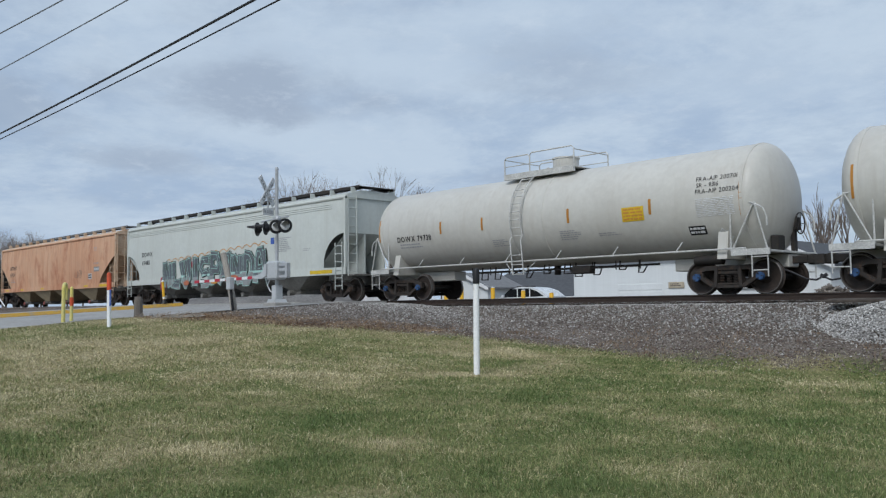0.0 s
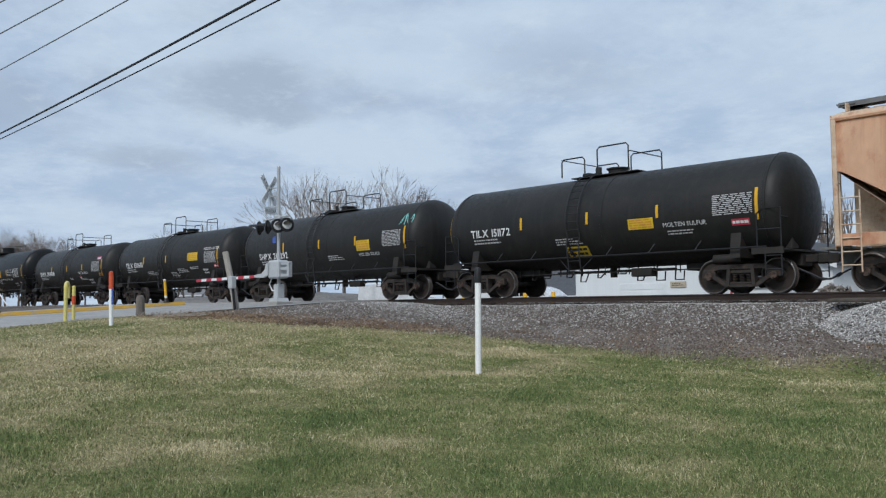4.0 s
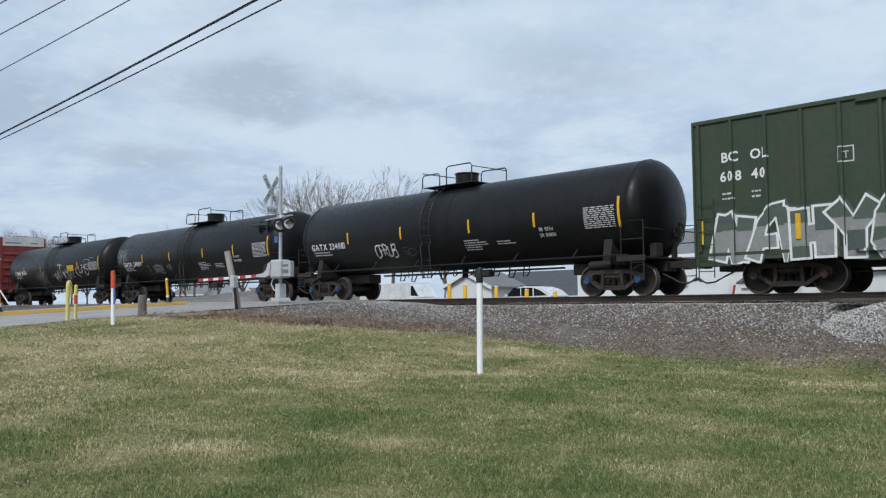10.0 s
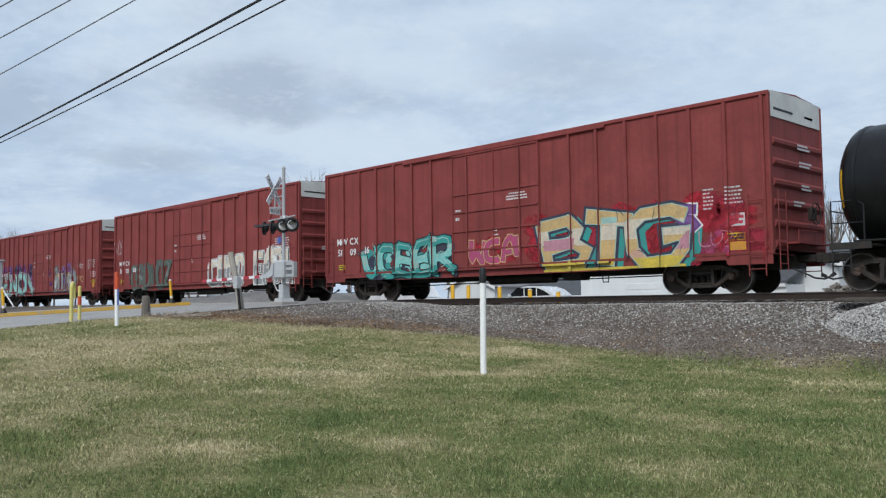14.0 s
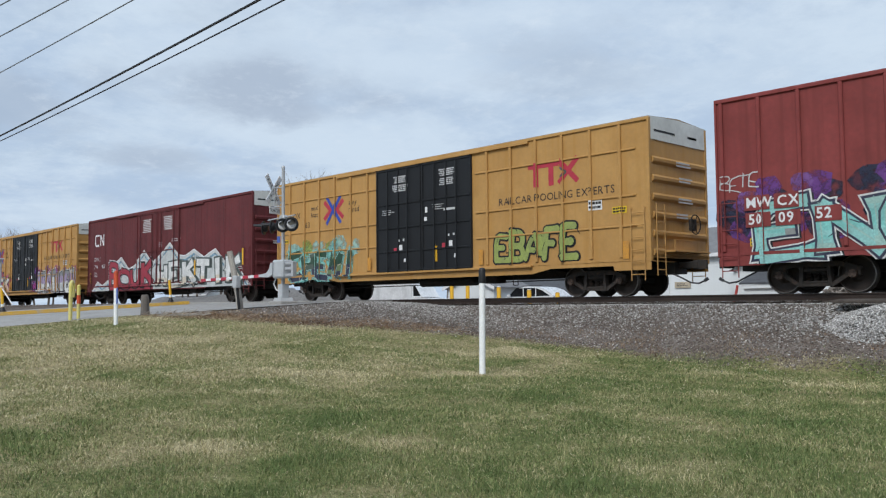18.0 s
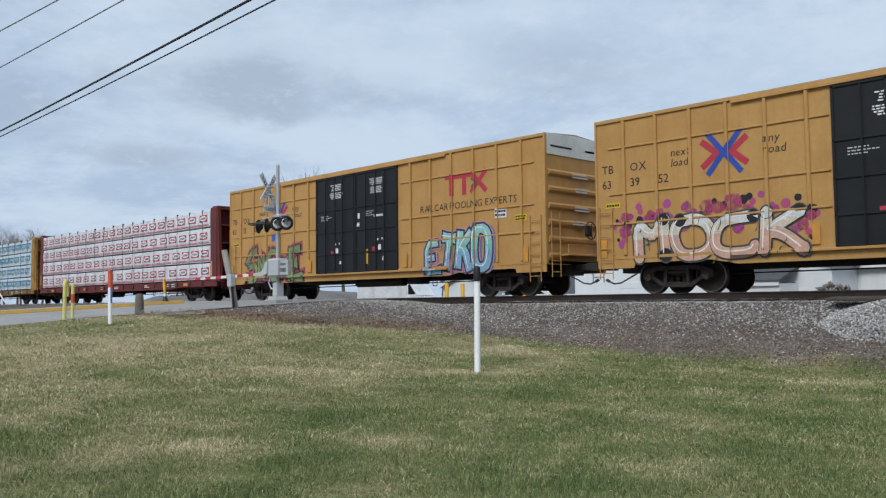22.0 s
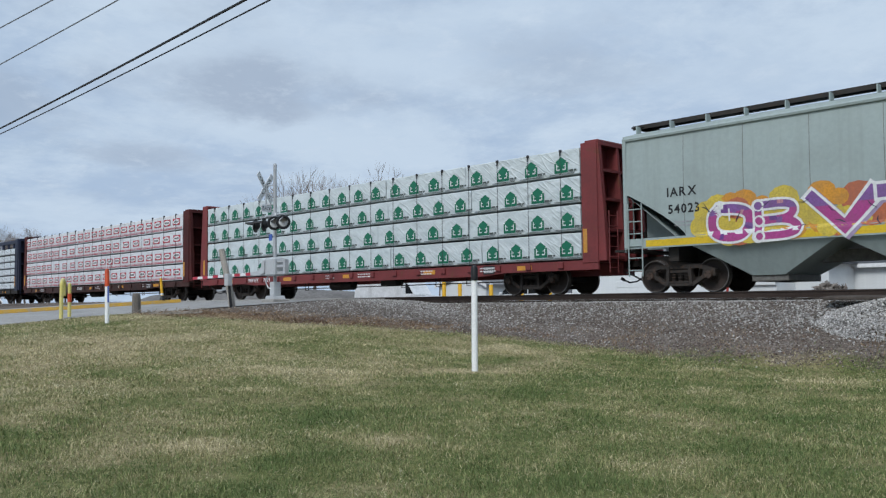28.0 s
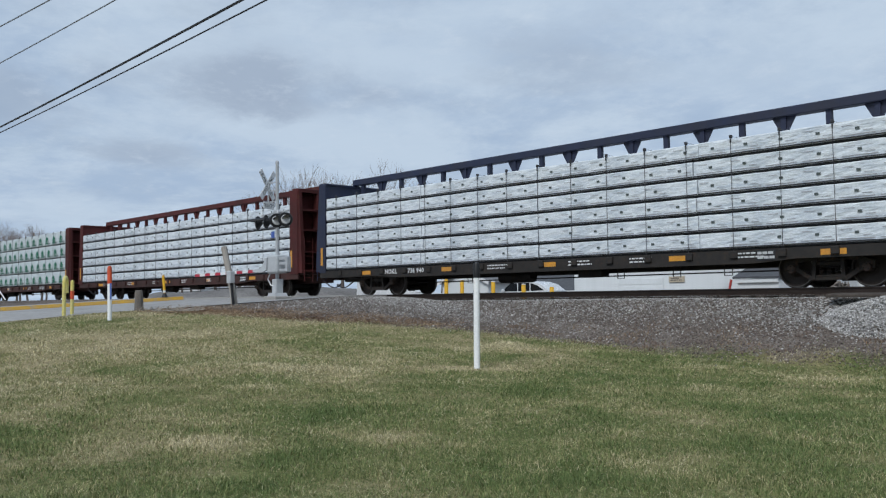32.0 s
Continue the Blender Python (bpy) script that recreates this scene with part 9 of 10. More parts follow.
def hopper_marks():
    car, face = TRAIN["H2"]
    p = Paint(car, face)
    p.text("DOWX", -7.9, 2.55, 0.33, "black_ink", fat=0.008).text("69483", -7.9, 2.12, 0.33, "black_ink", fat=0.008).done("lettering")
    p.bars(4.8, 2.75, 1.5, 8, 0.035, 0.045, "grey", 5).done("small_lettering")
    p.bars(6.9, 2.2, 0.6, 2, 0.03, 0.04, "grey", 6).done("small_lettering")
    p.mist(-5.6, -4.6, 0.95, 1.9, ("paint_red", "paint_crimson"), 5, 9, 0.28, 0.006).mist(-3.4, -2.2, 1.7, 2.2, ("paint_red", "paint_rose"), 6, 6, 0.22, 0.006).mist(3.6, 4.5, 1.3, 2.0, ("paint_rose", "paint_cream"), 8, 6, 0.2, 0.006)
    p.rect(-5.75, -5.05, 0.86, 1.42, "paint_crimson", 0.0065)
    p.piece("NLUISPANDA", -5.5, 4.2, 0.82, 2.2, ((0.06, "paint_slate"), (0.028, "paint_mint")), ((0.36, "paint_grey"), (1, "paint_charcoal")), 3, 0.40, 0, 9, 2.42, 1.2, ("paint_charcoal", "paint_slate"), "paint_mint", "black_ink", (0.06, -0.05), "paint_mint", 0.4)
    p.line([(-5.2 + i * 0.09, 2.12 + 0.16 * abs(math.sin(i * 0.42)) + 0.004 * i) for i in range(106)], 0.035, "paint_amber", 0.012)
    p.tag("BEER", 3.9, 4.75, 1.12, 1.35, "white", 4, 0.03, 0.07)
    p.blob(-2.9, 1.05, 0.3, 0.12, "paint_orange", 0.068, 3).blob(1.6, 1.2, 0.35, 0.1, "paint_orange", 0.068, 4).blob(-0.2, 1.02, 0.3, 0.08, "paint_amber", 0.068, 5)
    p.done("graffiti", "dark grey spray-painted letters edged in pale green and orange")
    p.rect(3.95, 4.6, 1.12, 1.22, "label_yellow").done("reflector")
    p.rect(7.4, 8.9, 1.12, 1.26, "label_yellow").done("reflector")
    car, face = TRAIN["H3"]
    p = Paint(car, face)
    p.text("DOWX", -7.75, 2.6, 0.36, "black_ink", fat=0.006).text("67634", -7.72, 2.15, 0.36, "black_ink", fat=0.006).done("lettering")
    p.bars(-7.6, 1.9, 1.0, 2, 0.05, 0.06, "grey", 4).done("small_lettering")
    p.tag("LUPER", 3.9, 5.0, 1.72, 2.1, "paint_slate", 21, 0.018).done("graffiti", "thin dark tag")
    notice(p, 5.93, 6.44, 1.6, 1.93, "offwhite", "dark", 2, 3)
    notice(p, 6.76, 7.55, 2.02, 2.3, "fade_grey", "offwhite", 1, 3)
    p.bars(6.76, 2.55, 1.0, 2, 0.035, 0.03, "grey", 7).done("small_lettering")
    p.bars(6.7, 3.45, 0.6, 3, 0.035, 0.04, "grey", 8).done("small_lettering")
    for x in (-8.6, -5.6, -1.8, 1.9, 5.3):
        p.rect(x, x + 0.6, 1.15, 1.24, "label_yellow").done("reflector")
    p.rect(7.6, 9.2, 1.12, 1.25, "label_yellow").done("reflector")
    car, face = TRAIN["H22"]
    p = Paint(car, face)
    p.text("IARX", -6.4, 2.58, 0.34, "black_ink", spacing=1.15, fat=0.006).text("54023", -6.38, 2.12, 0.34, "black_ink", spacing=1.1, fat=0.006).done("lettering")
    p.bars(-6.2, 1.9, 1.0, 2, 0.045, 0.05, "grey", 3).done("small_lettering")
    p.rect(-7.1, 7.5, 1.26, 1.44, "label_yellow", 0.004).done("yellow_band")
    p.mist(-5.7, 6.0, 1.4, 2.3, ("paint_amber", "paint_yellow", "paint_orange"), 4, 70, 0.34, 0.006, False).mist(-5.7, 5.9, 1.35, 1.8, ("paint_yellow",), 9, 28, 0.3, 0.010, False)
    mix2 = ("paint_violet", "paint_purple", "paint_rose")
    p.piece("OB", -5.2, -2.8, 1.28, 2.3, ((0.06, "white"),), ((0.7, "paint_magenta"), (1, "paint_violet")), 4, 0.38, 2, 5, None, 1.1, mix2, None, None, line="paint_navy")
    p.piece("VTG", -2.5, 1.9, 1.32, 2.35, ((0.06, "white"),), ((0.65, "paint_magenta"), (1, "paint_violet")), 6, 0.36, 0, 6, 2.4, 1.15, ("paint_magenta", "paint_violet", "lilac"), None, "lilac", line="paint_navy", taper=0.3)
    p.piece("OB", 2.1, 5.0, 1.28, 2.45, ((0.06, "white"),), ((0.65, "paint_magenta"), (1, "paint_violet")), 5, 0.38, 2, 5, None, 1.1, mix2, None, None, line="paint_navy")
    for x in (-4.6, 2.8):
        p.line([(x - 0.14, 1.95), (x + 0.14, 1.95)], 0.04, "white", 0.06).line([(x, 1.8), (x, 2.1)], 0.04, "white", 0.061)
    p.tag("ZI", 5.3, 5.9, 1.5, 1.85, "black_ink", 3, 0.04, 0.06)
    p.done("graffiti", "magenta and purple spray-painted letters on a yellow cloud")


def ttx_marks(key, number, seed):
    car, strips = TRAIN[key]
    p = Paint(car, None, strips)
    a, b, c = number
    p.text(a, -9.1, 3.45, 0.34, "dark").text("OX", -8.15, 3.45, 0.34, "dark").text(b[0], -9.1, 3.02, 0.34, "dark").text(b[1], -8.15, 3.02, 0.34, "dark").text(b[2], -7.25, 3.02, 0.34, "dark").done("lettering")
    p.text("next", -6.85, 3.7, 0.30, "dark", shear=0.15).text("load", -6.85, 3.42, 0.30, "dark", shear=0.15).text("any", -4.25, 3.72, 0.30, "dark", shear=0.15).text("road", -4.25, 3.44, 0.30, "dark", shear=0.15).done("lettering")
    # crossed chevrons in red and blue
    x, z = -5.3, 3.62
    for s in (-1, 1):
        for q in ribbon([(x - s * 0.62, z + 0.34), (x - s * 0.20, z), (x - s * 0.62, z - 0.34)], 0.17):
            p.poly(q, "red_mark", 0.006)
        for q in ribbon([(x - s * 0.46, z + 0.54), (x - s * 0.02, z), (x - s * 0.46, z - 0.54)], 0.15):
            p.poly(q, "blue_mark", 0.008)
    p.done("emblem", "crossed red and blue chevrons")
    # red letter-like emblem
    x, z = 5.0, 3.42
    p.rect(x - 0.1, x + 1.12, z + 0.58, z + 0.76, "red_mark").rect(x + 0.12, x + 0.32, z, z + 0.6, "red_mark").rect(x + 0.72, x + 0.92, z, z + 0.6, "red_mark")
    p.line([(x + 1.15, z + 0.08), (x + 1.80, z + 0.72)], 0.17, "red_mark").line([(x + 1.15, z + 0.72), (x + 1.80, z + 0.08)], 0.17, "red_mark").line([(x + 1.22, z + 0.5), (x + 1.40, z + 0.36), (x + 1.22, z + 0.22)], 0.06, "paint_slate", 0.009)
    p.done("emblem", "red block emblem")
    p.text("RAILCAR POOLING EXPERTS", 3.65, 2.98, 0.335, "dark", spacing=1.06).done("lettering")
    notice(p, 7.25, 7.7, 2.52, 2.82, "white", "dark", 2, 3)
    notice(p, 8.05, 8.55, 2.36, 2.56, "label_yellow", "dark", 2, 4)
    notice(p, -9.0, -8.5, 2.45, 2.6, "label_yellow", "dark", 1, 4)
    reflectors(p, ((8.42, 1.05), (-9.15, 1.05), (-3.1, 1.1), (2.75, 1.1)), w=0.2, h=0.5, ink="paint_amber")
    for x, n in ((-1.5, 0), (0.95, 1)):
        p.bars(x - 0.12, 4.50, 0.86, 4, 0.042, 0.024, "white", 5 + n, True).bars(x - 0.12, 4.18, 0.86, 4, 0.042, 0.024, "white", 15 + n, True).done("small_lettering")
        p.bars(x - 0.7 + 0.3 * n, 3.3, 0.7, 3, 0.035, 0.04, "offwhite", 8 + n).done("small_lettering")
    for x, z, w, h, ink in ((-1.55, 1.72, 0.16, 0.16, "red_mark"), (1.0, 1.75, 0.18, 0.18, "red_mark"), (-1.25, 1.78, 0.17, 0.2, "white"), (1.35, 1.8, 0.17, 0.2, "white"), (-1.3, 2.1, 0.08, 0.08, "offwhite"), (-1.05, 2.12, 0.08, 0.08, "offwhite"), (1.3, 2.15, 0.08, 0.08, "offwhite"), (1.55, 2.17, 0.08, 0.08, "offwhite"), (0.62, 1.3, 0.14, 0.55, "reflect"), (-1.0, 1.35, 0.1, 0.12, "white"), (1.6, 1.4, 0.1, 0.14, "white"), (0.1, 2.75, 0.15, 0.14, "white"), (0.15, 3.05, 0.12, 0.2, "white"), (1.1, 3.05, 0.6, 0.08, "offwhite")):
        p.rect(x, x + w, z, z + h, ink, 0.007).done("sticker")
    return p


hopper_marks()
p = ttx_marks("Y16", ("TB", ("63", "00", "63"), ""), 1)
p.mist(-8.5, -3.7, 1.5, 2.3, ("paint_turq", "paint_mint", "paint_lime"), 5, 34, 0.32, 0.006)
p.piece("CHEMI", -8.4, -3.8, 0.82, 2.05, ((0.08, "haze_paint_turq"), (0.022, "paint_mint")), ((0.45, "paint_navy"), (1, "paint_darkgreen")), 5, 0.46, 0, 8, None, 1.2, ("paint_green", "paint_slate", "paint_moss"), None, None, line="paint_cream")
p.done("graffiti", "dark green letters with turquoise haze")
p.piece("EBAFE", 3.4, 6.8, 1.12, 2.12, ((0.055, "black_ink"), (0.0, "black_ink")), ((1, "paint_lime"),), 9, 0.42, 2, 7, 2.2, 1.12, None, None, None, line="black_ink", tall=(0.95, 1.0, 0.85, 1.0, 1.05))
p.done("graffiti", "lime green rounded letters outlined in black")
p = ttx_marks("Y18", ("TB", ("63", "39", "52"), ""), 2)
p.mist(-8.5, -3.0, 1.5, 2.3, ("paint_pink", "paint_magenta"), 12, 26, 0.2, 0.005)
p.piece("MOCK", -8.1, -3.2, 0.85, 2.12, ((0.05, "paint_slate"), (0.02, "black_ink")), ((0.55, "paint_peach"), (0.75, "paint_cream"), (1, "paint_white")), 12, 0.38, 2, 5, None, 1.16, None, "white", None, line="paint_slate")
rnd = random.Random(77)
for k in range(46):
    q = rnd.uniform(-8.7, -2.9)
    p.blob(q, rnd.uniform(2.0, 2.45) if -8.0 < q < -3.4 else rnd.uniform(1.0, 2.1), *(rnd.uniform(0.05, 0.13),) * 2, rnd.choice(("paint_magenta", "paint_pink", "black_ink")), 0.004, k, 10, 0.05)
p.done("graffiti", "silver and peach letters among pink and black dots")
p.mist(2.2, 9.1, 1.9, 2.4, ("paint_magenta", "paint_purple"), 14, 40, 0.26, 0.005).mist(1.3, 3.0, 0.8, 1.5, ("paint_magenta", "paint_violet"), 15, 16, 0.26, 0.005)
p.piece("NEATINER", 2.6, 9.1, 0.78, 2.2, ((0.085, "paint_white"), (0.045, "black_ink")), ((0.45, "paint_white"), (0.75, "lilac"), (1, "paint_grey")), 14, 0.36, 0, 7, 2.25, 1.16, ("lilac", "paint_silver", "paint_violet", "paint_white"), None, "paint_purple", line="paint_slate", taper=0.3)
p.done("graffiti", "white and lilac letters on a magenta cloud")
p = ttx_marks("Y19", ("TB", ("63", "15", "00"), ""), 3)
p.piece("SMOKE", -7.8, -3.6, 0.8, 2.05, ((0.11, "haze_paint_pink"), (0.035, "black_ink")), ((0.6, "paint_olive"), (1, "paint_green")), 17, 0.30, 0, 16, None, 1.3, ("paint_lime", "paint_slate"), "paint_lime", "paint_slate", (0.05, -0.05), "black_ink", 0.9, (1.1, 0.9, 1.12, 0.85, 1.15))
p.done("graffiti", "green jagged letters edged with pink")
p.piece("ETKO", 3.85, 7.0, 0.8, 2.15, ((0.10, "paint_rose"), (0.06, "paint_navy")), ((0.5, "paint_sky"), (0.65, "paint_turq"), (1, "paint_aqua")), 19, 0.38, 1, 7, 2.35, 1.2, None, "white", "paint_blue", (0.11, -0.02), "paint_blue", 0.3, (0.85, 0.95, 1.02, 1.05))
p.done("graffiti", "turquoise rounded letters outlined in navy and pink")


def red_marks():
    for key, nums in (("R13", ("50", "09", "16")), ("R14", ("50", "08", "88")), ("R15", ("50", "09", "52"))):
        car, strips = TRAIN[key]
        p = Paint(car, None, strips)
        if key == "R15":
            for x, z in ((-8.52, 2.15), (-7.75, 2.15), (-8.5, 1.72), (-7.72, 1.72), (-6.75, 1.75)):
                p.rect(x - 0.04, x + 0.62, z - 0.05, z + 0.32, "red_car", 0.042)
        p.text("MW", -8.5, 2.17, 0.36, "white", 0.047, fat=0.01).text("CX", -7.7, 2.17, 0.36, "white", 0.047, fat=0.01).text(nums[0], -8.45, 1.75, 0.36, "white", 0.047, fat=0.01).text(nums[1], -7.68, 1.75, 0.36, "white", 0.047, fat=0.01).text(nums[2], -6.75, 1.78, 0.36, "white", 0.047, fat=0.01).done("lettering")
        for x, w, n in ((7.45, 0.32, 6), (8.1, 0.5, 5)):
            p.bars(x, 2.75, w, n, 0.05, 0.05, "offwhite", n).done("small_lettering")
        notice(p, 8.12, 8.6, 1.72, 2.05, "offwhite", "red_mark", 2, 3)
        notice(p, 8.14, 8.6, 1.35, 1.55, "label_yellow", "dark", 2, 3)
        p.rect(8.14, 8.62, 1.1, 1.32, "paint_amber", 0.02).done("reflector")
        notice(p, -8.45, -8.05, 1.2, 1.4, "label_yellow", "dark", 2, 5)
        for x in (-5.2, 4.0, 0.0):
            p.rect(x, x + 0.55, 1.0, 1.07, "paint_amber", 0.016).done("reflector")
        p.bars(0.5, 3.35, 0.95, 3, 0.055, 0.035, "white", 4, True).done("small_lettering")
        p.bars(-1.8, 3.0, 0.3, 2, 0.12, 0.15, "offwhite", 6).done("small_lettering")
        p.bars(-0.1, 2.2, 0.3, 2, 0.05, 0.08, "white", 8).done("small_lettering")
        if key == "R13":
            p.mist(-6.7, -2.1, 0.95, 1.85, ("paint_teal", "paint_turq", "paint_navy"), 23, 40, 0.3, 0.013, False)
            p.piece("UOBER", -6.8, -2.0, 0.76, 2.05, ((0.05, "paint_navy"), (0.03, "black_ink")), ((0.3, "paint_teal"), (0.75, "paint_turq"), (1, "paint_teal")), 23, 0.5, 1, 14, 2.15, 1.5, ("paint_mint", "paint_teal", "paint_teal", "paint_grey"), "paint_mint", "paint_navy", (0.08, -0.05), "paint_mint", 0.5)
            p.done("graffiti", "teal interlocking letters")
            p.mist(-1.0, 1.0, 1.2, 1.9, ("paint_red",), 24, 10, 0.22, 0.005)
            p.piece("WCA", -1.15, 1.0, 1.1, 1.95, ((0.028, "paint_tan"),), ((1, "paint_pink"),), 24, 0.30, 1, 6, None, 1.1, ("paint_pink",), None, "paint_crimson")
            p.done("graffiti", "pink letters on red")
            p.mist(1.6, 9.0, 1.0, 2.35, ("paint_red", "paint_red", "paint_crimson"), 26, 80, 0.42, 0.004)
            p.piece("BTG", 1.9, 6.9, 0.75, 2.3, ((0.10, "paint_navy"), (0.025, "paint_mint")), ((0.18, "paint_yellow"), (0.5, "paint_tan"), (0.8, "paint_cream"), (1, "paint_tan")), 25, 0.30, 0, 10, 2.45, 1.22, ("paint_peach", "paint_rose", "paint_cream", "paint_mint"), None, "paint_teal", (0.28, -0.1), "paint_navy", 0.6)
            p.piece("S", 6.6, 7.25, 1.65, 2.35, ((0.10, "white"), (0.06, "paint_purple")), ((1, "paint_violet"),), 3, 0.3, 0)
            p.mist(7.3, 8.3, 1.1, 1.75, ("paint_pink", "paint_rose"), 7, 9, 0.2, 0.007).tag("LUZ", 7.3, 8.3, 1.25, 1.6, "paint_rose", 8, 0.025)
            p.rect(2.0, 6.9, 0.72, 0.82, "paint_yellow", 0.02).done("graffiti", "tan and pink letters with teal shadows on a red cloud")
        elif key == "R14":
            p.piece("GROVOZ", -7.0, -2.3, 0.8, 2.15, ((0.03, "paint_slate"),), ((1, "paint_moss"),), 27, 0.34, 0, 10, 2.3, 1.2, ("paint_slate", "haze_fade_grey"), "haze_fade_grey", None, line="fade_grey", taper=0.4)
            p.done("graffiti", "faded green-grey outlined letters")
            p.piece("CRUD EARL", 1.8, 9.0, 0.8, 2.1, ((0.10, "paint_white"), (0.065, "paint_slate"), (0.045, "paint_white")), ((0.6, "paint_grey"), (1, "paint_cream")), 28, 0.28, 0, 6, 2.35, 1.2, ("paint_cream", "paint_white"), None, None, line="paint_slate")
            p.done("graffiti", "pale cream double-edged letters")
            p.tag("VOS", -9.1, -8.2, 2.9, 3.6, "offwhite", 31, 0.03).done("graffiti", "thin white tag")
        else:
            p.mist(-9.1, -1.9, 1.5, 2.75, ("paint_purple", "paint_violet", "paint_navy"), 33, 60, 0.36, 0.004)
            p.piece("ENOX", -8.4, -1.8, 0.82, 2.3, ((0.09, "paint_white"), (0.055, "paint_navy")), ((0.45, "paint_aqua"), (0.7, "paint_turq"), (1, "paint_aqua")), 33, 0.36, 1, 7, 2.4, 1.18, ("paint_mint", "paint_turq", "fade_grey"), "paint_mint", "black_ink", (0.10, -0.06), "paint_navy", 0.4)
            p.done("graffiti", "large turquoise letters outlined in navy")
            p.mist(1.2, 5.6, 1.2, 2.4, ("paint_purple", "paint_violet", "fade_grey"), 35, 30, 0.3, 0.004)
            p.piece("MIMO", 2.0, 5.6, 0.78, 2.2, ((0.035, "paint_cream"), (0.03, "paint_navy")), ((0.6, "paint_grey"), (1, "fade_grey")), 34, 0.36, 1, 6, None, 1.15, ("paint_blue", "paint_sky", "paint_silver", "paint_tan"), None, None, line="paint_navy")
            p.done("graffiti", "faded blue and grey letters")
            p.tag("BETE", -9.25, -8.2, 2.65, 3.0, "offwhite", 35, 0.03).tag("VOKS", 6.0, 6.7, 2.3, 2.55, "offwhite", 36, 0.03).tag("ERO", 5.8, 6.8, 1.45, 1.8, "paint_tan", 37, 0.035).done("graffiti", "thin white tags")


def maroon_marks():
    car, strips = TRAIN["C17"]
    p = Paint(car, None, strips)
    # angular two-letter emblem in white tube lines
    for x in (-8.3, -7.55):
        p.line([(x + 0.55, 4.05), (x + 0.1, 4.05), (x, 3.95), (x, 3.55), (x + 0.1, 3.45), (x + 0.5, 3.45)] if x < -8 else [(x, 3.45), (x, 4.05), (x + 0.45, 3.45), (x + 0.45, 4.05)], 0.1, "white")
    p.done("emblem", "white tube-line emblem")
    p.text("DWC", -8.4, 2.52, 0.33, "offwhite").text("794", -8.4, 2.08, 0.33, "offwhite").text("407", -7.35, 2.08, 0.33, "offwhite").done("lettering")
    p.bars(-8.4, 1.85, 0.5, 3, 0.05, 0.05, "offwhite", 3).done("small_lettering")
    for x in (-1.8, 0.65):
        p.bars(x, 4.5, 1.05, 8, 0.06, 0.03, "white", int(x * 10) + 40, True).done("small_lettering")
    p.bars(0.15, 3.2, 0.35, 3, 0.05, 0.05, "offwhite", 5).bars(1.6, 3.3, 0.9, 2, 0.05, 0.05, "offwhite", 6).done("small_lettering")
    notice(p, 7.0, 7.5, 1.6, 1.92, "black_ink", "offwhite", 2, 3)
    p.bars(7.8, 2.05, 0.7, 8, 0.05, 0.05, "offwhite", 9).done("small_lettering")
    # snowy peaks behind the letters
    rnd = random.Random(5)
    peaks = [(-8.7, 0.72), (-7.9, 1.3), (-7.2, 1.05), (-6.2, 1.4), (-5.3, 2.35), (-4.6, 2.6), (-3.6, 1.9), (-2.8, 2.1), (-1.6, 2.85), (-0.6, 2.15), (0.3, 2.5), (1.4, 3.1), (2.4, 2.4), (3.0, 2.35), (3.9, 2.62), (4.9, 2.2), (6.0, 2.55), (6.9, 1.9), (7.3, 1.3), (8.0, 1.1), (8.4, 1.35), (9.0, 0.9), (9.2, 0.72)]
    for (a, h0), (b, h1) in zip(peaks, peaks[1:]):
        p.poly([(a, 0.72), (b, 0.72), (b, h1), (a, h0)], "paint_silver", 0.0125)
        p.poly([(a, h0 - 0.28), (b, h1 - 0.28), (b, h1 - 0.16), (a, h0 - 0.16)], "haze_paint_sky", 0.0132)
        p.poly([(a, h0), (b, h1), (b, h1 + 0.04), (a, h0 + 0.04)], "white", 0.0138)
    p.piece("BOUK", -6.3, -0.5, 0.80, 2.35, ((0.10, "white"), (0.07, "black_ink")), ((1, "paint_crimson"),), 41, 0.36, 1, 7, None, 1.16, ("paint_red",), None, "black_ink", (0.10, -0.04), "black_ink", 0.2, (1.0, 0.72, 0.75, 1.0))
    p.rect(-6.2, -0.5, 0.72, 1.05, "paint_crimson", 0.0185)
    p.piece("HEKTIK", -0.2, 8.4, 0.80, 2.2, ((0.07, "paint_slate"),), ((0.35, "paint_cream"), (1, "paint_white")), 42, 0.36, 0, 5, 2.25, 1.12, ("paint_white", "paint_silver", "paint_white"), None, "paint_slate", (0.16, -0.03), "fade_grey", 0.3)
    p.rect(0.0, 7.6, 0.70, 0.86, "paint_silver", 0.0145)
    p.done("graffiti", "red letters and white letters before snowy peaks")
    reflectors(p, ((-8.9, 1.15), (0.2, 1.3), (4.0, 1.35), (8.5, 1.7)), w=0.12, h=0.75)


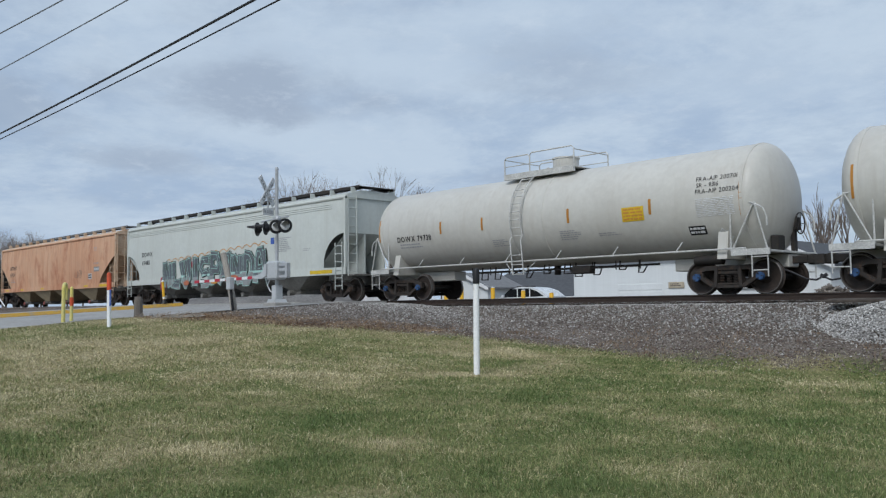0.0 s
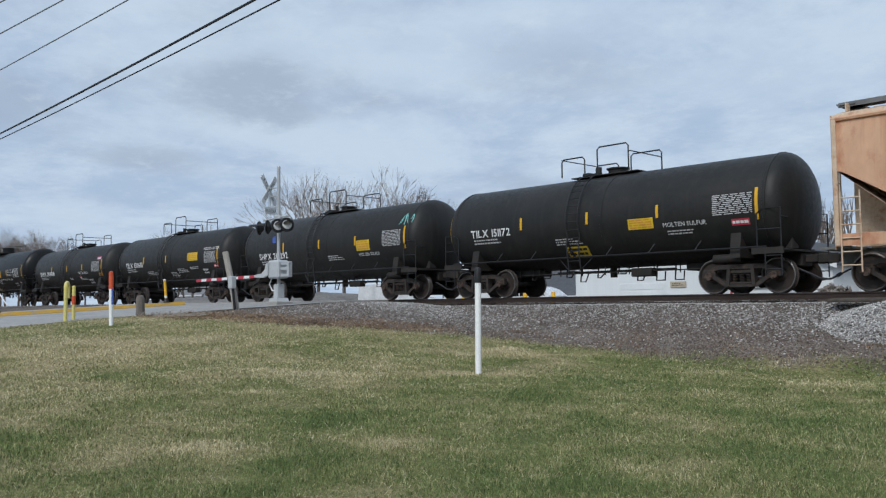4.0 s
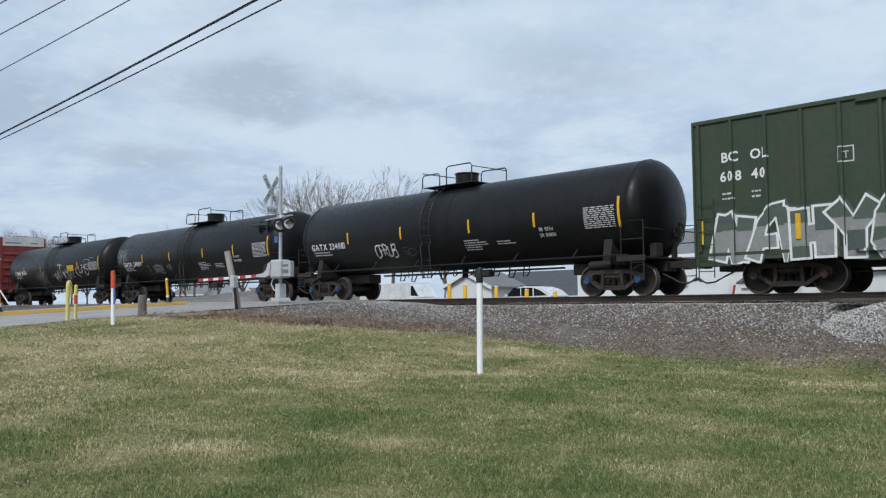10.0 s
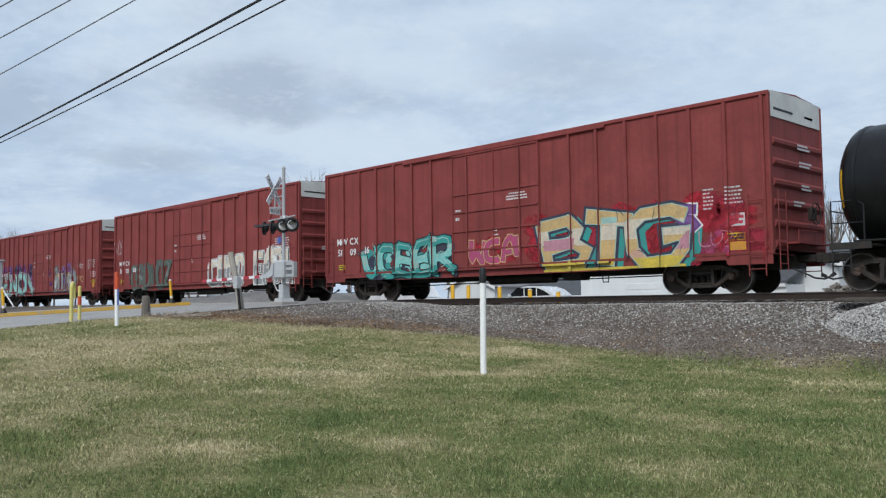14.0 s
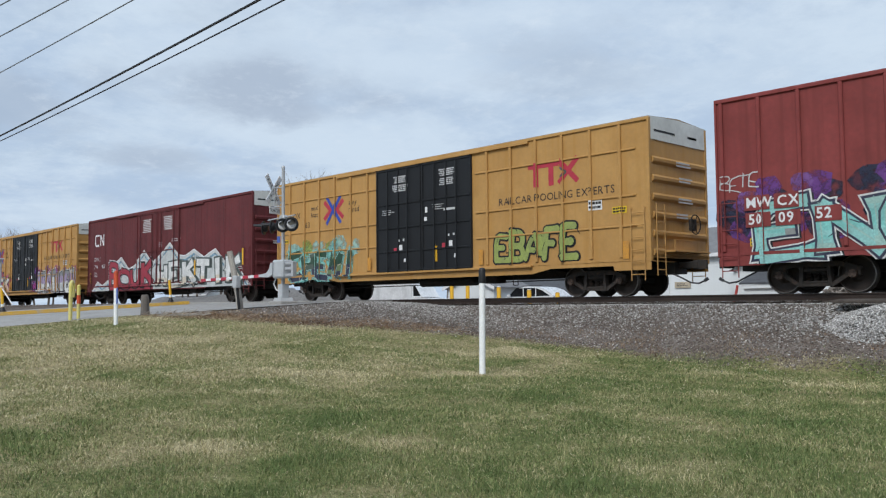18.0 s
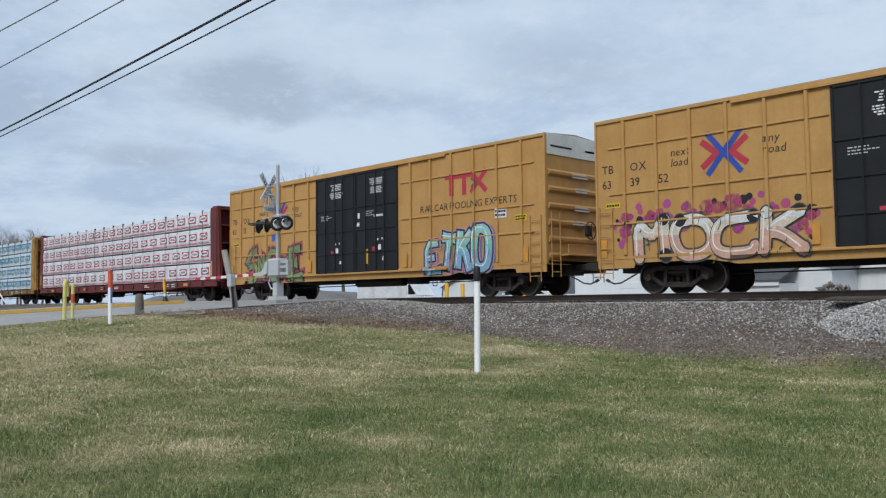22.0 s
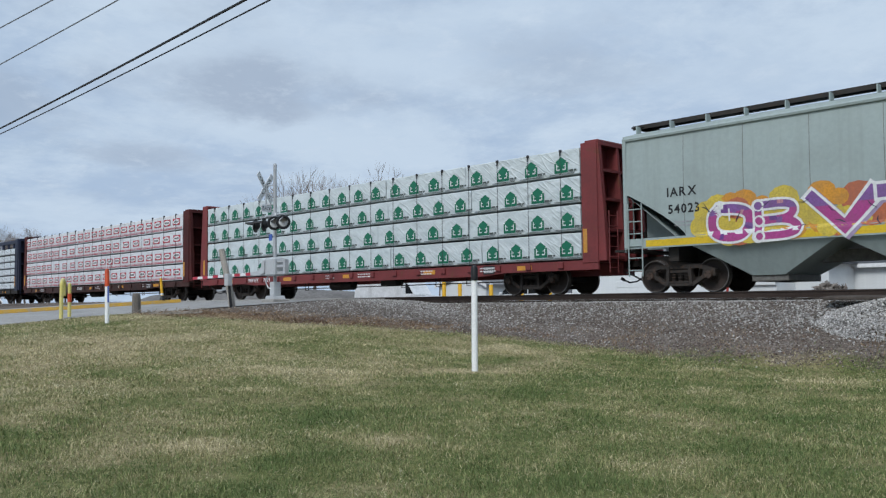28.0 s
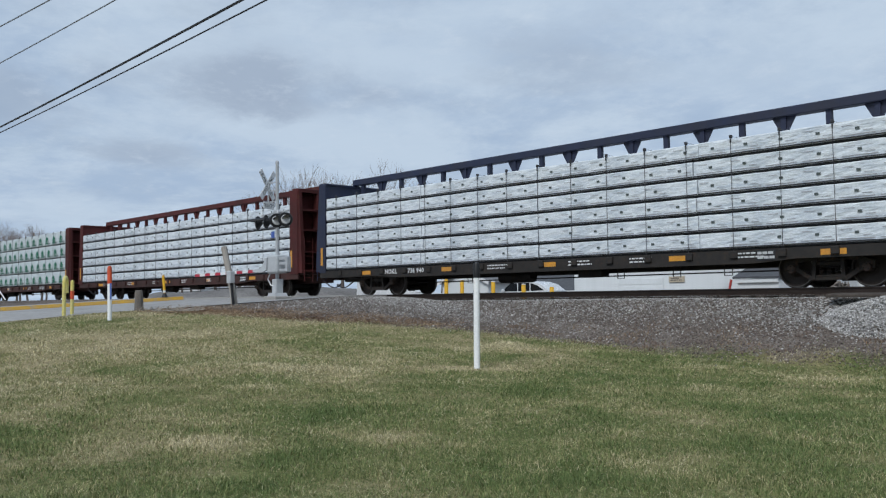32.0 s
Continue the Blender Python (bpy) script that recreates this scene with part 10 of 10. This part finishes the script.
def green_marks():
    car, strips = TRAIN["B9"]
    p = Paint(car, None, strips)
    p.text("BC", -8.5, 3.4, 0.36, "white", fat=0.012).text("OL", -7.72, 3.4, 0.36, "white", fat=0.012).text("608", -8.55, 2.9, 0.36, "white", fat=0.012).text("40", -7.7, 2.9, 0.36, "white", fat=0.012).done("lettering")
    p.bars(-8.5, 2.6, 0.4, 2, 0.06, 0.07, "offwhite", 3).bars(-7.7, 2.6, 0.4, 2, 0.06, 0.07, "offwhite", 4).done("small_lettering")
    p.line([(-5.55, 3.05), (-5.2, 3.05), (-5.2, 3.4), (-5.55, 3.4), (-5.55, 3.05)], 0.03, "offwhite").text("T", -5.44, 3.13, 0.24, "offwhite").done("lettering")
    notice(p, 8.12, 8.64, 1.42, 1.8, "black_ink", "offwhite", 2, 2)
    for x in (7.3, 8.0, 8.6):
        p.bars(x, 2.3, 0.35, 4, 0.05, 0.05, "white", int(x * 10)).done("small_lettering")
    p.piece("NAHYOI", -8.75, -2.7, 0.72, 2.1, ((0.05, "white"),), ((0.3, "paint_grey"), (0.65, "fade_grey"), (1, "paint_moss")), 51, 0.36, 0, 9, 2.35, 1.14, ("paint_slate", "paint_moss"), None, "paint_slate", (0.05, 0.04), None, 0.3)
    p.piece("ROEMS", -2.5, 2.5, 0.72, 2.3, ((0.04, "paint_white"),), ((0.3, "paint_slate"), (1, "paint_darkgreen")), 52, 0.38, 1, 5, 2.6, 1.05, ("paint_slate",), taper=0.1)
    p.mist(2.1, 3.1, 0.9, 1.9, ("paint_purple", "lilac", "paint_violet"), 7, 16, 0.24, 0.012)
    p.done("graffiti", "hollow silver-edged letters")
    p.mist(2.9, 9.0, 1.9, 2.75, ("paint_silver", "lilac", "paint_sky", "paint_white"), 54, 60, 0.22, 0.006, False).mist(2.6, 9.0, 0.9, 2.0, ("paint_white", "lilac"), 55, 40, 0.3, 0.005)
    p.piece("BINER", 2.6, 8.5, 0.76, 2.4, ((0.075, "paint_white"), (0.0, "paint_slate")), ((1, "paint_orange"),), 53, 0.42, 2, 5, 2.35, 1.14, ("paint_orange", "paint_orange", "paint_red"), line="paint_slate", taper=0.15)
    p.blob(5.3, 2.45, 0.28, 0.28, "paint_red", 0.05, 3, 14, 0.04).blob(5.35, 2.48, 0.12, 0.12, "paint_sky", 0.052, 3, 12, 0.04)
    p.done("graffiti", "big orange letters with a silver bubble edge")
    reflectors(p, ((-9.2, 1.3), (-6.6, 1.3), (-3.95, 1.3), (3.95, 1.33), (6.6, 1.4), (9.15, 1.34)), w=0.16, h=0.62)


red_marks()
maroon_marks()
green_marks()


def sill_marks():
    for key, seed in (("L20", 1), ("L21", 2), ("L23", 3), ("L24", 4), ("L25", 5), ("L26", 6), ("L27", 7)):
        p = Paint(TRAIN[key], lambda x, z: -NEAR - 0.012)
        rnd = random.Random(seed)
        for k in range(5):
            x = -9.0 + 4.3 * k + rnd.uniform(-0.6, 0.6)
            p.rect(x, x + 0.6, 0.76, 0.9, "paint_amber", 0.004).done("reflector")
        for k in range(6):
            x = -8.2 + 3.0 * k + rnd.uniform(-0.8, 0.8)
            if key in ("L20", "L23", "L25") and x < -4.6 or key == "L24" and -4.8 < x < 0.2:
                continue
            p.bars(x, 0.9, rnd.uniform(0.5, 1.0), 2, 0.045, 0.05, "white", seed * 10 + k).done("small_lettering")
        notice(p, 6.9, 7.4, 0.68, 0.95, "dark", "offwhite", 2, seed)
        num = {"L20": ("WRWK", "7616"), "L23": ("WRWK", "7629"), "L24": ("CN", "626885"), "L25": ("NOKL", "736 940")}.get(key)
        if num:
            x = -7.4 if key != "L24" else -3.6
            p.text(num[0], x, 0.76, 0.23, "white", 0.005, fat=0.006).text(num[1], x + 1.25, 0.76, 0.23, "white", 0.005, fat=0.006).done("lettering")
        b = Paint(TRAIN[key], lambda x, z: -NEAR - 0.04)
        for x in (10.95, -11.35):
            b.rect(x, x + 0.14, 1.2, 1.9, "paint_amber", 0.004).done("reflector")


sill_marks()


def end_marks():
    """Small notices on the right-hand ends of the box cars."""
    for key in ("R13", "R14", "R15", "Y16", "C17", "Y18", "Y19", "B9"):
        car, strips = TRAIN[key]
        b, rnd = Solid(), random.Random(len(key) + ord(key[0]))
        for z in (2.3, 2.75, 3.35, 3.8):
            y = rnd.uniform(-0.6, 0.1)
            for k in range(2):
                w = rnd.uniform(0.4, 0.8)
                b.add([(9.39, y, z - 0.09 * k), (9.39, y + w, z - 0.09 * k), (9.39, y + w, z + 0.05 - 0.09 * k), (9.39, y, z + 0.05 - 0.09 * k)], [(0, 1, 2, 3)])
        tagged(part("small_lettering", b, M["offwhite"], car), kind="stuff")
        if key != "B9":
            b = Solid()
            for y, w in ((-1.3, 1.1), (0.5, 0.5), (0.6, 0.4)):
                b.add([(9.331, y, 4.62), (9.331, y + w, 4.62), (9.331, y + w, 4.68), (9.331, y, 4.68)], [(0, 1, 2, 3)])
            tagged(part("small_lettering", b, M["dark"], car), kind="stuff")


end_marks()


# ---------------------------------------------------------------- what moves
def run(t):
    """Metres that the train has gone at t seconds."""
    return 14.7917 * t - 0.0073527 * t * t + 0.000040073 * t ** 3


def motions():
    times = (0, 5, 10, 15, 20, 25, 32)
    for car, u in CARS:
        walk(car, [(t, pose(u + run(t), TRACK, 0)) for t in times])
    for ob, u, x, y, z in LOADS:
        walk(ob, [(t, pose(u + x + run(t), y, z)) for t in times])
    # wheels roll while their car passes before the camera
    where = dict((car.name, u) for car, u in CARS)
    for car, ax, x in AXLES:
        u = where[car.name] + x
        near = [k for k in range(0, 961) if -52 < u + run(k / 30) < -4]
        rows, rest = [], ax.matrix_basis.translation.copy()
        at = lambda a: Matrix.Translation(rest) @ Matrix.Rotation(a, 4, "Y")
        if near:
            if near[0] > 0:
                rows.append((0, at(0)))
            first = run(near[0] / 30)
            rows += [(k / 30, at((run(k / 30) - first) / 0.457)) for k in near]
            if near[-1] < 960:
                rows.append((32, rows[-1][1]))
            walk(ax, rows)


motions()
